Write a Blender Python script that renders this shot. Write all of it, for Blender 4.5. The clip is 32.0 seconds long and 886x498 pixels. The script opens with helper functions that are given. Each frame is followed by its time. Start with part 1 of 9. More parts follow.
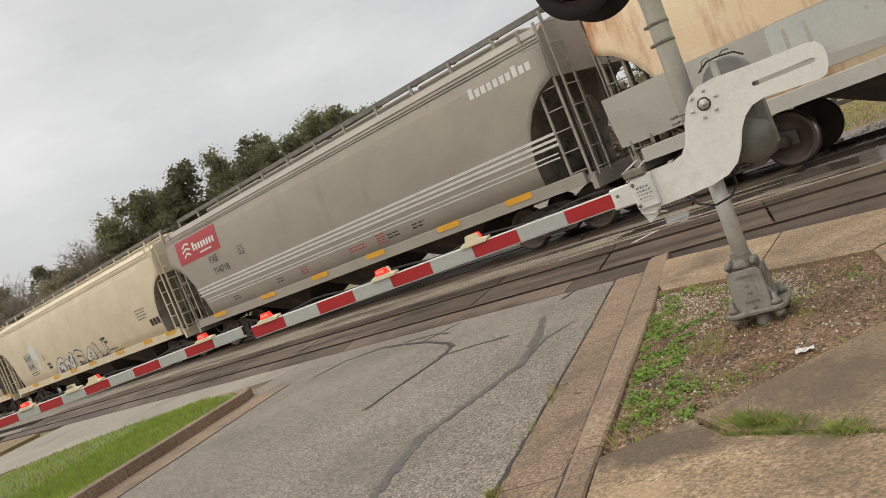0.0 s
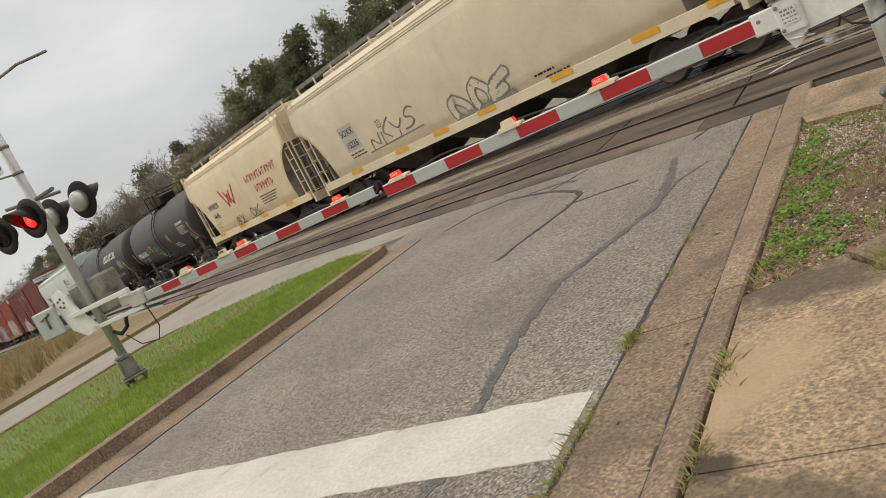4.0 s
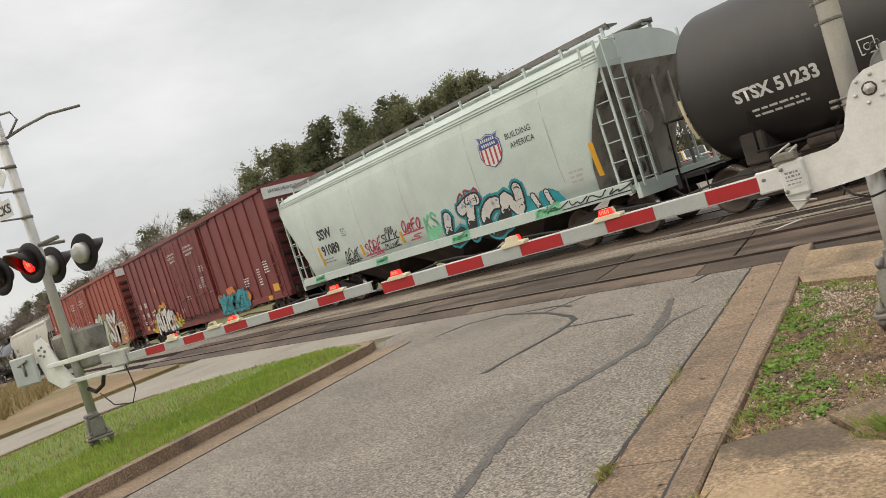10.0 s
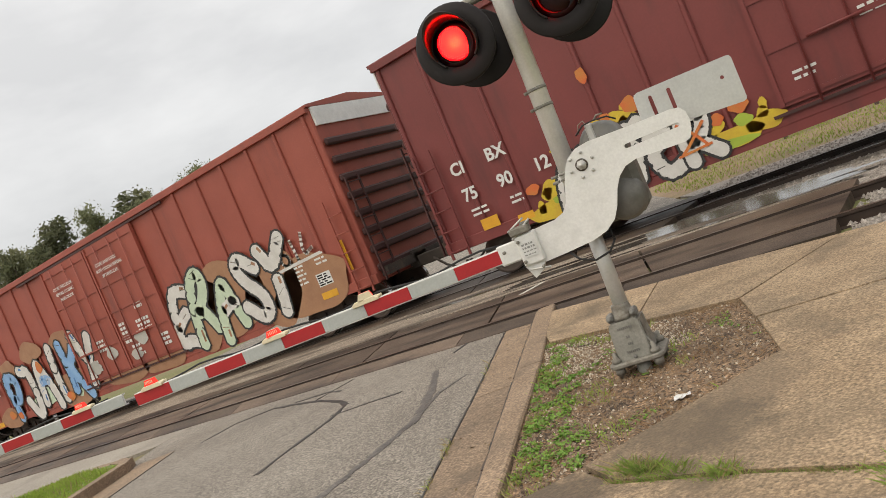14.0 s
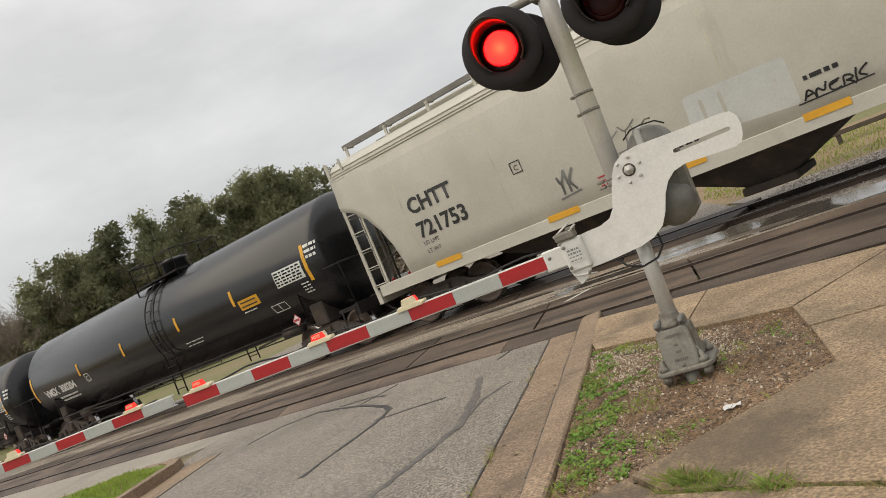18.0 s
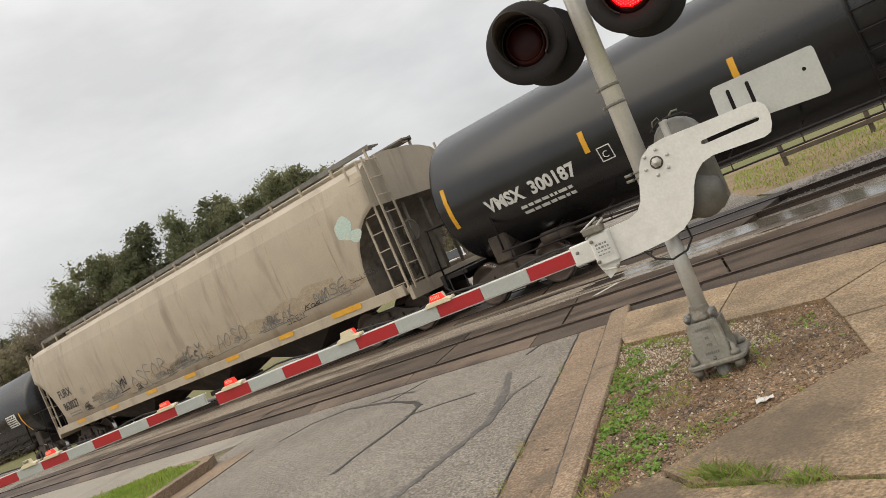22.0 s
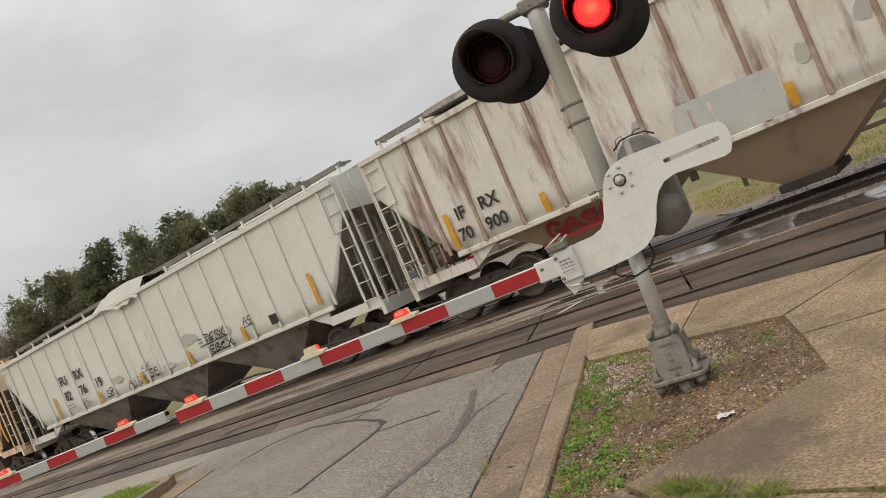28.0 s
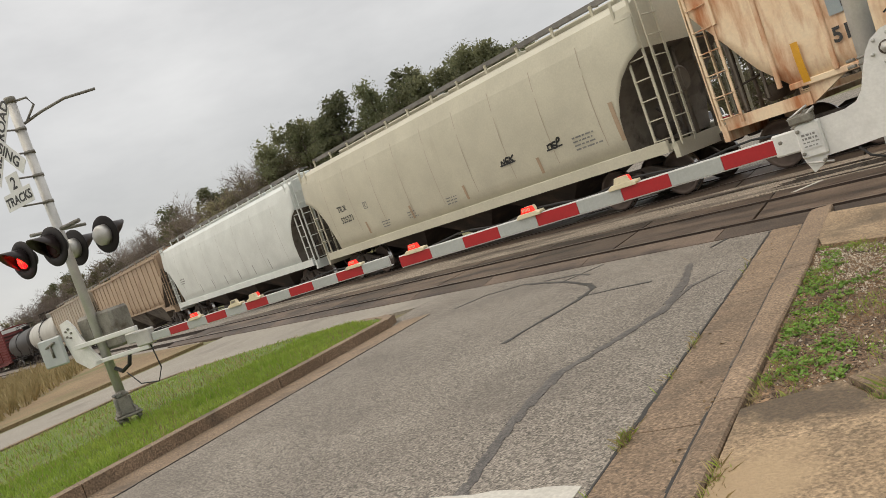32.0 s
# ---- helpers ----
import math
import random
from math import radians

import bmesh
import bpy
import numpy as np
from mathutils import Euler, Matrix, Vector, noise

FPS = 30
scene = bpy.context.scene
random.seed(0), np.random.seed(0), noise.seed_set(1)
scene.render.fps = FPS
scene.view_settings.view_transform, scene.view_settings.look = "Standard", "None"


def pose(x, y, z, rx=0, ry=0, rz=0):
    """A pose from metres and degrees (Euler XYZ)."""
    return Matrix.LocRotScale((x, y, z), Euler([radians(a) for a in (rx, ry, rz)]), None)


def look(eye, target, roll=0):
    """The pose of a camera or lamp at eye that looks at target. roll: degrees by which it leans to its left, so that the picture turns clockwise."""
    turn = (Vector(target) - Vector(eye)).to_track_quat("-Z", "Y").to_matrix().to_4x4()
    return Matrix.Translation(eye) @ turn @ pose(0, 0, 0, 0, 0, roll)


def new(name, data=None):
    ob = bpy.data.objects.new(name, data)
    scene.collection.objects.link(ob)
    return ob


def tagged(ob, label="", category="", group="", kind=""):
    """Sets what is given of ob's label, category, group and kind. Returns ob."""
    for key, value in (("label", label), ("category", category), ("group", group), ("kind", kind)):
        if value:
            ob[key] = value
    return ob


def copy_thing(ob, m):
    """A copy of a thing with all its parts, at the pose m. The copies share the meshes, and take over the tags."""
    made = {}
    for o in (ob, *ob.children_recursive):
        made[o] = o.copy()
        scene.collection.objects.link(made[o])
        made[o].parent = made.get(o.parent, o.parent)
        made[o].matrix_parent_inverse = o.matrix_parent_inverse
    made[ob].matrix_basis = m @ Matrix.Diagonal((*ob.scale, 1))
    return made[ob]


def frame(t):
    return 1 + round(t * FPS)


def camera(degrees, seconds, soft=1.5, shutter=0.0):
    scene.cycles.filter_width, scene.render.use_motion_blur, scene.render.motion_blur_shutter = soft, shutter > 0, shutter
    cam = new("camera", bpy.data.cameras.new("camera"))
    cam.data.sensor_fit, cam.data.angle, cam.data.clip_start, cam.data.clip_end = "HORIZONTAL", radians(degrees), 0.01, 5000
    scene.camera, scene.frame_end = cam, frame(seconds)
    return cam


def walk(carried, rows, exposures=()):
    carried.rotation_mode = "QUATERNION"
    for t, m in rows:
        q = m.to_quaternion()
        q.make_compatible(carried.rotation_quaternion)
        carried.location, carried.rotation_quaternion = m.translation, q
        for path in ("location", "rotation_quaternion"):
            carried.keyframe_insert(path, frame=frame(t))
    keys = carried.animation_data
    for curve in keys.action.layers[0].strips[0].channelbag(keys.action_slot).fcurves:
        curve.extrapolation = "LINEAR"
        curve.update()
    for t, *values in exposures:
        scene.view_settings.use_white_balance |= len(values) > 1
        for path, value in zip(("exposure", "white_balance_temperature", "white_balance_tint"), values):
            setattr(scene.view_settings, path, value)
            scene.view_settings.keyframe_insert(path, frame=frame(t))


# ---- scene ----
cam = camera(57.6, 32.0, soft=0.5, shutter=0.04)
# seconds, eye x y z, yaw, pitch, roll
PATH = [
    (0, -0.031, 0.042, 1.572, 43.37, -2.33, -21.93), (0.5, -0.042, 0.039, 1.564, 41.40, -2.35, -24.07), (1, -0.068, 0.050, 1.568, 41.40, -3.21, -26.00),
    (1.5, -0.049, 0.054, 1.564, 38.48, -4.05, -27.17), (2, -0.023, 0.042, 1.567, 29.56, -4.95, -27.97), (2.5, 0.005, 0.018, 1.574, 24.82, -4.92, -28.44),
    (3, 0.007, -0.019, 1.580, 30.07, -5.18, -27.91), (3.5, -0.062, 0.004, 1.580, 43.47, -7.27, -27.57), (4, -0.070, 0.004, 1.587, 55.54, -8.33, -26.52),
    (4.5, -0.052, -0.004, 1.587, 61.90, -7.81, -24.78), (6.5, -0.006, 0.034, 1.573, 50.77, -2.72, -21.62), (7, 0.018, 0.031, 1.578, 40.77, 1.54, -12.52),
    (7.5, 0.033, -0.005, 1.588, 29.88, -2.31, -14.79), (8, 0.029, -0.048, 1.593, 35.62, -2.88, -15.94), (8.5, 0.013, -0.047, 1.583, 44.30, -3.81, -17.02),
    (9, -0.003, -0.041, 1.586, 53.86, -3.71, -17.62), (9.5, -0.049, -0.014, 1.584, 58.87, -3.57, -17.13), (10, -0.018, -0.031, 1.585, 52.47, -1.46, -17.77),
    (10.5, -0.008, -0.003, 1.616, 41.92, 2.68, -19.18), (11, 0.001, -0.010, 1.618, 36.92, 4.88, -19.76), (11.5, 0.010, -0.012, 1.623, 36.27, 4.02, -20.30),
    (12, 0.004, -0.007, 1.618, 36.95, 2.45, -21.21), (12.5, 0.006, -0.015, 1.616, 37.04, 0.59, -21.47), (13, 0.019, -0.021, 1.588, 36.03, -0.57, -21.67),
    (13.5, 0.014, -0.005, 1.613, 35.00, -1.45, -22.42), (14, 0.019, -0.006, 1.616, 34.74, -1.85, -22.87), (14.5, 0.009, 0.010, 1.610, 35.03, -1.77, -23.01),
    (16.5, 0.013, 0.007, 1.611, 33.49, 1.50, -21.37), (17, 0.019, 0.004, 1.613, 34.03, 1.55, -22.18), (17.5, 0.014, 0.009, 1.613, 36.05, 0.66, -22.24),
    (18, 0.008, 0.006, 1.606, 37.51, -0.19, -22.57), (18.5, 0.014, 0.011, 1.608, 37.71, -0.02, -23.24), (19, 0.008, 0.004, 1.594, 37.70, 0.96, -23.54),
    (19.5, 0.018, 0.004, 1.615, 38.21, 1.09, -23.90), (20, 0.016, 0.010, 1.610, 38.31, -0.10, -23.61), (20.5, 0.007, 0.006, 1.609, 37.86, -1.12, -22.78),
    (21, 0.011, 0.004, 1.611, 37.62, -1.14, -22.60), (21.5, 0.017, -0.009, 1.611, 38.36, -0.58, -23.10), (22, 0.013, -0.003, 1.609, 39.39, 0.29, -23.44),
    (22.5, 0.018, -0.010, 1.608, 40.15, 0.59, -23.27), (23, 0.017, -0.016, 1.597, 41.45, 0.48, -22.89), (23.5, 0.015, -0.007, 1.618, 43.06, 0.16, -22.76),
    (24, 0.021, -0.017, 1.611, 43.54, 0.30, -23.25), (24.5, 0.039, -0.013, 1.617, 42.40, 0.27, -24.11), (25, 0.016, -0.010, 1.619, 41.29, -0.26, -26.04),
    (25.5, 0.009, 0.006, 1.610, 40.94, -1.49, -25.06), (27.5, 0.005, -0.035, 1.568, 36.21, 0.75, -22.95), (28, 0.008, 0.004, 1.593, 36.66, 0.51, -23.14),
    (28.5, 0.007, -0.036, 1.573, 37.92, 0.92, -21.32), (29, -0.011, -0.023, 1.588, 43.49, -0.21, -20.25), (29.5, -0.038, -0.011, 1.585, 48.16, -2.20, -20.45),
    (30, -0.044, -0.006, 1.586, 49.43, -3.79, -21.22), (30.5, -0.023, -0.021, 1.587, 50.20, -4.48, -22.06), (31, -0.012, -0.026, 1.588, 52.78, -4.28, -21.93),
    (31.5, -0.015, -0.022, 1.588, 54.83, -4.50, -21.35), (32, 0.011, -0.033, 1.589, 54.35, -2.95, -19.46),
]



def aim(x, y, z, yaw, pitch, roll):
    return pose(x, y, z, 0, 0, yaw) @ pose(0, 0, 0, 90 + pitch) @ pose(0, 0, 0, 0, 0, roll)


EXPOSURES = [(0, -0.05), (1, 0.02), (3, 0.05), (4, -0.1), (6.8, -0.1), (7.3, -0.02), (8, 0.26), (9, 0.14), (10, 0.05), (11, -0.2), (12, -0.24), (12.5, -0.08), (13, 0.06), (14, 0.15), (17, -0.1), (18, 0), (19, 0.06), (20, 0.08), (21, 0.22), (22, 0.06), (25, 0.03), (28, -0.15), (30, -0.13), (32, -0.1)]
walk(cam, [(r[0], aim(*r[1:])) for r in PATH], EXPOSURES)

# ---- sky and light: an overcast day ----
SUN_EL, SUN_AZ = 52.0, 200.0
scene.view_settings.exposure = 0.0
world = bpy.data.worlds.new("world")
scene.world = world
world.use_nodes = True
wn, wl = world.node_tree.nodes, world.node_tree.links
for n in list(wn):
    wn.remove(n)
w_out = wn.new("ShaderNodeOutputWorld")
w_bg = wn.new("ShaderNodeBackground")
w_sky = wn.new("ShaderNodeTexSky")
w_sky.sky_type = "NISHITA"
w_sky.sun_disc = False
w_sky.sun_elevation, w_sky.sun_rotation = radians(SUN_EL), radians(SUN_AZ)
w_tc = wn.new("ShaderNodeTexCoord")
w_map = wn.new("ShaderNodeMapping")
w_map.inputs["Scale"].default_value = (1.0, 1.0, 2.6)
w_noise = wn.new("ShaderNodeTexNoise")
w_noise.inputs["Scale"].default_value = 2.2
w_noise.inputs["Detail"].default_value = 6
w_noise.inputs["Roughness"].default_value = 0.55
w_ramp = wn.new("ShaderNodeValToRGB")
w_ramp.color_ramp.elements[0].position, w_ramp.color_ramp.elements[0].color = 0.36, (0.575, 0.565, 0.55, 1)
w_ramp.color_ramp.elements[1].position, w_ramp.color_ramp.elements[1].color = 0.68, (0.795, 0.78, 0.755, 1)
w_sep = wn.new("ShaderNodeSeparateXYZ")
w_el = wn.new("ShaderNodeMapRange")
w_el.inputs["From Min"].default_value, w_el.inputs["From Max"].default_value = 0.1, 1.0
w_el.inputs["To Min"].default_value, w_el.inputs["To Max"].default_value = 0.92, 1.75
w_mul = wn.new("ShaderNodeMix")
w_mul.data_type, w_mul.blend_type = "RGBA", "MULTIPLY"
w_mul.inputs["Factor"].default_value = 1.0
w_mix = wn.new("ShaderNodeMix")
w_mix.data_type = "RGBA"
w_mix.inputs["Factor"].default_value = 0.015
wl.new(w_tc.outputs["Generated"], w_map.inputs["Vector"])
wl.new(w_map.outputs["Vector"], w_noise.inputs["Vector"])
wl.new(w_noise.outputs["Fac"], w_ramp.inputs["Fac"])
wl.new(w_tc.outputs["Generated"], w_sep.inputs["Vector"])
wl.new(w_sep.outputs["Z"], w_el.inputs["Value"])
wl.new(w_ramp.outputs["Color"], w_mul.inputs["A"])
wl.new(w_el.outputs["Result"], w_mul.inputs["B"])
wl.new(w_mul.outputs["Result"], w_mix.inputs["A"])
wl.new(w_sky.outputs["Color"], w_mix.inputs["B"])
wl.new(w_mix.outputs["Result"], w_bg.inputs["Color"])
wl.new(w_bg.outputs["Background"], w_out.inputs["Surface"])
w_bg.inputs["Strength"].default_value = 1.0

sun = new("sun", bpy.data.lights.new("sun", "SUN"))
sun.data.energy, sun.data.angle, sun.data.color = 1.45, radians(70), (1.0, 0.86, 0.64)
sun.matrix_world = look((0, 0, 30), (0.45 * 20, 0.9 * 20, 30 - 28))

# ---- materials ----
def mat(name, c1, c2=None, scale=3.0, rough=0.7, metal=0.0, bump=0.15, fine=60.0, grime=None, grime_at=(0.55, 0.75), grime_scale=(1, 1, 1),
        grime_size=2.0, per=0.0, spec=0.5, rough_var=0.1, grain=0.05, chips=None, chip_size=60):
    """Two tones mixed by noise, a fine grain in colour and relief, and stains of a third tone."""
    m = bpy.data.materials.new(name)
    m.use_nodes = True
    nt = m.node_tree
    N, L = nt.nodes, nt.links
    b = N["Principled BSDF"]
    c2 = c2 or tuple(0.8 * v for v in c1)
    tc = N.new("ShaderNodeTexCoord")
    n1 = N.new("ShaderNodeTexNoise")
    n1.inputs["Scale"].default_value, n1.inputs["Detail"].default_value, n1.inputs["Roughness"].default_value = scale, 5, 0.6
    L.new(tc.outputs["Object"], n1.inputs["Vector"])
    r1 = N.new("ShaderNodeValToRGB")
    r1.color_ramp.elements[0].position, r1.color_ramp.elements[0].color = 0.33, (*c1, 1)
    r1.color_ramp.elements[1].position, r1.color_ramp.elements[1].color = 0.67, (*c2, 1)
    L.new(n1.outputs["Fac"], r1.inputs["Fac"])
    col = r1.outputs["Color"]
    n2 = N.new("ShaderNodeTexNoise")
    n2.inputs["Scale"].default_value, n2.inputs["Detail"].default_value = fine, 3
    L.new(tc.outputs["Object"], n2.inputs["Vector"])
    r2 = N.new("ShaderNodeMapRange")
    r2.inputs["From Min"].default_value, r2.inputs["From Max"].default_value = 0.3, 0.7
    r2.inputs["To Min"].default_value, r2.inputs["To Max"].default_value = 1 - grain, 1 + grain
    L.new(n2.outputs["Fac"], r2.inputs["Value"])
    mx = N.new("ShaderNodeMix")
    mx.data_type, mx.blend_type = "RGBA", "MULTIPLY"
    mx.inputs["Factor"].default_value = 1.0
    L.new(col, mx.inputs["A"])
    L.new(r2.outputs["Result"], mx.inputs["B"])
    col = mx.outputs["Result"]
    if chips:
        # stones of the mix, each of its own tone
        vo = N.new("ShaderNodeTexVoronoi")
        vo.inputs["Scale"].default_value = chip_size
        L.new(tc.outputs["Object"], vo.inputs["Vector"])
        sp = N.new("ShaderNodeSeparateColor")
        L.new(vo.outputs["Color"], sp.inputs["Color"])
        rv = N.new("ShaderNodeMapRange")
        rv.inputs["To Min"].default_value, rv.inputs["To Max"].default_value = chips
        L.new(sp.outputs["Red"], rv.inputs["Value"])
        mv = N.new("ShaderNodeMix")
        mv.data_type, mv.blend_type = "RGBA", "MULTIPLY"
        mv.inputs["Factor"].default_value = 1.0
        L.new(col, mv.inputs["A"])
        L.new(rv.outputs["Result"], mv.inputs["B"])
        col = mv.outputs["Result"]
    if grime:
        mp = N.new("ShaderNodeMapping")
        mp.inputs["Scale"].default_value = grime_scale
        L.new(tc.outputs["Object"], mp.inputs["Vector"])
        n3 = N.new("ShaderNodeTexNoise")
        n3.inputs["Scale"].default_value, n3.inputs["Detail"].default_value, n3.inputs["Roughness"].default_value = grime_size, 6, 0.65
        L.new(mp.outputs["Vector"], n3.inputs["Vector"])
        r3 = N.new("ShaderNodeMapRange")
        r3.inputs["From Min"].default_value, r3.inputs["From Max"].default_value = grime_at
        L.new(n3.outputs["Fac"], r3.inputs["Value"])
        m3 = N.new("ShaderNodeMix")
        m3.data_type = "RGBA"
        L.new(r3.outputs["Result"], m3.inputs["Factor"])
        L.new(col, m3.inputs["A"])
        m3.inputs["B"].default_value = (*grime, 1)
        col = m3.outputs["Result"]
    if per:
        oi = N.new("ShaderNodeObjectInfo")
        r4 = N.new("ShaderNodeMapRange")
        r4.inputs["To Min"].default_value, r4.inputs["To Max"].default_value = 1 - per, 1 + per
        L.new(oi.outputs["Random"], r4.inputs["Value"])
        m4 = N.new("ShaderNodeMix")
        m4.data_type, m4.blend_type = "RGBA", "MULTIPLY"
        m4.inputs["Factor"].default_value = 1.0
        L.new(col, m4.inputs["A"])
        L.new(r4.outputs["Result"], m4.inputs["B"])
        col = m4.outputs["Result"]
    L.new(col, b.inputs["Base Color"])
    rr = N.new("ShaderNodeMapRange")
    rr.inputs["To Min"].default_value, rr.inputs["To Max"].default_value = max(0.03, rough - rough_var), min(1, rough + rough_var)
    L.new(n1.outputs["Fac"], rr.inputs["Value"])
    L.new(rr.outputs["Result"], b.inputs["Roughness"])
    b.inputs["Metallic"].default_value = metal
    b.inputs["Specular IOR Level"].default_value = spec
    if bump:
        bp = N.new("ShaderNodeBump")
        bp.inputs["Strength"].default_value, bp.inputs["Distance"].default_value = bump, 0.01
        L.new(n2.outputs["Fac"], bp.inputs["Height"])
        L.new(bp.outputs["Normal"], b.inputs["Normal"])
    return m


def stain(m, c, r, colour, ragged=0.9, size=7.0, strength=1.0):
    """A blot of another tone with a ragged rim, centred at c with radii r."""
    N, L = m.node_tree.nodes, m.node_tree.links
    b = N["Principled BSDF"]
    col = b.inputs["Base Color"].links[0].from_socket
    tc = N.new("ShaderNodeTexCoord")
    mp = N.new("ShaderNodeMapping")
    mp.vector_type = "TEXTURE"
    mp.inputs["Location"].default_value, mp.inputs["Scale"].default_value = (*c, 0.1), (*r, 1.0)
    L.new(tc.outputs["Object"], mp.inputs["Vector"])
    ln = N.new("ShaderNodeVectorMath")
    ln.operation = "LENGTH"
    L.new(mp.outputs["Vector"], ln.inputs[0])
    no = N.new("ShaderNodeTexNoise")
    no.inputs["Scale"].default_value, no.inputs["Detail"].default_value = size, 5
    L.new(tc.outputs["Object"], no.inputs["Vector"])
    ad = N.new("ShaderNodeMath")
    ad.operation = "MULTIPLY_ADD"
    ad.inputs[1].default_value = ragged * 2
    L.new(no.outputs["Fac"], ad.inputs[0])
    L.new(ln.outputs["Value"], ad.inputs[2])
    mr = N.new("ShaderNodeMapRange")
    mr.inputs["From Min"].default_value, mr.inputs["From Max"].default_value = 0.6 + ragged, 1.15 + ragged
    mr.inputs["To Min"].default_value, mr.inputs["To Max"].default_value = strength, 0.0
    L.new(ad.outputs["Value"], mr.inputs["Value"])
    mx = N.new("ShaderNodeMix")
    mx.data_type = "RGBA"
    L.new(mr.outputs["Result"], mx.inputs["Factor"])
    L.new(col, mx.inputs["A"])
    mx.inputs["B"].default_value = (*colour, 1)
    L.new(mx.outputs["Result"], b.inputs["Base Color"])


def glow(name, colour, strength):
    m = bpy.data.materials.new(name)
    m.use_nodes = True
    b = m.node_tree.nodes["Principled BSDF"]
    b.inputs["Base Color"].default_value = (0.12 * colour[0], 0.12 * colour[1], 0.12 * colour[2], 1)
    b.inputs["Emission Color"].default_value = (*colour, 1)
    b.inputs["Emission Strength"].default_value = strength
    b.inputs["Roughness"].default_value = 0.4
    b.inputs["Specular IOR Level"].default_value = 0.1
    return m


def paint(name, c, dirt=(0.16, 0.13, 0.10), amount=0.62, rough=0.5, streak=True, c2=None):
    """Car paint with vertical dirt streaks."""
    return mat(name, c, c2 or tuple(0.86 * v for v in c), scale=0.9, rough=rough, bump=0.04, fine=25, grime=dirt, grime_at=(amount, amount + 0.2),
               grime_scale=(1, 1, 0.16) if streak else (1, 1, 1), grime_size=1.7)


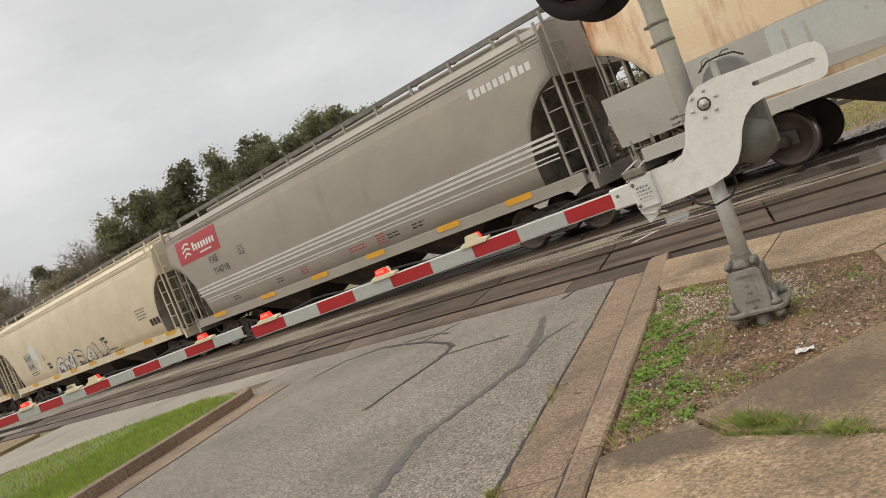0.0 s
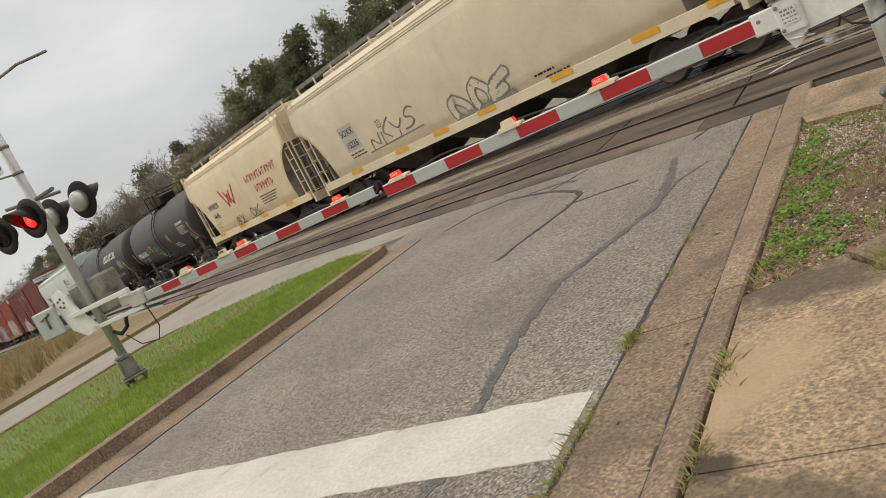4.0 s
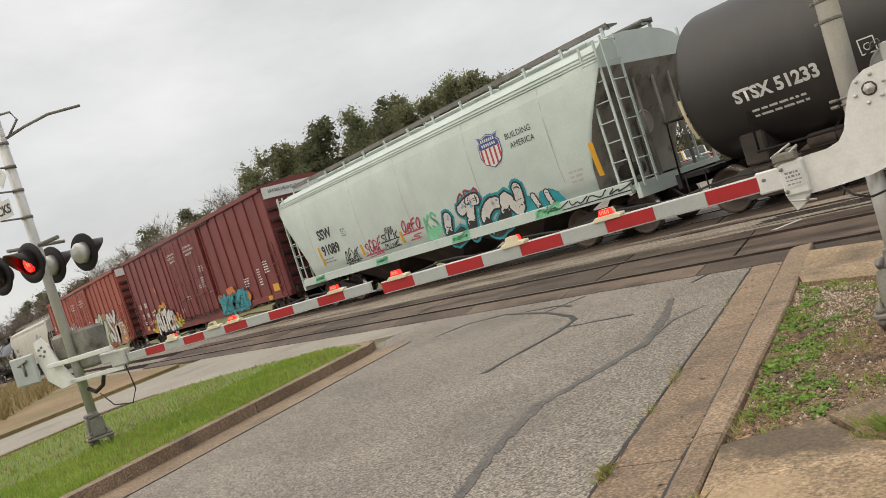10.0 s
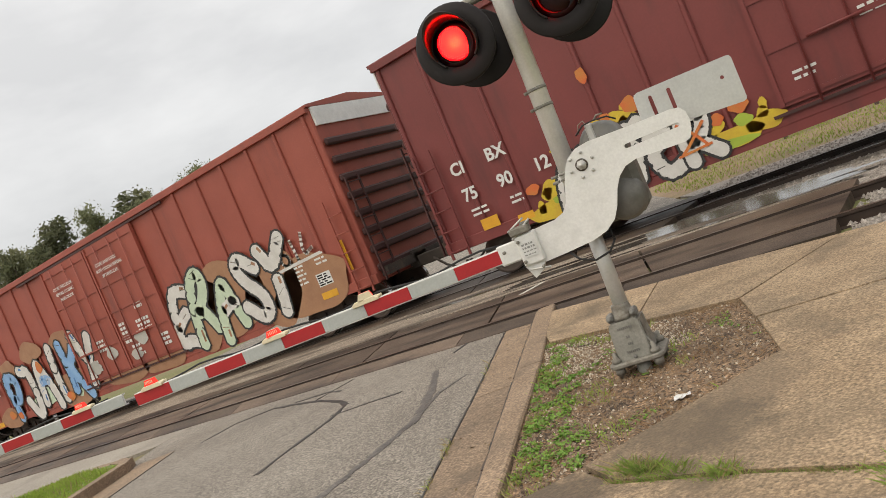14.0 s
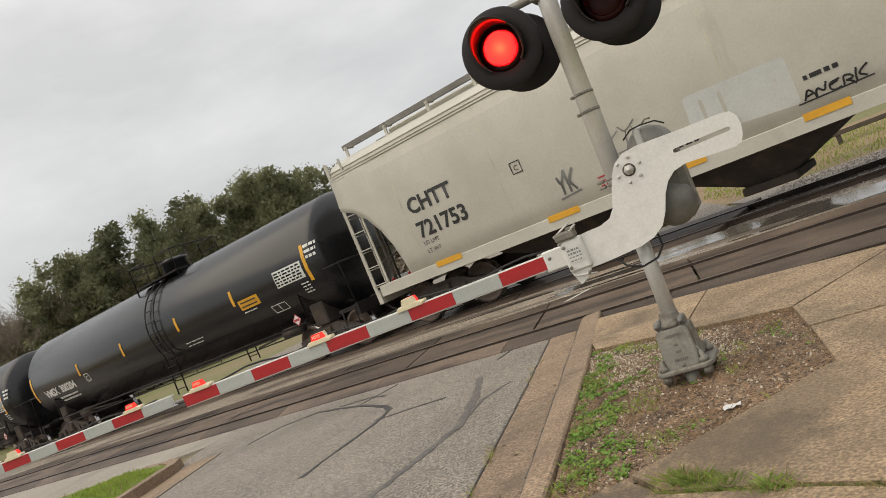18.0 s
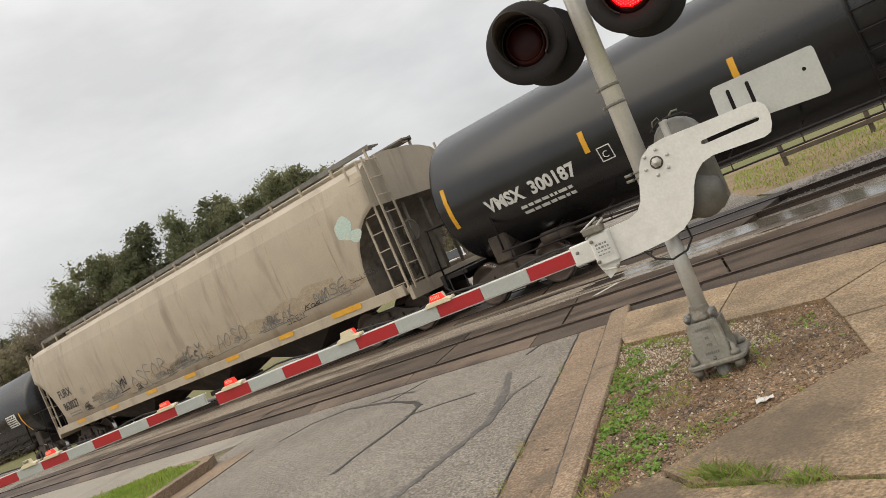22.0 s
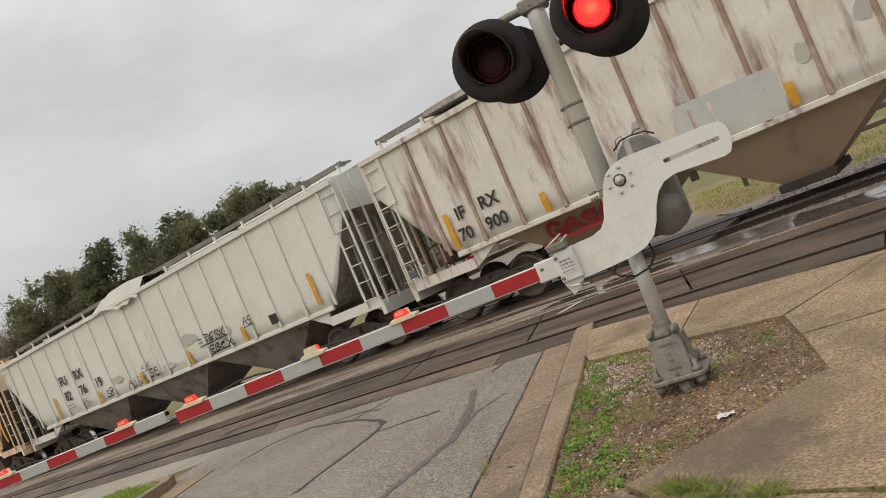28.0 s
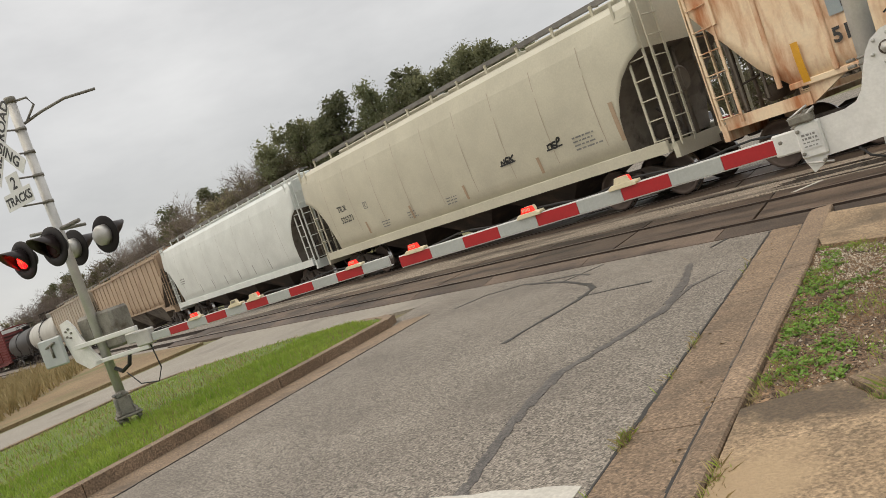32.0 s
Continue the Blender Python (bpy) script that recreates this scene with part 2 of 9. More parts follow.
M = {
    "asphalt": mat("asphalt", (0.185, 0.162, 0.136), (0.255, 0.228, 0.194), scale=0.7, rough=0.75, bump=0.9, fine=52, grime=(0.135, 0.119, 0.101), grime_at=(0.55, 0.8), grime_size=0.45, rough_var=0.14, grain=0.45, chips=(0.45, 1.58), chip_size=62, spec=0.4),
    "asphalt_old": mat("asphalt_old", (0.24, 0.20, 0.158), (0.34, 0.289, 0.234), scale=0.8, rough=0.6, bump=0.6, fine=45, grime=(0.075, 0.06, 0.048), grime_at=(0.48, 0.62), grime_size=0.8, grime_scale=(0.25, 1.7, 1), grain=0.45, chips=(0.5, 1.55), chip_size=42, rough_var=0.22, spec=0.35),
    "panel": mat("crossing_panel", (0.082, 0.058, 0.042), (0.15, 0.11, 0.082), scale=1.2, rough=0.6, bump=0.35, fine=70, grime=(0.032, 0.024, 0.019), grime_at=(0.46, 0.64), grime_size=1.0, grime_scale=(0.4, 1.6, 1), per=0.35, grain=0.42, rough_var=0.2, spec=0.32),
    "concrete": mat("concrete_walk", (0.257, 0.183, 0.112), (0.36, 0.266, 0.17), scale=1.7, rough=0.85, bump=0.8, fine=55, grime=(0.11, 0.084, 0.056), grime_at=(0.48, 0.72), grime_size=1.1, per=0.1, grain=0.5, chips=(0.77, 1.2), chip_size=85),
    "kerb": mat("concrete_kerb", (0.205, 0.145, 0.094), (0.28, 0.203, 0.137), scale=1.8, rough=0.75, bump=0.5, fine=50, grime=(0.095, 0.073, 0.053), grime_at=(0.52, 0.76), grime_size=1.6, per=0.12, grain=0.45, chips=(0.7, 1.27), chip_size=70),
    "concrete_pale": mat("concrete_pale", (0.265, 0.238, 0.20), (0.33, 0.30, 0.255), scale=0.6, rough=0.75, bump=0.2, fine=40, grime=(0.19, 0.168, 0.14), grime_size=0.5, grain=0.15, chips=(0.85, 1.15), chip_size=40),
    "motor_grey": mat("motor_grey", (0.15, 0.145, 0.132), (0.22, 0.214, 0.198), scale=6, rough=0.5, metal=0.2, bump=0.15, grime=(0.09, 0.084, 0.074), grime_at=(0.5, 0.75)),
    "alu_dull": mat("aluminium_dull", (0.52, 0.52, 0.505), (0.62, 0.62, 0.60), scale=1.6, rough=0.3, metal=0.45, bump=0.02, grime=(0.42, 0.42, 0.405), grime_at=(0.5, 0.85), rough_var=0.14),
    "water": mat("puddle_water", (0.075, 0.066, 0.057), (0.12, 0.107, 0.094), scale=2, rough=0.06, bump=0.03, fine=8, rough_var=0.04),
    "fence_wood": mat("fence_wood", (0.075, 0.06, 0.048), (0.12, 0.10, 0.08), scale=4, rough=0.85, bump=0.3, grain=0.2),
    "white_line": mat("road_paint", (0.60, 0.575, 0.52), (0.50, 0.48, 0.43), scale=2.0, rough=0.7, bump=0.3, fine=40, grime=(0.27, 0.255, 0.23), grime_at=(0.60, 0.72), grime_size=3.0, grain=0.12),
    "tar": mat("tar", (0.018, 0.016, 0.014), (0.038, 0.034, 0.03), scale=3, rough=0.5, bump=0.2, grain=0.2),
    "tar_wide": mat("tar_wide", (0.075, 0.067, 0.06), (0.125, 0.113, 0.101), scale=5, rough=0.55, bump=0.3, grain=0.5, chips=(0.6, 1.4), chip_size=62),
    "soil": mat("soil", (0.075, 0.046, 0.027), (0.19, 0.128, 0.078), scale=5, rough=0.95, bump=1.0, fine=45, grime=(0.042, 0.029, 0.02), grime_at=(0.5, 0.66), grime_size=2.2, grain=0.5, chips=(0.22, 2.5), chip_size=52),
    "gravel": mat("gravel", (0.20, 0.145, 0.10), (0.38, 0.30, 0.22), scale=9, rough=0.9, bump=0.5, per=0.4, grain=0.3),
    "gravel_pale": mat("gravel_pale", (0.42, 0.36, 0.28), (0.62, 0.56, 0.46), scale=9, rough=0.9, bump=0.4, grain=0.3),
    "ballast": mat("ballast", (0.17, 0.148, 0.127), (0.37, 0.335, 0.298), scale=11, rough=0.9, bump=0.6, fine=40, grime=(0.10, 0.085, 0.07), grime_size=1.0, grain=0.35),
    "grass_soil": mat("grass_soil", (0.11, 0.165, 0.03), (0.16, 0.20, 0.05), scale=1.5, rough=0.95, bump=0.8, fine=60, grime=(0.20, 0.16, 0.075), grime_at=(0.55, 0.8), grime_size=0.9, grain=0.4),
    "grass": mat("grass", (0.23, 0.345, 0.042), (0.34, 0.42, 0.08), scale=1.2, rough=0.8, bump=0, fine=9, grain=0.25),
    "grass_deep": mat("grass_deep", (0.13, 0.235, 0.04), (0.25, 0.33, 0.08), scale=9, rough=0.75, bump=0, fine=9, grain=0.3),
    "grass_tuft": mat("grass_tuft", (0.16, 0.265, 0.04), (0.30, 0.36, 0.09), scale=22, rough=0.8, bump=0, fine=9, grain=0.45),
    "grass_dry": mat("grass_dry", (0.40, 0.31, 0.155), (0.27, 0.22, 0.10), scale=1.2, rough=0.9, bump=0, fine=9, grain=0.2),
    "straw_brown": mat("straw_brown", (0.20, 0.115, 0.06), (0.32, 0.21, 0.11), scale=6, rough=0.9, bump=0, grain=0.3),
    "weed": mat("weed_leaf", (0.13, 0.265, 0.035), (0.25, 0.40, 0.07), scale=9, rough=0.6, bump=0.1, grain=0.4),
    "field": mat("field", (0.20, 0.135, 0.075), (0.29, 0.21, 0.12), scale=0.35, rough=0.95, bump=0.5, fine=25, grime=(0.13, 0.14, 0.05), grime_at=(0.5, 0.7), grime_size=0.2, grain=0.35),
    "land": mat("land", (0.13, 0.15, 0.045), (0.19, 0.17, 0.075), scale=0.15, rough=0.95, bump=0.6, fine=12, grime=(0.22, 0.17, 0.10), grime_at=(0.5, 0.7), grime_size=0.06, grain=0.35),
    "rail": mat("rail_side", (0.026, 0.017, 0.013), (0.05, 0.032, 0.023), scale=3, rough=0.6, metal=0.2, bump=0.2),
    "rail_top": mat("rail_top", (0.12, 0.092, 0.072), (0.19, 0.15, 0.12), scale=2, rough=0.35, metal=0.5, bump=0.05),
    "tie": mat("tie", (0.075, 0.06, 0.05), (0.13, 0.11, 0.095), scale=4, rough=0.9, bump=0.5, per=0.25),
    "galv": mat("galvanised", (0.50, 0.49, 0.465), (0.60, 0.59, 0.565), scale=5, rough=0.38, metal=0.4, bump=0.05, grime=(0.36, 0.34, 0.31), grime_at=(0.55, 0.8)),
    "galv_pale": mat("galvanised_pale", (0.74, 0.725, 0.69), (0.84, 0.825, 0.79), scale=4, rough=0.34, metal=0.25, bump=0.04, grime=(0.50, 0.48, 0.44), grime_at=(0.55, 0.85), grime_scale=(1, 1, 0.2), rough_var=0.12),
    "galv_old": mat("galvanised_old", (0.20, 0.19, 0.162), (0.29, 0.275, 0.24), scale=7, rough=0.6, metal=0.3, bump=0.25, grime=(0.11, 0.09, 0.066), grime_at=(0.5, 0.72), grime_size=6, grain=0.14),
    "cast_grey": mat("cast_grey", (0.24, 0.235, 0.205), (0.31, 0.30, 0.265), scale=6, rough=0.6, metal=0.15, bump=0.2, grime=(0.15, 0.14, 0.115), grime_at=(0.52, 0.76), grime_size=5, grain=0.12),
    "alu": mat("aluminium_plate", (0.76, 0.755, 0.735), (0.83, 0.825, 0.805), scale=2.0, rough=0.36, metal=0.15, bump=0.02, grime=(0.60, 0.595, 0.575), grime_at=(0.5, 0.85), rough_var=0.14, grime_size=3),
    "black": mat("black_paint", (0.011, 0.009, 0.0095), (0.018, 0.014, 0.015), scale=4, rough=0.6, bump=0.08, grime=(0.032, 0.026, 0.025), grime_at=(0.6, 0.85), grime_size=5, spec=0.3),
    "hood_black": mat("hood_black", (0.03, 0.022, 0.022), (0.04, 0.03, 0.03), scale=5, rough=0.32, bump=0.03, spec=0.5),
    "rubber": mat("rubber", (0.02, 0.02, 0.02), (0.03, 0.03, 0.03), rough=0.8),
    "red_tape": mat("red_tape", (0.42, 0.018, 0.022), (0.36, 0.015, 0.02), scale=6, rough=0.35, bump=0.02, grime=(0.26, 0.03, 0.03), grime_at=(0.6, 0.8)),
    "white_tape": mat("white_tape", (0.38, 0.40, 0.385), (0.45, 0.47, 0.455), scale=6, rough=0.35, bump=0.02, grime=(0.30, 0.30, 0.28), grime_at=(0.55, 0.8), grime_size=4),
    "arm_white": mat("arm_white", (0.74, 0.74, 0.72), (0.66, 0.66, 0.64), scale=3, rough=0.4, bump=0.03),
    "sign": mat("sign_white", (0.62, 0.62, 0.61), (0.7, 0.7, 0.69), scale=4, rough=0.4, bump=0.02),
    "lens_off": mat("lens_off", (0.035, 0.005, 0.006), (0.022, 0.004, 0.005), scale=20, rough=0.4, bump=0.1, fine=200, spec=0.2),
    "lens_clear": mat("lens_clear", (0.50, 0.50, 0.50), (0.62, 0.62, 0.62), scale=6, rough=0.15, bump=0.1),
    "lamp_house": mat("lamp_house", (0.74, 0.66, 0.46), (0.68, 0.60, 0.42), scale=6, rough=0.4, bump=0.03),
    "bark": mat("bark", (0.10, 0.08, 0.065), (0.17, 0.145, 0.12), scale=3, rough=0.9, bump=0.5),
    "twig": mat("twig", (0.17, 0.135, 0.11), (0.26, 0.215, 0.178), scale=0.7, rough=0.9, bump=0, per=0.2),
    "pine": mat("pine", (0.13, 0.15, 0.08), (0.25, 0.25, 0.14), scale=0.4, rough=0.75, bump=0, fine=5, per=0.3, grain=0.35),
    "oak": mat("oak_leaf", (0.165, 0.155, 0.09), (0.26, 0.23, 0.14), scale=0.4, rough=0.75, bump=0, fine=5, per=0.3, grain=0.35),
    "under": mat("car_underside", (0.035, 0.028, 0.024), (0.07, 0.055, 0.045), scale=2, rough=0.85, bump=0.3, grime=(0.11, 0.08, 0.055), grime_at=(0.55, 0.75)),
    "steel_dark": mat("steel_dark", (0.055, 0.045, 0.04), (0.10, 0.08, 0.065), scale=3, rough=0.7, metal=0.2, bump=0.3),
    "wheel": mat("wheel_steel", (0.10, 0.075, 0.06), (0.16, 0.12, 0.10), scale=3, rough=0.6, metal=0.4, bump=0.2),
    "tread": mat("wheel_tread", (0.55, 0.54, 0.53), (0.45, 0.44, 0.43), scale=3, rough=0.25, metal=0.95, bump=0),
    "yellow": mat("reflector_yellow", (0.72, 0.38, 0.025), (0.62, 0.31, 0.02), scale=5, rough=0.4, bump=0),
    "decal_white": mat("decal_white", (0.70, 0.70, 0.68), (0.6, 0.6, 0.58), scale=5, rough=0.5, bump=0),
    "decal_black": mat("decal_black", (0.02, 0.02, 0.022), (0.035, 0.035, 0.035), scale=5, rough=0.5, bump=0),
    "decal_red": mat("decal_red", (0.44, 0.05, 0.06), (0.38, 0.045, 0.055), scale=5, rough=0.5, bump=0),
    "decal_blue": mat("decal_blue", (0.03, 0.06, 0.22), (0.05, 0.09, 0.28), scale=5, rough=0.5, bump=0),
    "g_teal": mat("spray_teal", (0.03, 0.33, 0.38), (0.02, 0.22, 0.27), scale=3, rough=0.5, bump=0),
    "g_white": mat("spray_white", (0.66, 0.65, 0.62), (0.55, 0.53, 0.5), scale=3, rough=0.5, bump=0),
    "g_yellow": mat("spray_yellow", (0.62, 0.47, 0.03), (0.52, 0.34, 0.03), scale=3, rough=0.5, bump=0),
    "g_lime": mat("spray_lime", (0.36, 0.46, 0.05), (0.28, 0.38, 0.04), scale=3, rough=0.5, bump=0),
    "g_orange": mat("spray_orange", (0.6, 0.12, 0.03), (0.5, 0.2, 0.04), scale=3, rough=0.5, bump=0),
    "g_blue": mat("spray_blue", (0.06, 0.16, 0.42), (0.1, 0.25, 0.5), scale=3, rough=0.5, bump=0),
    "g_pink": mat("spray_pink", (0.55, 0.10, 0.16), (0.45, 0.05, 0.1), scale=3, rough=0.5, bump=0),
    "g_green": mat("spray_green", (0.08, 0.5, 0.17), (0.12, 0.42, 0.2), scale=3, rough=0.5, bump=0),
    "g_green_soft": mat("spray_soft_green", (0.17, 0.56, 0.30), (0.25, 0.58, 0.38), scale=6, rough=0.6, bump=0, grain=0.2),
    "g_mint": mat("spray_mint", (0.52, 0.62, 0.46), (0.45, 0.54, 0.40), scale=3, rough=0.5, bump=0),
    "g_blue_pale": mat("spray_pale_blue", (0.16, 0.32, 0.60), (0.24, 0.42, 0.66), scale=3, rough=0.5, bump=0),
    "g_slate": mat("paint_slate", (0.26, 0.31, 0.33), (0.33, 0.37, 0.38), scale=3, rough=0.5, bump=0),
    "g_slate_dark": mat("spray_slate", (0.06, 0.06, 0.075), (0.10, 0.10, 0.12), scale=5, rough=0.5, bump=0),
    "g_haze": mat("spray_haze", (0.34, 0.28, 0.205), (0.42, 0.34, 0.245), scale=6, rough=0.6, bump=0, grain=0.3),
    "spray_sky": mat("spray_sky", (0.45, 0.60, 0.58), (0.52, 0.58, 0.5), scale=6, rough=0.6, bump=0, grain=0.2),
    "g_grey": mat("spray_grey", (0.16, 0.16, 0.16), (0.24, 0.24, 0.23), scale=3, rough=0.5, bump=0),
    "g_beige": mat("spray_beige", (0.36, 0.19, 0.10), (0.30, 0.15, 0.08), scale=3, rough=0.5, bump=0),
    "led_red": glow("led_red", (1.0, 0.0005, 0.0013), 16.0),
    "led_core": glow("led_core", (1.0, 0.26, 0.16), 1.25),
    "arm_lamp": glow("arm_lamp_red", (1.0, 0.045, 0.03), 1.25),
    "led_centre": glow("led_centre", (1.0, 0.5, 0.2), 2.2),
    "walk_grey": mat("walkway_steel", (0.15, 0.142, 0.13), (0.22, 0.21, 0.195), scale=3, rough=0.55, metal=0.3, bump=0.1, grime=(0.07, 0.06, 0.05), grime_at=(0.55, 0.8)),
    "wet_dirt": mat("wet_dirt", (0.05, 0.037, 0.027), (0.085, 0.064, 0.047), scale=6, rough=0.3, bump=0.2, fine=60, rough_var=0.15),
    "car_glass": mat("car_glass", (0.02, 0.022, 0.024), (0.03, 0.032, 0.034), scale=2, rough=0.06, bump=0),
    "box_grey": mat("box_grey", (0.40, 0.43, 0.43), (0.47, 0.5, 0.5), scale=3, rough=0.45, metal=0.2, bump=0.05),
}


def thin_leaf(m, share):
    """Let a share of the light pass through the leaves."""
    N, L = m.node_tree.nodes, m.node_tree.links
    b, out = N["Principled BSDF"], N["Material Output"]
    tl, mx = N.new("ShaderNodeBsdfTranslucent"), N.new("ShaderNodeMixShader")
    mx.inputs[0].default_value = share
    L.new(b.inputs["Base Color"].links[0].from_socket, tl.inputs["Color"])
    L.new(b.outputs["BSDF"], mx.inputs[1])
    L.new(tl.outputs["BSDF"], mx.inputs[2])
    L.new(mx.outputs["Shader"], out.inputs["Surface"])


for leafy, share in (("pine", 0.5), ("oak", 0.5), ("weed", 0.3), ("grass", 0.3), ("grass_tuft", 0.3)):
    thin_leaf(M[leafy], share)

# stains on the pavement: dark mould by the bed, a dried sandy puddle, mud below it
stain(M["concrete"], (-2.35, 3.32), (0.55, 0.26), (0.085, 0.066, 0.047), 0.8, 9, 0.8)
stain(M["concrete"], (-2.1, 2.45), (0.27, 0.48), (0.42, 0.31, 0.19), 0.5, 6, 0.85)
stain(M["concrete"], (-1.95, 1.86), (0.2, 0.1), (0.045, 0.033, 0.022), 0.8, 10, 0.9)
stain(M["concrete"], (-1.5, 1.75), (0.4, 0.13), (0.075, 0.058, 0.04), 0.9, 9, 0.7)
stain(M["concrete"], (-1.45, 4.35), (0.35, 0.6), (0.13, 0.098, 0.068), 0.9, 6, 0.55)
stain(M["concrete"], (-1.72, 3.85), (0.5, 0.42), (0.10, 0.077, 0.053), 0.9, 7, 0.7)
stain(M["concrete"], (-1.15, 3.72), (0.55, 0.3), (0.12, 0.092, 0.062), 1.0, 8, 0.35)

# ---- shapes ----
def bm_new():
    return bmesh.new()


def box(bm, c, s, m=None, bevel=0.0):
    """A box of centre c and size s, by the matrix m, with its edges cut by bevel."""
    x, y, z = (v / 2 for v in s)
    vs = [bm.verts.new((c[0] + a * x, c[1] + b * y, c[2] + d * z)) for a in (-1, 1) for b in (-1, 1) for d in (-1, 1)]
    fs = [bm.faces.new([vs[i] for i in f]) for f in ((0, 1, 3, 2), (4, 6, 7, 5), (0, 4, 5, 1), (2, 3, 7, 6), (0, 2, 6, 4), (1, 5, 7, 3))]
    if bevel:
        es = list({e for f in fs for e in f.edges})
        out = bmesh.ops.bevel(bm, geom=es, offset=bevel, segments=1, affect="EDGES")
        vs = list({v for f in out["faces"] for v in f.verts} | {v for v in vs if v.is_valid})
    if m is not None:
        bmesh.ops.transform(bm, matrix=m, verts=[v for v in vs if v.is_valid])
    return bm


def tube(bm, pts, r, n=8, caps=True, r2=None):
    """A round bar along the points."""
    pts = [Vector(p) for p in pts]
    rings = []
    for i, p in enumerate(pts):
        d = (pts[min(i + 1, len(pts) - 1)] - pts[max(i - 1, 0)]).normalized()
        a = d.cross((0, 0, 1)) if abs(d.z) < 0.95 else d.cross((0, 1, 0))
        a.normalize()
        b = d.cross(a)
        k = r if r2 is None else r + (r2 - r) * i / max(1, len(pts) - 1)
        rings.append([bm.verts.new(p + k * (math.cos(t) * a + math.sin(t) * b)) for t in (2 * math.pi * j / n for j in range(n))])
    for u, v in zip(rings, rings[1:]):
        for j in range(n):
            f = bm.faces.new((u[j], u[(j + 1) % n], v[(j + 1) % n], v[j]))
            f.smooth = True
    if caps:
        bm.faces.new(rings[0][::-1])
        bm.faces.new(rings[-1])
    return bm


def prism(bm, poly, depth, m=None):
    """A flat polygon in x, z (or any 2D) pushed from y=0 to y=depth."""
    a = [bm.verts.new((p[0], 0, p[1])) for p in poly]
    b = [bm.verts.new((p[0], depth, p[1])) for p in poly]
    bm.faces.new(a)
    bm.faces.new(b[::-1])
    n = len(poly)
    for i in range(n):
        bm.faces.new((a[i], b[i], b[(i + 1) % n], a[(i + 1) % n]))
    if m is not None:
        bmesh.ops.transform(bm, matrix=m, verts=a + b)
    return bm


def slab(bm, poly, z0, z1):
    """A polygon in x, y pushed from z0 up to z1."""
    a = [bm.verts.new((p[0], p[1], z0)) for p in poly]
    b = [bm.verts.new((p[0], p[1], z1)) for p in poly]
    bm.faces.new(a[::-1])
    bm.faces.new(b)
    n = len(poly)
    for i in range(n):
        bm.faces.new((a[i], a[(i + 1) % n], b[(i + 1) % n], b[i]))
    return bm


def lathe(bm, prof, m=None, n=24, smooth=True):
    """A profile of (radius, height) turned round z."""
    rings = [[bm.verts.new((r * math.cos(2 * math.pi * j / n), r * math.sin(2 * math.pi * j / n), h)) for j in range(n)] for r, h in prof]
    for u, v in zip(rings, rings[1:]):
        for j in range(n):
            f = bm.faces.new((u[j], u[(j + 1) % n], v[(j + 1) % n], v[j]))
            f.smooth = smooth
    if prof[0][0] > 1e-4:
        bm.faces.new(rings[0][::-1])
    if prof[-1][0] > 1e-4:
        bm.faces.new(rings[-1])
    if m is not None:
        bmesh.ops.transform(bm, matrix=m, verts=[v for r in rings for v in r])
    return bm


def mesh_of(name, bm, material):
    me = bpy.data.meshes.new(name)
    bmesh.ops.recalc_face_normals(bm, faces=bm.faces)
    bm.to_mesh(me)
    bm.free()
    for k in (material if isinstance(material, (list, tuple)) else [material]):
        me.materials.append(M[k] if isinstance(k, str) else k)
    return me


def part(name, bm, material, parent, label=""):
    """One mesh object under a thing or a part."""
    ob = new(name, mesh_of(name, bm, material))
    ob.parent = parent
    return tagged(ob, label) if label else ob


def shared(name, me, parent, m):
    ob = new(name, me)
    ob.parent = parent
    ob.matrix_basis = m
    return ob


def thing(name, m, label, category, group="", kind=""):
    ob = new(name)
    ob.matrix_basis = m
    return tagged(ob, label, category, group, kind)


def solid(name, bm, material, label, category="", group="", kind="structure"):
    return tagged(new(name, mesh_of(name, bm, material)), label, category, group, kind)


def letters(text, size, wrap=None, bold=0.0, align="LEFT"):
    """A mesh of flat letters in x, z; wrap(x, z) gives its place."""
    cu = bpy.data.curves.new("letters", "FONT")
    cu.body, cu.size, cu.offset, cu.align_x, cu.resolution_u = text, size, bold, align, 3
    ob = bpy.data.objects.new("letters", cu)
    me = bpy.data.meshes.new_from_object(ob)
    bpy.data.objects.remove(ob)
    bpy.data.curves.remove(cu)
    for v in me.vertices:
        v.co = wrap(v.co.x, v.co.y) if wrap else (v.co.x, 0, v.co.y)
    return me

# ---- the ground, the road and the tracks ----
R0, RD, RP = (-4.6, 6.09), (-0.3903, 0.9207), (-0.9207, -0.3903)
RAIL_Z, NEAR_Y, FAR_Y = 0.10, 9.76, 14.9
WALK_Z = 0.12
rng = random.Random(4)


def road(s, q):
    """A place by its way along the road from the stop line's side and its way across from the right edge."""
    return (R0[0] + s * RD[0] + q * RP[0], R0[1] + s * RD[1] + q * RP[1])


def at_y(q, y):
    """The place on the line q where it meets the given y."""
    return road((y - R0[1] - q * RP[1]) / RD[1], q)


bm = bm_new()
n = 24
for i in range(n + 1):
    for j in range(n + 1):
        x, y = (i / n - 0.5) * 2, (j / n - 0.5) * 2
        x, y = 900 * x * abs(x) ** 1.2, 900 * y * abs(y) ** 1.2
        bm.verts.new((x, y, -0.06))
bm.verts.ensure_lookup_table()
for i in range(n):
    for j in range(n):
        bm.faces.new([bm.verts[k] for k in (i * (n + 1) + j, (i + 1) * (n + 1) + j, (i + 1) * (n + 1) + j + 1, i * (n + 1) + j + 1)])
ground = solid("ground", bm, "land", "grassy earth with patches of bare soil", "ground")

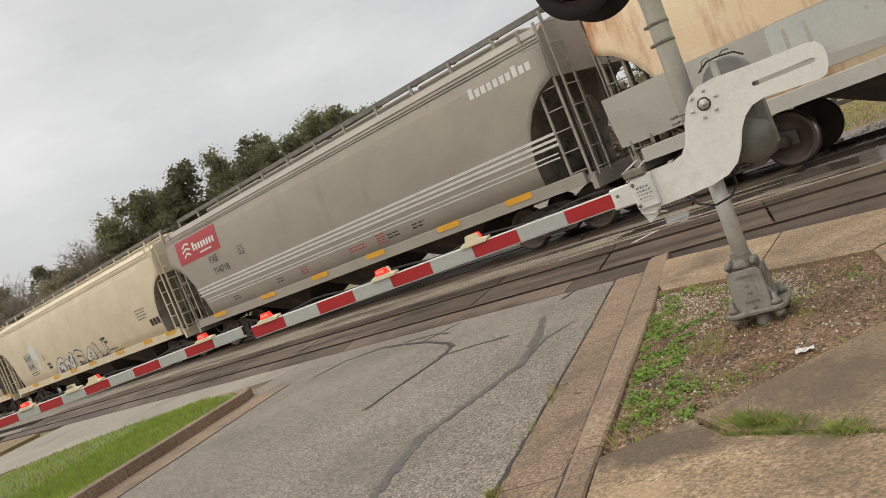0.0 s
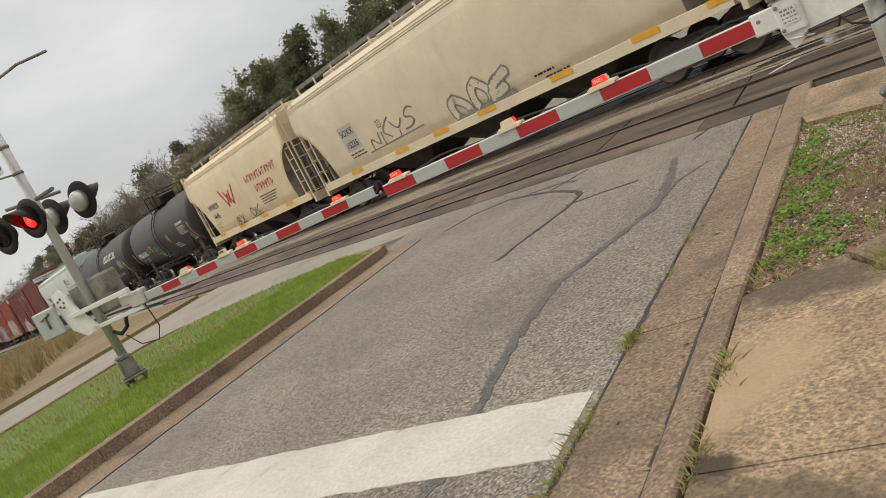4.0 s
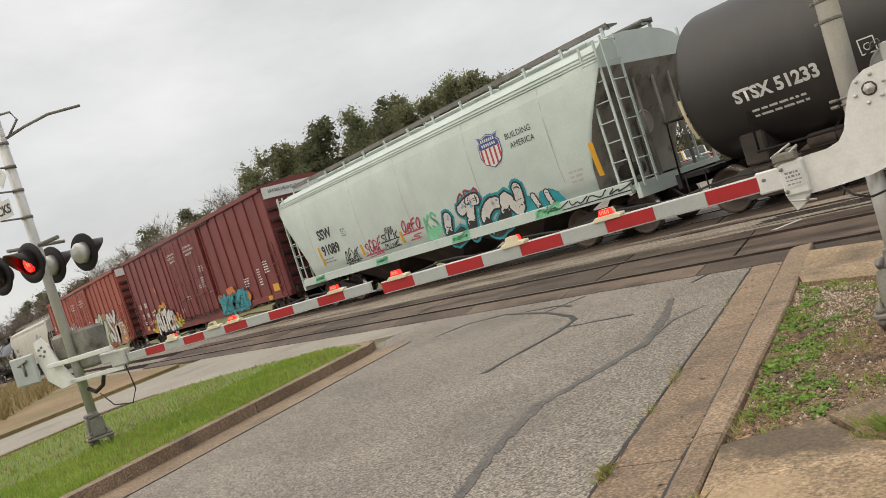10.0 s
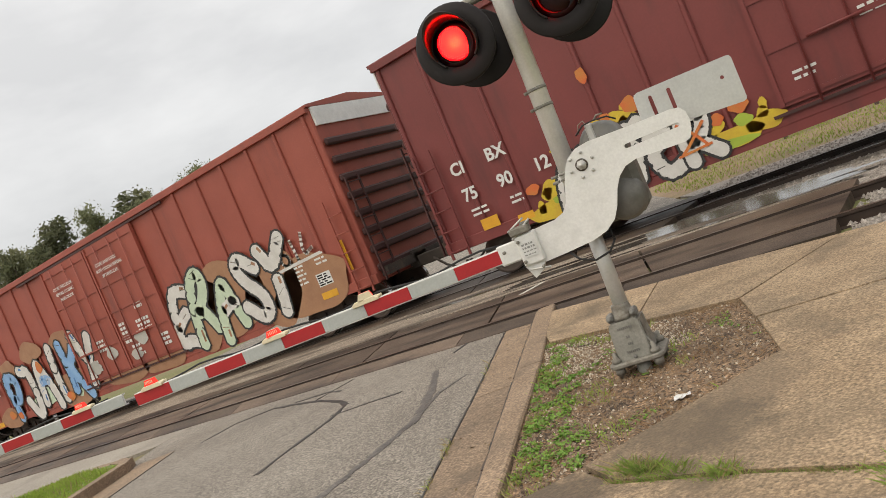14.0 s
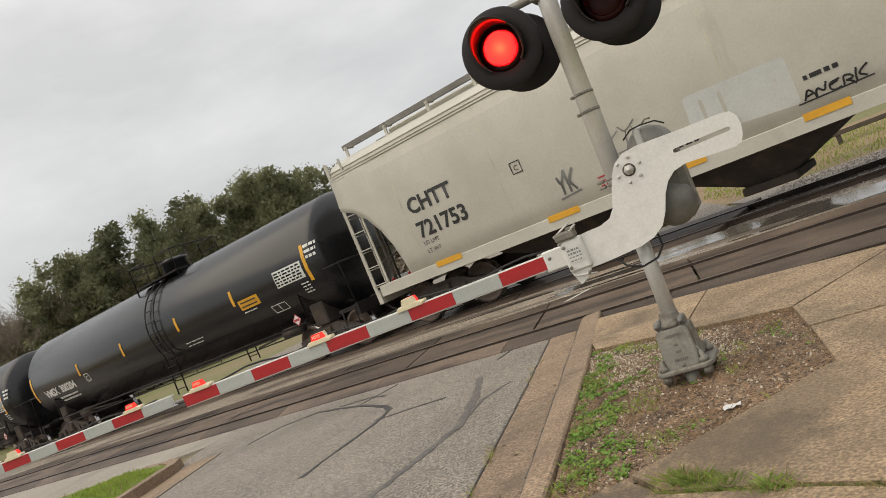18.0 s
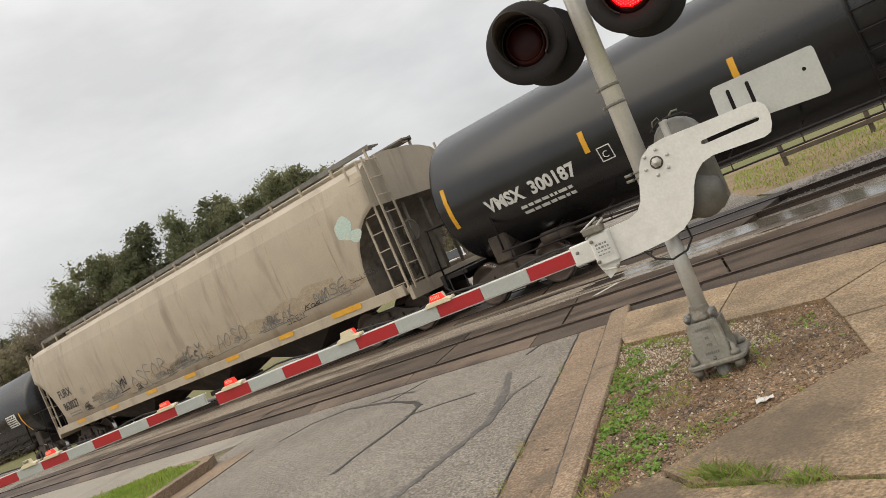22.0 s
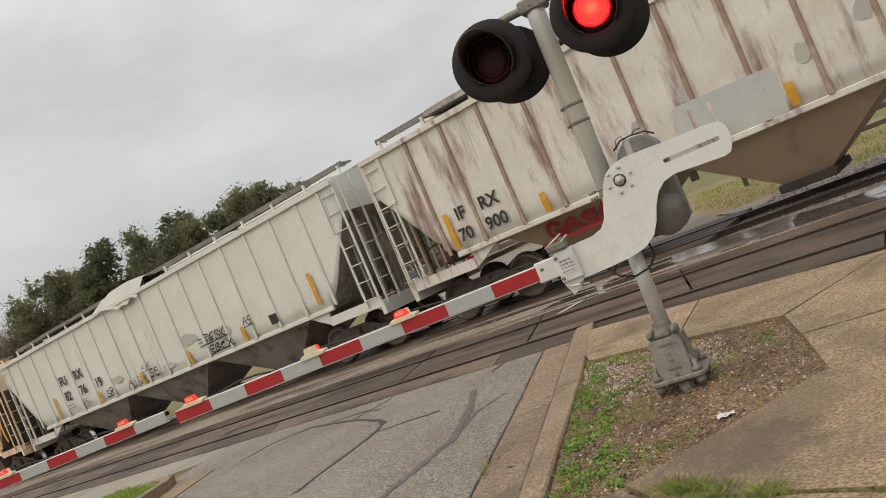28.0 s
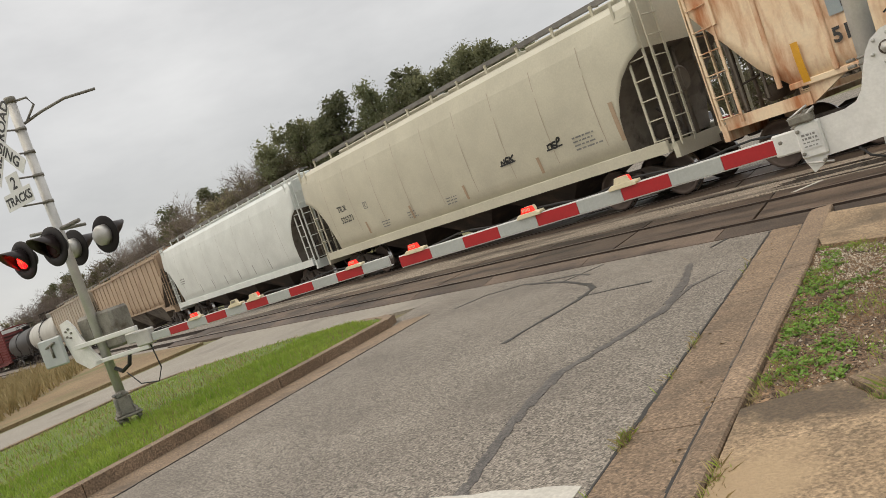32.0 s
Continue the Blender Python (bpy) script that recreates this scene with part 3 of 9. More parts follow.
bm = bm_new()
slab(bm, [road(-40, -0.12), at_y(-0.12, 8.72), at_y(6.2, 8.72), road(4.6, 6.4), road(-40, 5.95)], -0.15, 0.0)
solid("road", bm, "asphalt", "grey worn asphalt lane with tar seams", "road")
bm = bm_new()
slab(bm, [road(-45, 12.8), road(3.5, 12.8), road(5.0, 11.2), at_y(8.0, 8.72), at_y(17.4, 8.72), road(-45, 17.4)], -0.15, -0.006)
solid("road_far_lane", bm, "concrete_pale", "pale concrete lane beyond the median", "road")
bm = bm_new()
slab(bm, [at_y(6.2, 8.71), road(4.6, 6.45), road(4.9, 9), road(4.9, 11.3), at_y(8.0, 8.71)], -0.15, -0.003)
solid("road_apron", bm, "concrete_pale", "worn concrete in front of the median", "road")

# asphalt of the crossing, between and behind the tracks, and the road beyond
bm = bm_new()
slab(bm, [(-1.55, 11.28), (-2.4, 11.9), (-4.7, 13.1), (-30, 13.1), (-29, 11.28)], -0.15, RAIL_Z - 0.012)
solid("road_crossing", bm, "asphalt_old", "brown worn asphalt between the tracks", "road")
bm = bm_new()
slab(bm, [(-5.3, 16.55), (-8.3, 22.4), (-12, 33), (-17, 46), (-36, 46), (-26, 16.55)], -0.15, 0.05)
solid("road_beyond", bm, "asphalt", "wet asphalt road behind the tracks", "road")
bm = bm_new()
slab(bm, [(-1.55, 11.1), (60, 11.1), (60, 13.3), (-4.9, 13.3), (-4.9, 13.0)], -0.2, 0.02)
slab(bm, [(-1.3, 7.6), (60, 4.0), (60, 11.1), (-1.3, 11.1)], -0.2, -0.03)
slab(bm, [(-4.85, 13.2), (60, 13.2), (60, 18.6), (-6.1, 18.6), (-4.85, 16.5)], -0.2, -0.015)
slab(bm, [(-260, 8.2), (-27, 8.2), (-27, 18.5), (-260, 18.5)], -0.2, -0.03)
solid("ballast_bed", bm, "ballast", "grey crushed stone under the tracks", "ballast")
bm = bm_new()
slab(bm, [(-6.2, 18.6), (60, 18.6), (60, 34), (-12.1, 34), (-8.3, 22.4)], -0.1, -0.02)
slab(bm, [(-200, -30), road(-45, 18.2), road(1.5, 18.2), at_y(18.4, 8.2), (-200, 8.2)], -0.1, 0.03)
solid("field", bm, "field", "dry brown grass beside the tracks", "field")

# loose stones
def stones(name, spots, material, label, lo=0.02, hi=0.05):
    vs, fs = [], []
    r = random.Random(8)
    for x, y, z in spots:
        a, k = r.uniform(0, 6.28), r.uniform(lo, hi)
        o = len(vs)
        top = [(k * r.uniform(0.7, 1.1), k * r.uniform(0.5, 1.0)) for _ in range(4)]
        for j, (rad, h) in enumerate(top):
            t = a + j * 1.571
            vs.append((x + rad * math.cos(t), y + rad * math.sin(t), z - 0.005))
        vs.append((x + r.uniform(-0.3, 0.3) * k, y + r.uniform(-0.3, 0.3) * k, z + k * r.uniform(0.5, 0.9)))
        fs += [(o + j, o + (j + 1) % 4, o + 4) for j in range(4)]
    me = bpy.data.meshes.new(name)
    me.from_pydata(vs, [], fs)
    me.materials.append(M[material])
    return tagged(new(name, me), label, "gravel", kind="stuff")


spots = []
for _ in range(9000):
    x = -1.4 + rng.random() ** 1.4 * 16
    y = rng.uniform(7.0, 18.4)
    if y < 7.9 - 0.22 * max(0, x) * 0 and x < 0.2:
        continue
    if any(abs(y - c) < 0.1 for c in (9.0, 10.52, 14.14, 15.66)) or (11.1 < y < 13.3 and rng.random() < 0.4):
        continue
    spots.append((x, y, -0.02))
for _ in range(5200):
    x, y = rng.uniform(-4.8, 4.0), rng.uniform(11.2, 18.4)
    if (y > 13.1 - (x + 4.7) * 0.55 or x > -1.4) and not any(abs(y - c) < 0.1 for c in (14.14, 15.66)):
        spots.append((x, y, 0.015 if y < 13.3 else -0.015))
stones("ballast_stones", spots, "ballast", "loose grey ballast stones between the rails")

# rails
def track(name, y, x0, x1, label):
    root = thing(name, pose(0, y, 0), label, "railway track", "tracks", "structure")
    for side in (-0.76, 0.76):
        bm = bm_new()
        prof = [(-0.07, 0), (0.07, 0), (0.07, 0.015), (0.012, 0.035), (0.012, 0.13), (0.037, 0.14), (0.037, 0.172), (-0.037, 0.172), (-0.037, 0.14), (-0.012, 0.13), (-0.012, 0.035), (-0.07, 0.015)]
        a = [bm.verts.new((x0, side + p[0], RAIL_Z - 0.172 + p[1])) for p in prof]
        b = [bm.verts.new((x1, side + p[0], RAIL_Z - 0.172 + p[1])) for p in prof]
        for i in range(len(prof)):
            f = bm.faces.new((a[i], b[i], b[(i + 1) % len(prof)], a[(i + 1) % len(prof)]))
            f.material_index = 1 if i == 6 else 0
        bm.faces.new(a)
        bm.faces.new(b)
        part("rail", bm, ["rail", "rail_top"], root)
    me = mesh_of("sleeper", box(bm_new(), (0, 0, -0.13), (0.23, 2.6, 0.17), bevel=0.012), "tie")
    plate = mesh_of("tie_plate", box(box(bm_new(), (0, -0.76, -0.045), (0.2, 0.36, 0.03), bevel=0.005), (0, 0.76, -0.045), (0.2, 0.36, 0.03), bevel=0.005), "rail")
    start = -0.9 if y < 12 else -4.4
    for i in range(26 if y < 12 else 33):
        shared("tie_plate", plate, root, pose(start + i * 0.5, 0, 0.0))
        shared("sleeper", me, root, pose(start + i * 0.5, 0, -0.005, 0, 0, rng.uniform(-1, 1)))
    for i in range(60):
        shared("sleeper", me, root, pose(-28 - i * 0.6, 0, -0.005, 0, 0, rng.uniform(-1, 1)))
    return root


track("track_near", NEAR_Y, -260, 60, "empty railway track set in crossing panels")
track("track_far", FAR_Y, -260, 60, "railway track under the passing train")

# crossing panels: three rows for each track
crossing = thing("crossing_surface", pose(0, 0, 0), "dark worn crossing panels between the rails", "crossing panels", "", "structure")
SKEW = -0.424
for yc, x0, rows in ((NEAR_Y, -1.5, ((-0.635, 0.635), (0.865, 1.5))), (FAR_Y, -4.8, ((-1.75, -0.865), (-0.635, 0.635), (0.865, 1.6)))):
    for k in range(12 if yc < 12 else 10):
        for r0, r1 in rows:
            near = [x0 - k * 2.44 + (SKEW * r if k else 0.0) for r in (r0, r1)]
            far = [x0 - (k + 1) * 2.44 + 0.035 + SKEW * r for r in (r0, r1)]
            top = RAIL_Z - 0.018 + rng.uniform(-0.004, 0.004)
            part("panel", slab(bm_new(), [(far[0], yc + r0), (near[0], yc + r0), (near[1], yc + r1), (far[1], yc + r1)], top - 0.14, top), "panel", crossing)
# the outer row rises from the road to the rail
for k in range(12):
    x1 = -1.5 - k * 2.44
    bm = bm_new()
    prism(bm, [(8.60, -0.12), (8.60, 0.008), (8.90, RAIL_Z - 0.018), (8.90, -0.12)], 2.425, pose(x1, 0, 0) @ pose(0, 0, 0, 0, 0, 90))
    part("panel", bm, "panel", crossing)
bm = bm_new()
for y in (9.0, 10.52, 14.14, 15.66):
    slab(bm, [(-28, y - 0.11), (-1.6 if y < 12 else -4.9, y - 0.11), (-1.6 if y < 12 else -4.9, y + 0.11), (-28, y + 0.11)], -0.12, 0.035)
solid("flangeway", bm, "tar", "dark dirty gaps along the rails", "rail gap")

# standing water on the worn asphalt
wr = random.Random(17)
bm = bm_new()
for cx, cy, a, b in ((-3.4, 12.3, 2.0, 0.42), (-6.2, 12.0, 1.3, 0.3), (-2.2, 11.75, 0.8, 0.22), (-4.6, 12.75, 1.6, 0.2), (-7.6, 12.5, 2.2, 0.13), (-9.5, 11.95, 1.9, 0.12), (-8.6, 12.85, 2.6, 0.09), (-3.1, 11.5, 1.2, 0.08), (-11.5, 12.4, 1.6, 0.16), (-5.6, 11.45, 1.5, 0.07)):
    ph = [wr.uniform(0, 6.3) for _ in range(3)]
    bm.faces.new([bm.verts.new((cx + a * math.cos(t) * (1 + 0.2 * math.sin(3 * t + ph[0]) + 0.12 * math.sin(7 * t + ph[1])), cy + b * math.sin(t) * (1 + 0.25 * math.sin(4 * t + ph[2])), RAIL_Z - 0.008 + 0.0005 * cx)) for t in (2 * math.pi * k / 40 for k in range(40))])
tr_ = bm_new()
for x0, y0, x1, y1 in ((-6.42, 10.75, -6.28, 11.28),):
    slab(tr_, [(x0 - 0.04, y0), (x0 + 0.05, y0), (x1 + 0.05, y1), (x1 - 0.04, y1)], 0.06, RAIL_Z - 0.008)
solid("line_remnant", tr_, "white_line", "short worn white line on the crossing", "road marking")
solid("puddle", bm, "water", "shallow rain puddles on the crossing", "puddle", kind="structure")

# kerbs and gutters, in cast lengths
def run(name, q0, q1, s0, s1, z1, step, material, label, parent_label, z0=-0.15, drop=0.0):
    root = thing(name, pose(0, 0, 0), parent_label, "kerb", "", "structure")
    s = s0
    while s < s1 - 0.05:
        e = min(s + step, s1)
        part("kerbstone" if z1 > 0.05 else "gutter_slab", slab(bm_new(), [road(s + 0.006, q0), road(e - 0.006, q0), road(e - 0.006, q1), road(s + 0.006, q1)], z0, z1), material, root)
        s = e
    return root


def lip(s):
    """Where the asphalt ends against the gutter."""
    return -0.115 + 0.014 * min(6, max(0.0, -s))


def kerb_back(s):
    return -0.825 + 0.026 * min(5, max(0.0, -s))


root_g = thing("gutter_right", pose(0, 0, 0), "brown stained concrete gutter", "kerb", "", "structure")
root_k = thing("kerb_right", pose(0, 0, 0), "brown stained rolled concrete kerb", "kerb", "", "structure")
s = -18.0
while s < 2.7:
    e = min(s + 2.95, 2.78)
    a, b = s + 0.006, e - 0.006
    part("gutter_slab", slab(bm_new(), [road(a, lip(a)), road(b, lip(b)), road(b, -0.497), road(a, -0.497)], -0.15, 0.006), "kerb", root_g)
    bm = bm_new()
    ends = []
    for k in (a, min(b, 2.6)):
        back = kerb_back(k)
        ends.append([bm.verts.new((*road(k, q), z)) for q, z in ((-0.503, -0.15), (-0.503, 0.012), (-0.53, 0.045), (-0.56, 0.09), (-0.60, WALK_Z - 0.006), (-0.65, WALK_Z), (back + 0.012, WALK_Z), (back, WALK_Z - 0.014), (back, -0.15))])
    for i in range(9):
        bm.faces.new((ends[0][i], ends[1][i], ends[1][(i + 1) % 9], ends[0][(i + 1) % 9]))
    bm.faces.new(ends[0])
    bm.faces.new(ends[1][::-1])
    part("kerbstone", bm, "kerb", root_k)
    s = e
run("gutter_left", 5.35, 5.95, -18, 3.4, 0.006, 3.05, "kerb", "", "brown stained concrete gutter of the median")
run("kerb_left", 5.955, 6.15, -18, 3.0, 0.15, 3.05, "kerb", "", "brown stained concrete kerb of the median")
run("kerb_far_lane", 17.4, 17.75, -30, 1.5, 0.15, 3.05, "kerb", "", "weathered concrete kerb of the far lane")

# dirt and shrinkage gaps along the kerbs
def gap(name, q, s0, s1, z, w, label):
    bm = bm_new()
    s = s0
    while s < s1:
        e = min(s + 0.16, s1)
        d0, d1 = rng.uniform(-0.006, 0.006), rng.uniform(0.4, 1.0) * w
        slab(bm, [road(s, q(s) + d0 - d1 / 2), road(e, q(e) + d0 - d1 / 2), road(e, q(e) + d0 + d1 / 2), road(s, q(s) + d0 + d1 / 2)], z - 0.01, z + rng.uniform(0.0005, 0.002))
        s = e
    solid(name, bm, "tar", label, "road joint")


gap("joint_right", lambda s: lip(s) + 0.012, -9, 2.6, 0.006, 0.034, "black dirty gap between asphalt and gutter")
keep = rng.getstate()
gap("joint_kerb", lambda s: -0.488 + 0.006 * math.sin(3 * s), -9, 2.5, 0.006, 0.028, "dark dirt along the kerb's foot")
rng.setstate(keep)
gap("joint_left", lambda s: 5.34, -9, 3.3, 0.006, 0.03, "dark gap along the median gutter")

wd = bm_new()
for s0, s1, w in ((-2.75, -1.9, 0.028), (-1.75, -1.35, 0.022), (-0.2, 0.2, 0.02)):
    out = [road(s0 + (s1 - s0) * k / 14, -0.5 + w * (0.15 + 0.85 * math.sin(math.pi * k / 14)) * (0.95 + 0.2 * math.sin(5.3 * k + s0))) for k in range(15)]
    slab(wd, [road(s0, -0.5)] + out + [road(s1, -0.5)], 0.0, 0.0085)
solid("gutter_wet", wd, "wet_dirt", "wet dark dirt in the gutter by the kerb", "wet dirt")


# rounded end of the median
def arc(q0, q1, s0, r_out, steps=10):
    mid, half = (q0 + q1) / 2, (q1 - q0) / 2
    return [road(s0 + r_out * math.sin(math.pi * i / steps), mid - half * math.cos(math.pi * i / steps)) for i in range(steps + 1)]


bm = bm_new()
outer, inner = arc(5.955, 12.8, 3.0, 1.5), arc(6.15, 12.6, 3.0, 1.3)
for i in range(len(outer) - 1):
    slab(bm, [outer[i], outer[i + 1], inner[i + 1], inner[i]], -0.15, 0.15 - 0.07 * math.sin(math.pi * (i + 0.5) / 10))
solid("kerb_median_end", bm, "kerb", "rounded concrete end of the median kerb", "kerb")
bm = bm_new()
slab(bm, [road(-40, 6.15)] + inner + [road(-40, 12.6)], -0.15, 0.10)
solid("median_soil", bm, "grass_soil", "grassy median strip", "median")
run("kerb_median_back", 12.605, 12.8, -30, 3.0, 0.13, 3.05, "kerb", "", "weathered concrete kerb behind the median")

# stop line, in thin strips with worn edges
bm = bm_new()
cells = 46
low, top = [], []
for i in range(cells + 1):
    q = 0.02 + 5.25 * i / cells
    low.append(road(-4.46 + 0.045 * q + rng.uniform(-0.012, 0.012), q))
    top.append(road(-3.84 + 0.07 * q + rng.uniform(-0.016, 0.016), q))
slab(bm, low + top[::-1], 0.0, 0.005)
solid("stop_line", bm, "white_line", "worn white stop line across the lane", "road marking")

# tar seams
def seam(bm, pts, w, z=0.004):
    for (s0, q0), (s1, q1) in zip(pts, pts[1:]):
        a, b = Vector(road(s0, q0)), Vector(road(s1, q1))
        k = max(1, int((b - a).length / 0.12))
        for j in range(k):
            p, q = a.lerp(b, j / k), a.lerp(b, (j + 1) / k)
            d = (q - p).normalized()
            t = Vector((-d.y, d.x)) * w * rng.uniform(0.35, 0.65)
            p = p + Vector((rng.uniform(-1, 1), rng.uniform(-1, 1))) * w * 0.2
            slab(bm, [p - t - d * 0.01, q - t + d * 0.01, q + t + d * 0.01, p + t - d * 0.01], -0.002, z + rng.uniform(0, 0.0015))
    return bm


bm = bm_new()
for pts, w in (
    ([(3.17, 4.78), (3.7, 4.45), (3.75, 3.8), (3.3, 3.2), (2.86, 2.70), (2.20, 2.13), (1.83, 1.93), (1.30, 1.95), (0.78, 2.09), (0.29, 2.22), (-0.1, 2.3)], 0.065),
    ([(1.48, 2.02), (1.42, 1.51), (1.32, 1.05)], 0.045),
    ([(3.5, 3.3), (3.4, 3.0), (3.3, 2.7), (3.0, 2.4)], 0.045),
    ([(2.95, 2.83), (3.6, 2.4)], 0.04),
    ([(2.6, 0.61), (3.0, 0.44)], 0.04),
    ([(-4.6, 2.3), (-9, 2.9)], 0.04),
):
    seam(bm, pts, w)
solid("tar_seams", bm, "tar", "thin black tar seams in the asphalt", "tar seam")
bm = bm_new()
for pts, w in (
    ([(-9, 1.0), (-6, 0.9), (-4.5, 0.72), (-3.77, 0.81), (-3.20, 0.90), (-2.70, 0.98), (-2.25, 1.01), (-1.68, 1.02), (-1.12, 0.78), (-0.25, 0.49), (0.86, 0.55), (1.78, 0.70)], 0.095),
    ([(-0.25, 0.49), (0.52, 0.42), (0.91, 0.17)], 0.055),
):
    seam(bm, pts, w, 0.003)
solid("tar_band", bm, "tar_wide", "broad grey tar band along the lane", "tar seam")


# ---- the pavement on the corner, slab by slab ----
walkway = thing("pavement", pose(0, 0, 0), "sandy brown stained concrete pavement slabs", "pavement", "", "structure")
KB = [road(s, -0.775) for s in (2.5, 1.0, -2.95, -3.3, -18)]
SLABS = [
    [(-4.80, 8.40), (-3.25, 8.18), (-2.98, 6.62), (-3.95, 6.78), road(0.98, -0.775)],
    [(-3.24, 8.18), (-1.32, 7.85), (-1.98, 6.45), (-2.97, 6.61)],
    [(-1.31, 7.85), (-0.89, 7.76), (-0.38, 6.5), (-0.62, 5.9), (-1.70, 5.75), (-1.96, 6.41)],
    [(-1.69, 5.74), (-0.61, 5.89), (-0.37, 6.49), (0.18, 5.12), (0.14, 4.84), (-1.37, 4.86)],
    [(-1.36, 4.84), (0.14, 4.82), (0.12, 4.64), (-0.44, 3.72), (-0.63, 3.14), (-1.20, 3.27), (-1.92, 3.38), (-2.2, 3.62)],
]
for poly in SLABS:
    c = Vector((sum(p[0] for p in poly) / len(poly), sum(p[1] for p in poly) / len(poly)))
    inset = [tuple(c + (Vector(p) - c) * (1 - 0.006 / max(0.2, (Vector(p) - c).length))) for p in poly]
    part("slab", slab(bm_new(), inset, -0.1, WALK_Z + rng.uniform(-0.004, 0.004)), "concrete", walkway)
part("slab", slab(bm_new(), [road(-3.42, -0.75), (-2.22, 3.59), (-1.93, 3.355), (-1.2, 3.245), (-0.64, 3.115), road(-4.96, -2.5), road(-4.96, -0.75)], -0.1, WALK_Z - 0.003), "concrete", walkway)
s = -4.97
while s > -16:
    e = s - 1.55
    part("slab", slab(bm_new(), [road(s, -0.75), road(e + 0.012, -0.75), road(e + 0.012, -2.5), road(s, -2.5)], -0.1, WALK_Z + rng.uniform(-0.004, 0.004)), "concrete", walkway)
    s = e
bm = bm_new()
slab(bm, [road(1.0, -0.77), (-3.95, 6.78), (-1.96, 6.45), (-1.34, 4.84), (-2.2, 3.6), (-0.63, 3.1), road(-3.45, -2.5), road(-3.45, -0.77)], -0.12, WALK_Z - 0.035)
solid("planting_bed", bm, "soil", "gravelly soil bed round the signal mast", "bed")
bm = bm_new()
slab(bm, [(0.16, 5.12), (0.12, 4.64), (-0.44, 3.72), (-0.63, 3.12), road(-4.4, -2.52), road(-30, -2.52), (40, -25), (40, 3.6)], -0.12, WALK_Z - 0.03)
solid("lawn", bm, "grass_soil", "rough grass beside the pavement", "lawn")


def inside(x, y, poly):
    hit = False
    for (x0, y0), (x1, y1) in zip(poly, poly[1:] + poly[:1]):
        if (y0 > y) != (y1 > y) and x < (x1 - x0) * (y - y0) / (y1 - y0) + x0:
            hit = not hit
    return hit


BED = [road(1.0, -0.77), (-3.95, 6.78), (-1.96, 6.45), (-1.34, 4.84), (-2.2, 3.6), (-2.35, 3.3), road(-3.1, -0.8)]


def grass(name, spots, material, label, h=(0.05, 0.12), w=0.006, lean=0.5):
    """Blades, each a bent strip of two triangles."""
    vs, fs = [], []
    r = random.Random(3)
    for x, y, z, k in spots:
        t, l = r.uniform(0, 6.283), r.uniform(*h) * k
        dx, dy = math.cos(t), math.sin(t)
        o, b = len(vs), r.uniform(0.1, lean) * l
        vs += [(x - dy * w, y + dx * w, z), (x + dy * w, y - dx * w, z), (x + dx * b * 0.4 + dy * w * 0.8, y + dy * b * 0.4 - dx * w * 0.8, z + l * 0.55), (x + dx * b, y + dy * b, z + l)]
        fs += [(o, o + 1, o + 2), (o, o + 2, o + 3)]
    me = bpy.data.meshes.new(name)
    me.from_pydata(vs, [], fs)
    me.materials.append(M[material])
    return tagged(new(name, me), label, "grass", kind="stuff")


def spread(n, poly, z, seed, patch=0.0, freq=0.9):
    r = random.Random(seed)
    xs, ys = [p[0] for p in poly], [p[1] for p in poly]
    out = []
    while len(out) < n:
        x, y = r.uniform(min(xs), max(xs)), r.uniform(min(ys), max(ys))
        if inside(x, y, poly):
            v = noise.noise((x * freq, y * freq, seed)) * 0.5 + 0.5
            if r.random() < 1 - patch + patch * v * 1.4:
                out.append((x, y, z, 0.6 + 0.8 * v))
    return out


MED = [road(-9, 6.2), road(3.2, 6.2), road(4.1, 7.6), road(4.3, 9.3), road(3.8, 11.4), road(2.5, 12.5), road(-9, 12.5)]
MED_NEAR = [road(-6, 6.2), road(3.2, 6.2), road(4.1, 7.6), road(4.1, 8.6), road(-6, 8.6)]
grass("median_grass", spread(26000, MED_NEAR, 0.095, 1, 0.5) + spread(16000, MED, 0.095, 2, 0.5), "grass", "short bright green grass on the median", (0.03, 0.085), 0.006)
grass("median_dry_grass", spread(5000, MED, 0.095, 5, 0.9), "grass_dry", "dry straw among the median grass", (0.04, 0.1), 0.007)
LAWN = [(0.12, 4.6), (-0.42, 3.7), (-0.6, 3.1), road(-4.5, -2.56), road(-6.2, -2.56), (2.2, 1.2), (3.5, 4.2)]
grass("lawn_grass", spread(30000, LAWN, 0.085, 7, 0.5, 1.8), "grass", "rough green grass beside the pavement", (0.02, 0.065), 0.0022, 1.3)
grass("lawn_dry_grass", spread(7000, LAWN, 0.085, 9, 0.8, 1.8), "grass_dry", "straw among the lawn grass", (0.02, 0.08), 0.0018, 1.4)
LAWN_RIM = [(0.24, 4.95), (0.07, 4.66), (-0.5, 3.74), (-0.69, 3.1), road(-4.5, -2.47), road(-6.0, -2.47), road(-6.0, -2.66), road(-4.6, -2.66), (-0.5, 3.06), (-0.34, 3.66), (0.2, 4.55), (0.34, 4.9)]
grass("lawn_rim_grass", spread(5200, LAWN_RIM, 0.085, 8, 0.4, 4.0), "grass_tuft", "longer grass hanging over the pavement's edge", (0.025, 0.075), 0.0016, 1.6)
EDGE = [(-1.98, 3.36), (-1.2, 3.24), (-0.66, 3.09), (-0.66, 3.14), (-1.2, 3.29), (-1.92, 3.41)]
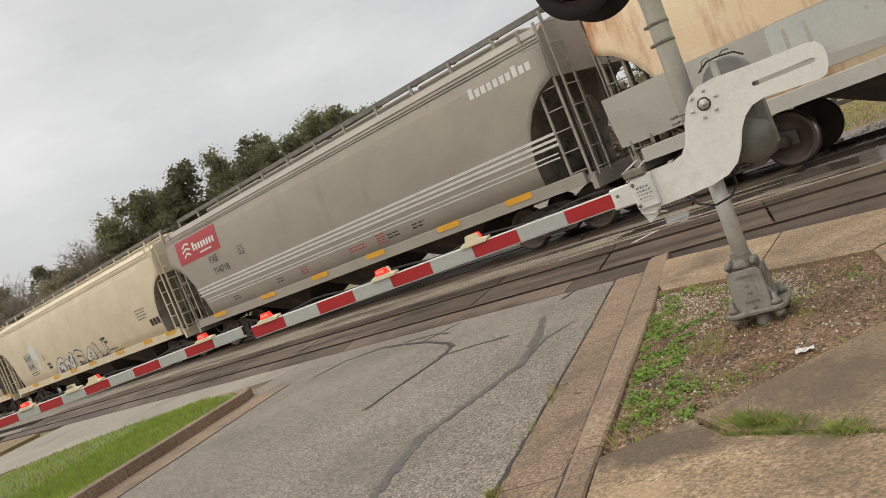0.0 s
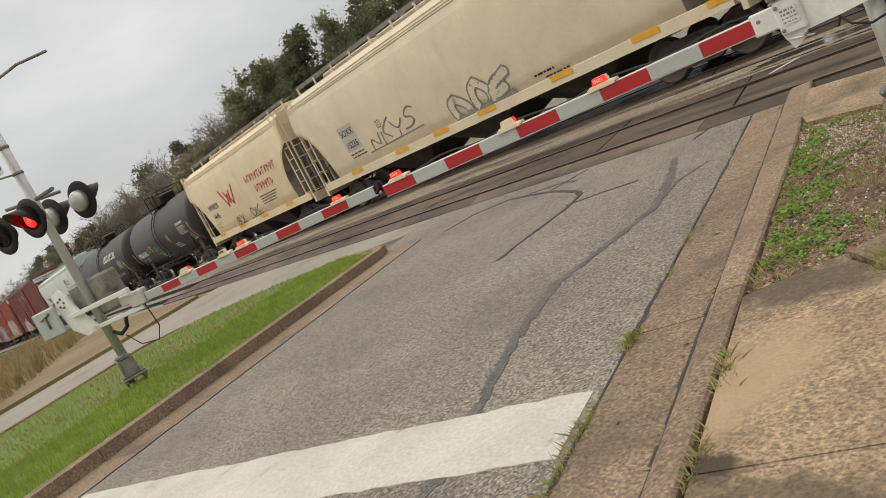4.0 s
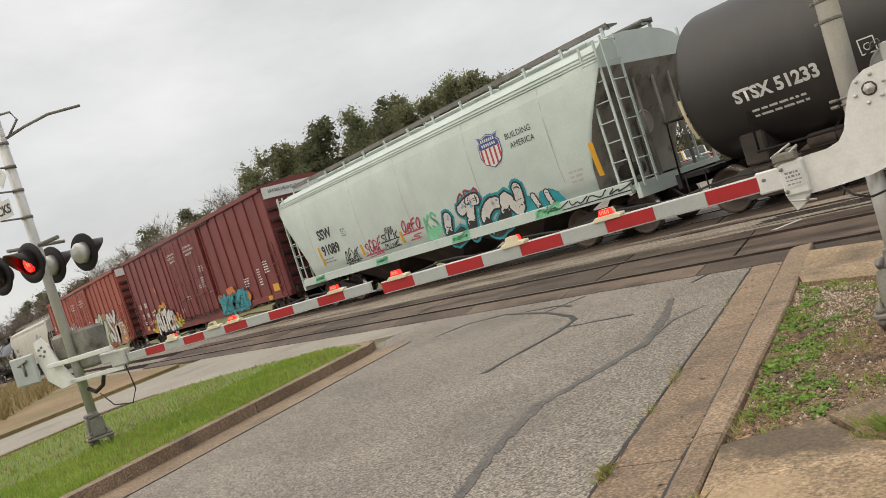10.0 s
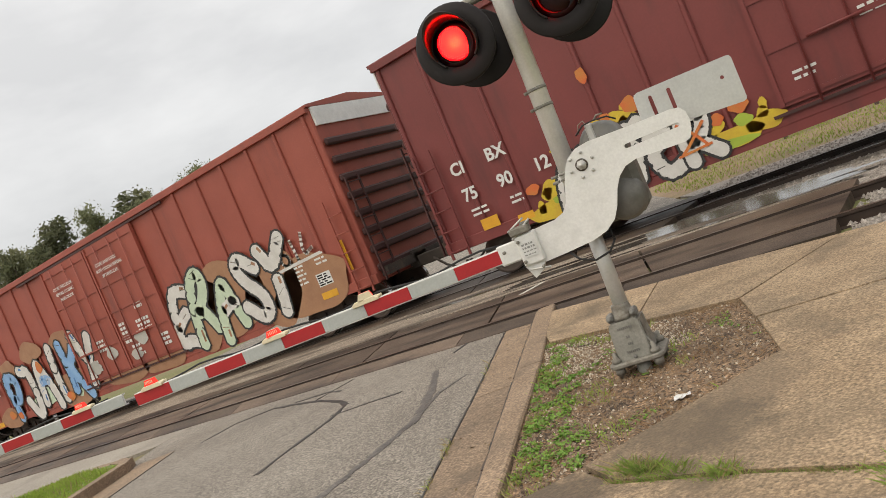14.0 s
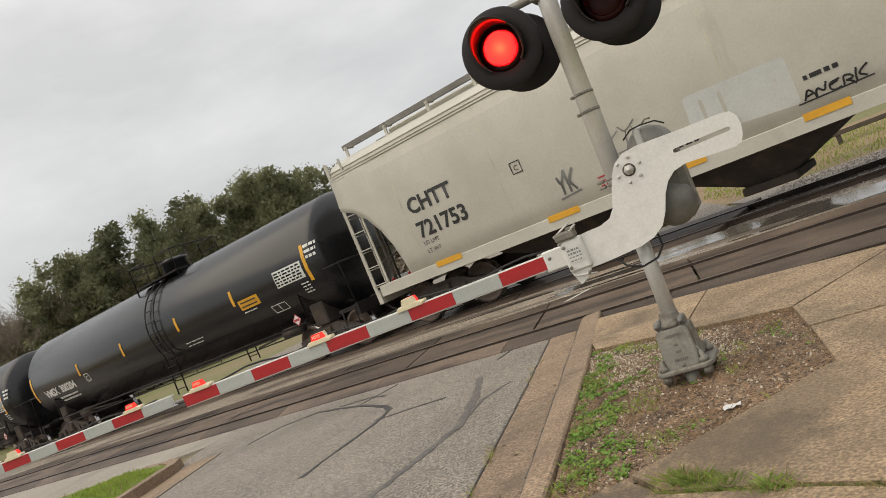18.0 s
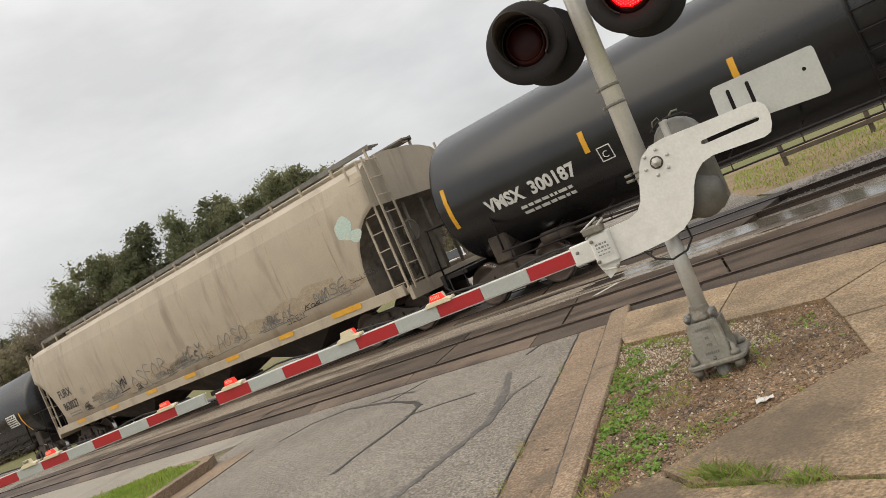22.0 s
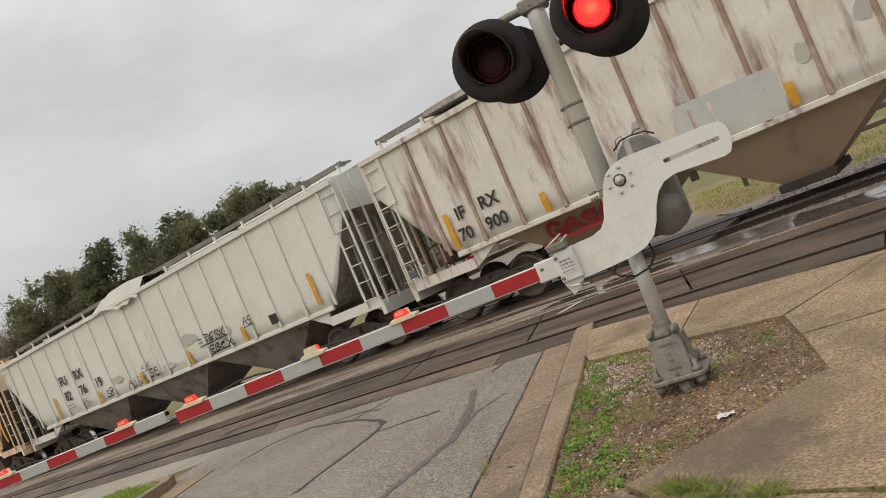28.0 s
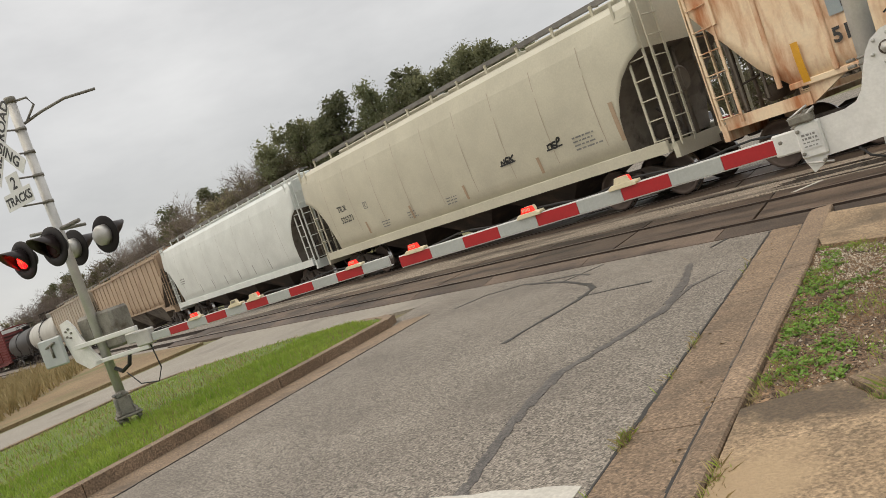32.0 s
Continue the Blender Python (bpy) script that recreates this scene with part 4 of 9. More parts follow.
def joint_blades(n, m, seed):
    """Sparse short blades along the joint, and one loose tuft that thins out towards its rim."""
    out = [(x, y, z, 0.15 + 0.75 * max(0, k - 0.75)) for x, y, z, k in spread(n, EDGE, 0.1, seed, 1.0, 6.0)]
    r = random.Random(seed + 1)
    while len(out) < n + m:
        c, f = r.choice(((-1.78, 3.44), (-1.78, 3.44), (-1.9, 3.5), (-1.64, 3.38), (-1.36, 3.29))), r.random()
        x, y = c[0] + r.gauss(0, 0.11), c[1] + r.gauss(0, 0.045)
        out.append((x, y, 0.1, max(0.2, 1.0 - 4.2 * math.hypot(x - c[0], (y - c[1]) * 1.6)) * (0.55 + 0.6 * f)))
    return out


grass("joint_grass", joint_blades(1100, 2700, 11), "grass_tuft", "loose tuft of grass in the pavement joint", (0.03, 0.105), 0.0013, 1.4)
grass("joint_straw", joint_blades(500, 420, 15), "grass_dry", "dead straw in the pavement joint", (0.02, 0.13), 0.0009, 1.4)
BED_LOW = [road(-0.4, -0.78), road(-0.6, -1.15), (-2.75, 4.6), (-2.0, 4.35), (-2.2, 3.65), road(-3.1, -0.8)]
stones("bed_gravel", [(x, y, WALK_Z - 0.033) for x, y, _, _ in spread(4200, BED, 0, 21, 0.8)], "gravel", "small brown stones in the soil bed", 0.005, 0.019)
grass("bed_straw", spread(4200, BED, 0.086, 23, 0.8, 2.0), "straw_brown", "dry brown straw in the soil bed", (0.012, 0.04), 0.0016, 2.6)


def weeds(name, spots, label):
    """Low plants: rosettes of oval leaves."""
    vs, fs = [], []
    r = random.Random(12)
    for x, y, z, k in spots:
        for _ in range(r.randint(5, 9)):
            t, l, up = r.uniform(0, 6.283), r.choice((0.6, 0.6, 0.8, 1.1)) * r.uniform(0.010, 0.023) * k, r.uniform(0.2, 0.9)
            dx, dy = math.cos(t), math.sin(t)
            o, w = len(vs), l * 0.42
            vs += [(x, y, z), (x + dx * l * 0.5 - dy * w, y + dy * l * 0.5 + dx * w, z + l * up * 0.7), (x + dx * l, y + dy * l, z + l * up), (x + dx * l * 0.5 + dy * w, y + dy * l * 0.5 - dx * w, z + l * up * 0.7)]
            fs += [(o, o + 1, o + 2, o + 3)]
    me = bpy.data.meshes.new(name)
    me.from_pydata(vs, [], fs)
    me.materials.append(M["weed"])
    return tagged(new(name, me), label, "weeds", kind="stuff")


KERB_SIDE = [road(0.5, -0.8), road(0.3, -0.98), road(-1.2, -1.25), (-2.75, 4.6), (-2.35, 4.1), (-2.25, 3.65), road(-3.1, -0.8)]
weeds("bed_weeds", [(x, y, z, k) for x, y, z, k in spread(2000, KERB_SIDE, 0.088, 35, 0.8, 5.2) if k > 0.99] + [(x, y, z, 0.8 * k) for x, y, z, k in spread(2600, BED, 0.088, 31, 1.0, 3.2) if k > 1.02 and (inside(x, y, BED_LOW) or k > 1.14)], "bright green low weeds along the kerb")
grass("bed_grass", [(x, y, z, 0.8 * k) for x, y, z, k in spread(3000, BED, 0.086, 41, 1.0, 2.4) if k > 1.02 and (inside(x, y, BED_LOW) or k > 1.1)], "grass", "thin green grass blades in the soil bed", (0.02, 0.07), 0.0022, 1.4)
BED_TOP = [road(0.9, -0.8), (-3.95, 6.74), (-2.5, 6.5), (-2.2, 5.7), (-2.9, 5.2), road(-0.6, -0.85)]
stones("bed_gravel_pale", [(x, y, WALK_Z - 0.033) for x, y, _, _ in spread(2100, BED_TOP, 0, 51, 0.8, 2.0)] + [(x, y, WALK_Z - 0.033) for x, y, _, _ in spread(700, BED, 0, 53, 0.9, 1.5)], "gravel_pale", "pale stones at the head of the soil bed", 0.005, 0.017)

# tufts and litter along the gutter's edge
gr = random.Random(71)
edge_spots = []
for s0, wide, n in ((-3.35, 0.14, 130), (-1.6, 0.2, 45), (-4.6, 0.5, 130), (-4.2, 0.2, 60), (-2.3, 0.3, 30), (0.6, 0.5, 25), (-5.6, 0.4, 90)):
    for _ in range(n):
        s = gr.gauss(s0, wide * 0.5)
        edge_spots.append((*road(s, lip(s) + gr.gauss(0.005, 0.018)), 0.004, gr.uniform(0.5, 1.1)))
for s0, n in ((-4.2, 160), (-3.2, 60), (-4.9, 120)):
    for _ in range(n):
        s = gr.gauss(s0, 0.1)
        edge_spots.append((*road(s, kerb_back(s) - 0.03 - abs(gr.gauss(0, 0.03))), 0.1, gr.uniform(0.4, 0.9)))
grass("edge_grass", edge_spots[::3], "grass", "thin grass along the gutter's edge", (0.03, 0.09), 0.0022, 1.3)
grass("edge_straw", [q for i, q in enumerate(edge_spots) if i % 3], "grass_dry", "dead straw along the gutter's edge", (0.03, 0.09), 0.0022, 1.8)
vs, fs = [], []
for _ in range(46):
    s, q = gr.uniform(-6, 2.4), gr.choice((gr.uniform(-0.5, -0.12), gr.gauss(-0.5, 0.03)))
    x, y = road(s, q)
    t, l = gr.uniform(0, 6.28), gr.uniform(0.008, 0.03)
    dx, dy, o = math.cos(t) * l, math.sin(t) * l, len(vs)
    vs += [(x - dx, y - dy, 0.009), (x - dy * 0.4, y + dx * 0.4, 0.016), (x + dx, y + dy, 0.010), (x + dy * 0.4, y - dx * 0.4, 0.013)]
    fs.append((o, o + 1, o + 2, o + 3))
me = bpy.data.meshes.new("leaf_litter")
me.from_pydata(vs, [], fs)
me.materials.append(M["field"])
tagged(new("leaf_litter", me), "dry brown leaf bits lying in the gutter", "litter", kind="stuff")

# ---- crossing signals ----
FLASH = []


def lamp(parent, m, lit=None, back=False):
    """A flashing lamp: a round backboard with hood and lens on its -y side, a grey housing behind."""
    bm = bm_new()
    lathe(bm, [(0.158, 0.022), (0.165, 0.03), (0.268, 0.026), (0.28, 0.014), (0.28, 0.0), (0.268, -0.006), (0.15, -0.004)], m @ pose(0, 0, 0, 90), 40)
    b = part("lamp", bm, "black", parent, "round black backboard of a flashing lamp")
    bm = bm_new()
    rows = []
    for j in range(25):
        t = radians(-50 + 280 * j / 24)
        deep = 0.07 + 0.28 * max(0.0, 0.35 + 0.65 * math.sin(t))
        rows.append([(r * math.cos(t), -y, r * math.sin(t)) for r, y in ((0.172, 0.02), (0.168, deep), (0.16, deep), (0.164, 0.02))])
    vs = [[bm.verts.new(m @ Vector(p)) for p in row] for row in rows]
    for a, c in zip(vs, vs[1:]):
        for k in range(4):
            bm.faces.new((a[k], a[(k + 1) % 4], c[(k + 1) % 4], c[k])).smooth = True
    part("hood", bm, "hood_black", b)
    bm = bm_new()
    lathe(bm, [(0.168, 0.02), (0.136, 0.026), (0.13, 0.034), (0.124, 0.034), (0.1225, 0.02)], m @ pose(0, 0, 0, 90), 36)
    part("bezel", bm, "lens_off", b)
    if lit is None:
        bm = bm_new()
        lathe(bm, [(0.126, 0.018), (0.118, 0.034), (0.08, 0.044), (0.001, 0.048)], m @ pose(0, 0, 0, 90), 32)
        part("lens", bm, "lens_off", b, "dark red lens")
    bm = bm_new()
    lathe(bm, [(0.155, -0.004), (0.15, -0.09), (0.11, -0.14), (0.001, -0.155)], m @ pose(0, 0, 0, 90), 28)
    part("housing", bm, "galv" if back else "black", b, "rounded grey lamp housing")
    if lit is not None:
        # the lens unit: diodes on one face, dark glass on the other; it turns as the lamp flashes
        bm = bm_new()
        lathe(bm, [(0.117, 0.004), (0.1222, 0.003), (0.1222, -0.003), (0.116, -0.012), (0.08, -0.022), (0.001, -0.026)], pose(0, 0, 0, 90), 32)
        unit = part("lens", bm, "lens_off", b, "red signal lens")
        bm = bm_new()
        lathe(bm, [(0.119, 0.001), (0.114, 0.013), (0.08, 0.023), (0.001, 0.027)], pose(0, 0, 0, 90), 32)
        part("lit_face", bm, "led_red", unit, "glowing red lens face")
        dots = bm_new()
        for i in range(-7, 8):
            for j in range(-7, 8):
                x, z = 0.0172 * (i + 0.5 * (j % 2)), 0.0152 * j
                rr = math.hypot(x, z)
                if rr < 0.111:
                    q = 0.0047
                    y = -0.030 + 0.014 * (rr / 0.111) ** 2
                    f = dots.faces.new([dots.verts.new((x + q * math.cos(a), y, z + q * math.sin(a))) for a in (0, 1.05, 2.09, 3.14, 4.19, 5.24)])
                    f.material_index = 1 if rr < 0.04 else 0
        led = part("diodes", dots, ["led_core", "led_centre"], unit, "rows of bright red diodes")
        led["kind"] = "stuff"
        unit.matrix_basis = m @ pose(0, -0.028, 0)
        FLASH.append((unit, m @ pose(0, -0.028, 0), lit))
    return b


def holed(bm, poly, holes, depth, m):
    """A flat plate with openings cut right through it."""
    loops = [poly] + holes
    front, back = [[[bm.verts.new(m @ Vector((x, y, z))) for x, z in lp] for lp in loops] for y in (0.0, depth)]
    for rings in (front, back):
        edges = [bm.edges.new((a, b)) for lp in rings for a, b in zip(lp, lp[1:] + lp[:1])]
        bmesh.ops.triangle_fill(bm, use_beauty=True, use_dissolve=False, edges=edges)
    for f, b in zip(front, back):
        for k in range(len(f)):
            n = (k + 1) % len(f)
            bm.faces.new((f[k], f[n], b[n], b[k]))
    bmesh.ops.recalc_face_normals(bm, faces=bm.faces[:])
    return bm


def slot_hole(x, z, length, r, turn=0.0):
    """A long hole with round ends."""
    c, q = math.cos(radians(turn)), math.sin(radians(turn))
    pts = [(sg * (length / 2 - r) + r * math.cos(t), r * math.sin(t)) for sg, t0 in ((1, -90), (-1, 90)) for t in (radians(t0 + 36 * k) for k in range(6))]
    return [(x + a * c - b * q, z + a * q + b * c) for a, b in pts]


def signal_base(root, turn=0, x=0.0):
    """A cast junction box with a bolted cover on a flange that stands on four anchor bolts."""
    m = pose(x, 0, 0.03, 0, 0, turn) @ Matrix.Diagonal((0.86, 0.86, 0.96, 1))
    bm = bm_new()
    a = [bm.verts.new(m @ Vector((i * 0.15, j * 0.135, 0.13))) for i, j in ((-1, -1), (1, -1), (1, 1), (-1, 1))]
    c = [bm.verts.new(m @ Vector((i * 0.132, j * 0.12, 0.43))) for i, j in ((-1, -1), (1, -1), (1, 1), (-1, 1))]
    for k in range(4):
        bm.faces.new((a[k], a[(k + 1) % 4], c[(k + 1) % 4], c[k]))
    bm.faces.new(c)
    bm.faces.new(a[::-1])
    bmesh.ops.bevel(bm, geom=list(bm.edges), offset=0.025, segments=2, affect="EDGES")
    base = part("junction_box", bm, "galv_old", root)
    tilt = m @ pose(0, -0.15, 0.135, -3)
    bm = bm_new()
    prism(bm, [(-0.13, 0.0), (-0.105, -0.02), (0.105, -0.02), (0.13, 0.0), (0.142, 0.09), (0.132, 0.255), (0.105, 0.285), (-0.105, 0.285), (-0.132, 0.255), (-0.142, 0.09)], 0.03, tilt @ pose(0, -0.012, 0))
    bmesh.ops.bevel(bm, geom=list(bm.edges), offset=0.007, segments=2, affect="EDGES")
    cover = part("cover", bm, "cast_grey", base, "bolted cast cover with raised marks")
    bm = bm_new()
    for z, w in ((0.235, 0.13), (0.165, 0.04), (0.115, 0.055), (0.055, 0.12)):
        n = int(w / 0.016)
        for i in range(n):
            box(bm, (0.016 * (i - (n - 1) / 2), -0.014, z), (0.011, 0.005, 0.018), tilt)
    mk = part("raised_marks", bm, "motor_grey", cover)
    mk["kind"] = "stuff"
    bm = bm_new()
    for z0, z1, x0, x1 in ((0.205, 0.209, -0.005, 0.06), (0.085, 0.089, -0.03, 0.06), (0.085, 0.209, 0.056, 0.06)):
        box(bm, ((x0 + x1) / 2, -0.013, (z0 + z1) / 2), (x1 - x0, 0.004, z1 - z0), tilt)
    part("raised_frame", bm, "cast_grey", cover)
    part("bolt", lathe(bm_new(), [(0.016, 0.0), (0.016, 0.014), (0.001, 0.016)], tilt @ pose(0, -0.012, 0.012, 90), 6), "motor_grey", cover)
    # lugs on the box that clamp the mast
    for i in (-1, 1):
        bm = bm_new()
        box(bm, (i * 0.1, -0.05, 0.45), (0.06, 0.1, 0.07), m, bevel=0.015)
        lathe(bm, [(0.024, 0), (0.024, 0.03), (0.012, 0.032), (0.012, 0.05), (0.001, 0.052)], m @ pose(i * 0.1, -0.1, 0.455, 90), 8)
        part("clamp_lug", bm, "motor_grey", root)
    bm = bm_new()
    lathe(bm, [(0.10, 0.41), (0.115, 0.425), (0.115, 0.45), (0.088, 0.465), (0.08, 0.50), (0.076, 0.53), (0.06, 0.535)], m, 20)
    part("collar", bm, "galv_old", root)
    # flange with rounded corners and ribs up to the box
    bm = bm_new()
    poly = []
    for i, j, t0 in ((1, -1, -90), (1, 1, 0), (-1, 1, 90), (-1, -1, 180)):
        poly += [(i * 0.165 + 0.07 * math.cos(radians(t0 + d)), j * 0.15 + 0.07 * math.sin(radians(t0 + d))) for d in (0, 22, 45, 68, 90)]
    slab(bm, [(m @ Vector((*q, 0)))[:2] for q in poly], 0.126, 0.16)
    bmesh.ops.bevel(bm, geom=[e for e in bm.edges if len({round(v.co.z, 3) for v in e.verts}) == 1], offset=0.008, segments=1, affect="EDGES")
    part("flange", bm, "galv_old", root)
    for i, j in ((-1, -1), (1, -1), (1, 1), (-1, 1)):
        bm = bm_new()
        prism(bm, [(0.0, 0.13), (0.10, 0.13), (0.10, 0.15), (0.0, 0.26)], 0.016, m @ pose(i * 0.12, j * 0.10, 0, 0, 0, math.degrees(math.atan2(j, i))))
        part("rib", bm, "galv_old", root)
        bm = bm_new()
        lathe(bm, [(0.022, -0.06), (0.022, 0.05), (0.042, 0.05), (0.042, 0.098), (0.022, 0.10), (0.022, 0.135), (0.042, 0.137), (0.042, 0.168), (0.02, 0.17), (0.02, 0.215), (0.001, 0.22)], m @ pose(i * 0.165, j * 0.155, 0), 8)
        part("anchor_bolt", bm, "galv_old", root)
    part("conduit", lathe(bm_new(), [(0.06, -0.08), (0.06, 0.07), (0.05, 0.075), (0.05, 0.11), (0.001, 0.11)], m @ pose(0.02, -0.09, 0), 16), "cast_grey", root)


def arm_lamp(root, x, z, lit, y=0.0):
    bm = bm_new()
    prism(bm, [(-0.115, -0.012), (0.115, -0.012), (0.115, 0.008), (0.085, 0.026), (-0.085, 0.026), (-0.115, 0.008)], 0.09, pose(x, y - 0.045, z))
    bmesh.ops.bevel(bm, geom=list(bm.edges), offset=0.004, segments=1, affect="EDGES")
    box(bm, (x + 0.12, y, z + 0.012), (0.025, 0.05, 0.025), bevel=0.006)
    h = part("arm_lamp", bm, "lamp_house", root, "small pale lamp housing on the gate arm")
    # lit: "on" burns steadily, None is out; True or False alternates with the other lamps
    shape = [(-0.062, -0.024), (0.062, -0.024), (0.043, 0.024), (-0.043, 0.024)]
    bm = bm_new()
    prism(bm, shape, 0.042, pose(0, -0.042, 0))
    unit = part("lens", bm, "lamp_house" if lit is None else "arm_lamp", h, "ribbed lamp lens" if lit is None else "ribbed red lamp lens")
    for k in range(6):
        part("lens_rib", box(bm_new(), (-0.035 + 0.014 * k, -0.044, 0.002), (0.005, 0.006, 0.026)), "galv_old" if lit is None else "lamp_house", unit)
    if lit not in ("on", None):
        bm = bm_new()
        prism(bm, shape, 0.042, pose(0, 0.001, 0))
        part("unlit_side", bm, "lamp_house", unit)
        FLASH.append((unit, pose(x, y, z + 0.05), lit))
    unit.matrix_basis = pose(x, y, z + 0.05)


def gate_arm(root, sgn, x0, n, w, z, first, y=0.0, hh=0.115, lamps=()):
    """The striped arm: an aluminium channel with n stripes from x0 outwards."""
    bm = bm_new()
    x1 = x0 + sgn * n * w
    c = (x0 + x1) / 2
    box(bm, (c, y + 0.012, z), (abs(x1 - x0), 0.02, hh), bevel=0.004)
    box(bm, (c, y + 0.03, z + hh / 2 - 0.006), (abs(x1 - x0), 0.05, 0.012))
    box(bm, (c, y + 0.03, z - hh / 2 + 0.006), (abs(x1 - x0), 0.05, 0.012))
    arm = part("gate_arm", bm, "arm_white", root, "long white gate arm with red stripes")
    red = mesh_of("stripe", box(bm_new(), (0, 0, 0), (w - 0.003, 0.006, hh * 0.84)), "red_tape")
    grey = mesh_of("stripe", box(bm_new(), (0, 0, 0), (w - 0.003, 0.006, hh * 0.84)), "white_tape")
    for i in range(n):
        shared("stripe", red if (i + first) % 2 == 0 else grey, arm, pose(x0 + sgn * (i + 0.5) * w, y - 0.001, z))
    for x, lit in lamps:
        arm_lamp(root, x0 + sgn * x, z + hh / 2, lit, y + 0.02)
    bm = bm_new()
    pts = [(x0 + sgn * t * abs(x1 - x0) / 20, y + 0.06, z + hh / 2 + 0.015 + 0.02 * math.sin(t * 1.3)) for t in range(20)]
    tube(bm, pts, 0.009, 6)
    part("lamp_cable", bm, "rubber", root)
    return arm


MAST = (-2.22, 5.33)
B = WALK_Z - 0.075
mast = thing("crossing_signal", pose(*MAST, B, 0, 0, 15), "galvanised signal mast with red flashing lamps and lowered gate", "railroad signal", "crossing signals")
signal_base(mast, -4, -0.205)


def mast_x(z):
    """The mast leans a little: its middle at the height z."""
    return -0.205 + 0.02 * z


bm = bm_new()
tube(bm, [(mast_x(0.34), 0, 0.34), (mast_x(1.3), 0, 1.3)], 0.055, 24)
part("lower_mast", bm, "galv", mast)
bm = bm_new()
tube(bm, [(mast_x(1.28), 0, 1.28), (mast_x(4.9), 0, 4.9)], 0.068, 24)
part("upper_mast", bm, "galv_pale", mast, "pale galvanised upper mast")
for z in (2.04, 2.17, 2.92):
    x = mast_x(z)
    bm = bm_new()
    lathe(bm, [(0.069, -0.011), (0.0725, -0.011), (0.0725, 0.011), (0.069, 0.011)], pose(x, 0, z), 20)
    box(bm, (x - 0.083, -0.01, z), (0.028, 0.03, 0.022), bevel=0.005)
    part("band_clamp", bm, "galv_old", mast)
    part("clamp_screw", box(bm_new(), (x - 0.01, -0.077, z), (0.034, 0.012, 0.018), bevel=0.003), "motor_grey", mast)
ZB = -B
# the plate that carries the arm, and its counterweight
bm = bm_new()
poly = [(0.62, 1.712), (0.675, 1.70), (0.705, 1.66), (0.712, 1.60), (0.70, 1.54), (0.675, 1.49), (0.63, 1.476), (0.30, 1.497), (0.22, 1.478), (0.16, 1.43), (0.115, 1.36), (0.07, 1.25), (0.02, 1.17),
        (-0.06, 1.115), (-0.17, 1.088), (-0.35, 1.075), (-0.55, 1.068), (-0.56, 1.31), (-0.48, 1.315), (-0.37, 1.318), (-0.29, 1.345), (-0.245, 1.40), (-0.21, 1.50), (-0.165, 1.61), (-0.12, 1.675), (-0.05, 1.718), (0.05, 1.732), (0.35, 1.718)]
holed(bm, [(x, z + ZB) for x, z in poly], [slot_hole(0.452, 1.60 + ZB, 0.38, 0.0145)], 0.022, pose(0, -0.19, 0))
plate = part("gate_plate", bm, "alu", mast, "large pale aluminium gate bracket plate")
bm = bm_new()
lathe(bm, [(0.036, 0.0), (0.036, 0.01), (0.025, 0.012), (0.023, 0.026), (0.011, 0.026), (0.011, 0.04), (0.001, 0.042)], pose(-0.045, -0.19, 1.60 + ZB, 90), 6)
part("pivot_nut", bm, "galv", plate)
bm = bm_new()
lathe(bm, [(0.044, -0.001), (0.044, 0.004), (0.03, 0.006)], pose(-0.045, -0.19, 1.60 + ZB, 90), 24)
part("washer", bm, "steel_dark", plate, "dark greasy washer")
for k in range(6):
    bm = bm_new()
    lathe(bm, [(0.012, 0), (0.012, 0.012), (0.001, 0.014)], pose(-0.045 + 0.085 * math.cos(k * 1.047 + 0.25), -0.19, 1.60 + ZB + 0.085 * math.sin(k * 1.047 + 0.25), 90), 6)
    part("bolt", bm, "galv", plate)
bm = bm_new()
outer = [(0.43, 1.875), (0.44, 1.892), (0.46, 1.90), (1.055, 1.89), (1.075, 1.885), (1.085, 1.865), (1.085, 1.595), (1.078, 1.58), (1.06, 1.572), (0.44, 1.62), (0.425, 1.628), (0.42, 1.645)]
holed(bm, [(x, z + ZB) for x, z in outer], [slot_hole(x, 1.775 + ZB, 0.15, 0.0125, 90) for x in (0.53, 0.655)] + [slot_hole(0.99, 1.77 + ZB, 0.026, 0.0125)], 0.02, pose(0, -0.12, 0))
part("counterweight_plate", bm, "alu_dull", mast, "flat grey counterweight plate with open slots")
# mechanism behind the plate
bm = bm_new()
box(bm, (0.06, 0.12, 1.42 + ZB), (0.42, 0.36, 0.56), bevel=0.05)
lathe(bm, [(0.14, -0.16), (0.16, -0.1), (0.16, 0.1), (0.13, 0.16), (0.001, 0.16)], pose(0.12, 0.06, 1.68 + ZB, 90), 20)
lathe(bm, [(0.14, -0.16), (0.155, -0.1), (0.155, 0.1), (0.12, 0.16), (0.001, 0.16)], pose(0.125, 0.06, 1.27 + ZB, 90), 20)
part("gate_mechanism", bm, "motor_grey", mast, "grey cast gate motor housing")
bm = bm_new()
box(bm, (0.08, -0.02, 1.78 + ZB), (0.05, 0.18, 0.13), bevel=0.01)
part("mechanism_strap", bm, "galv", mast)
bm = bm_new()
tube(bm, [(-0.02, -0.1, 1.80 + ZB), (0.05, -0.12, 1.845 + ZB), (0.12, -0.12, 1.85 + ZB), (0.22, -0.1, 1.84 + ZB), (0.27, -0.08, 1.80 + ZB)], 0.006, 6)
part("wire", bm, "rubber", mast)
bm = bm_new()
tube(bm, [(0.0, -0.1, 1.80 + ZB), (0.02, -0.11, 1.86 + ZB), (0.06, -0.11, 1.875 + ZB), (0.075, -0.1, 1.83 + ZB)], 0.004, 6)
part("wire", bm, "galv_old", mast)
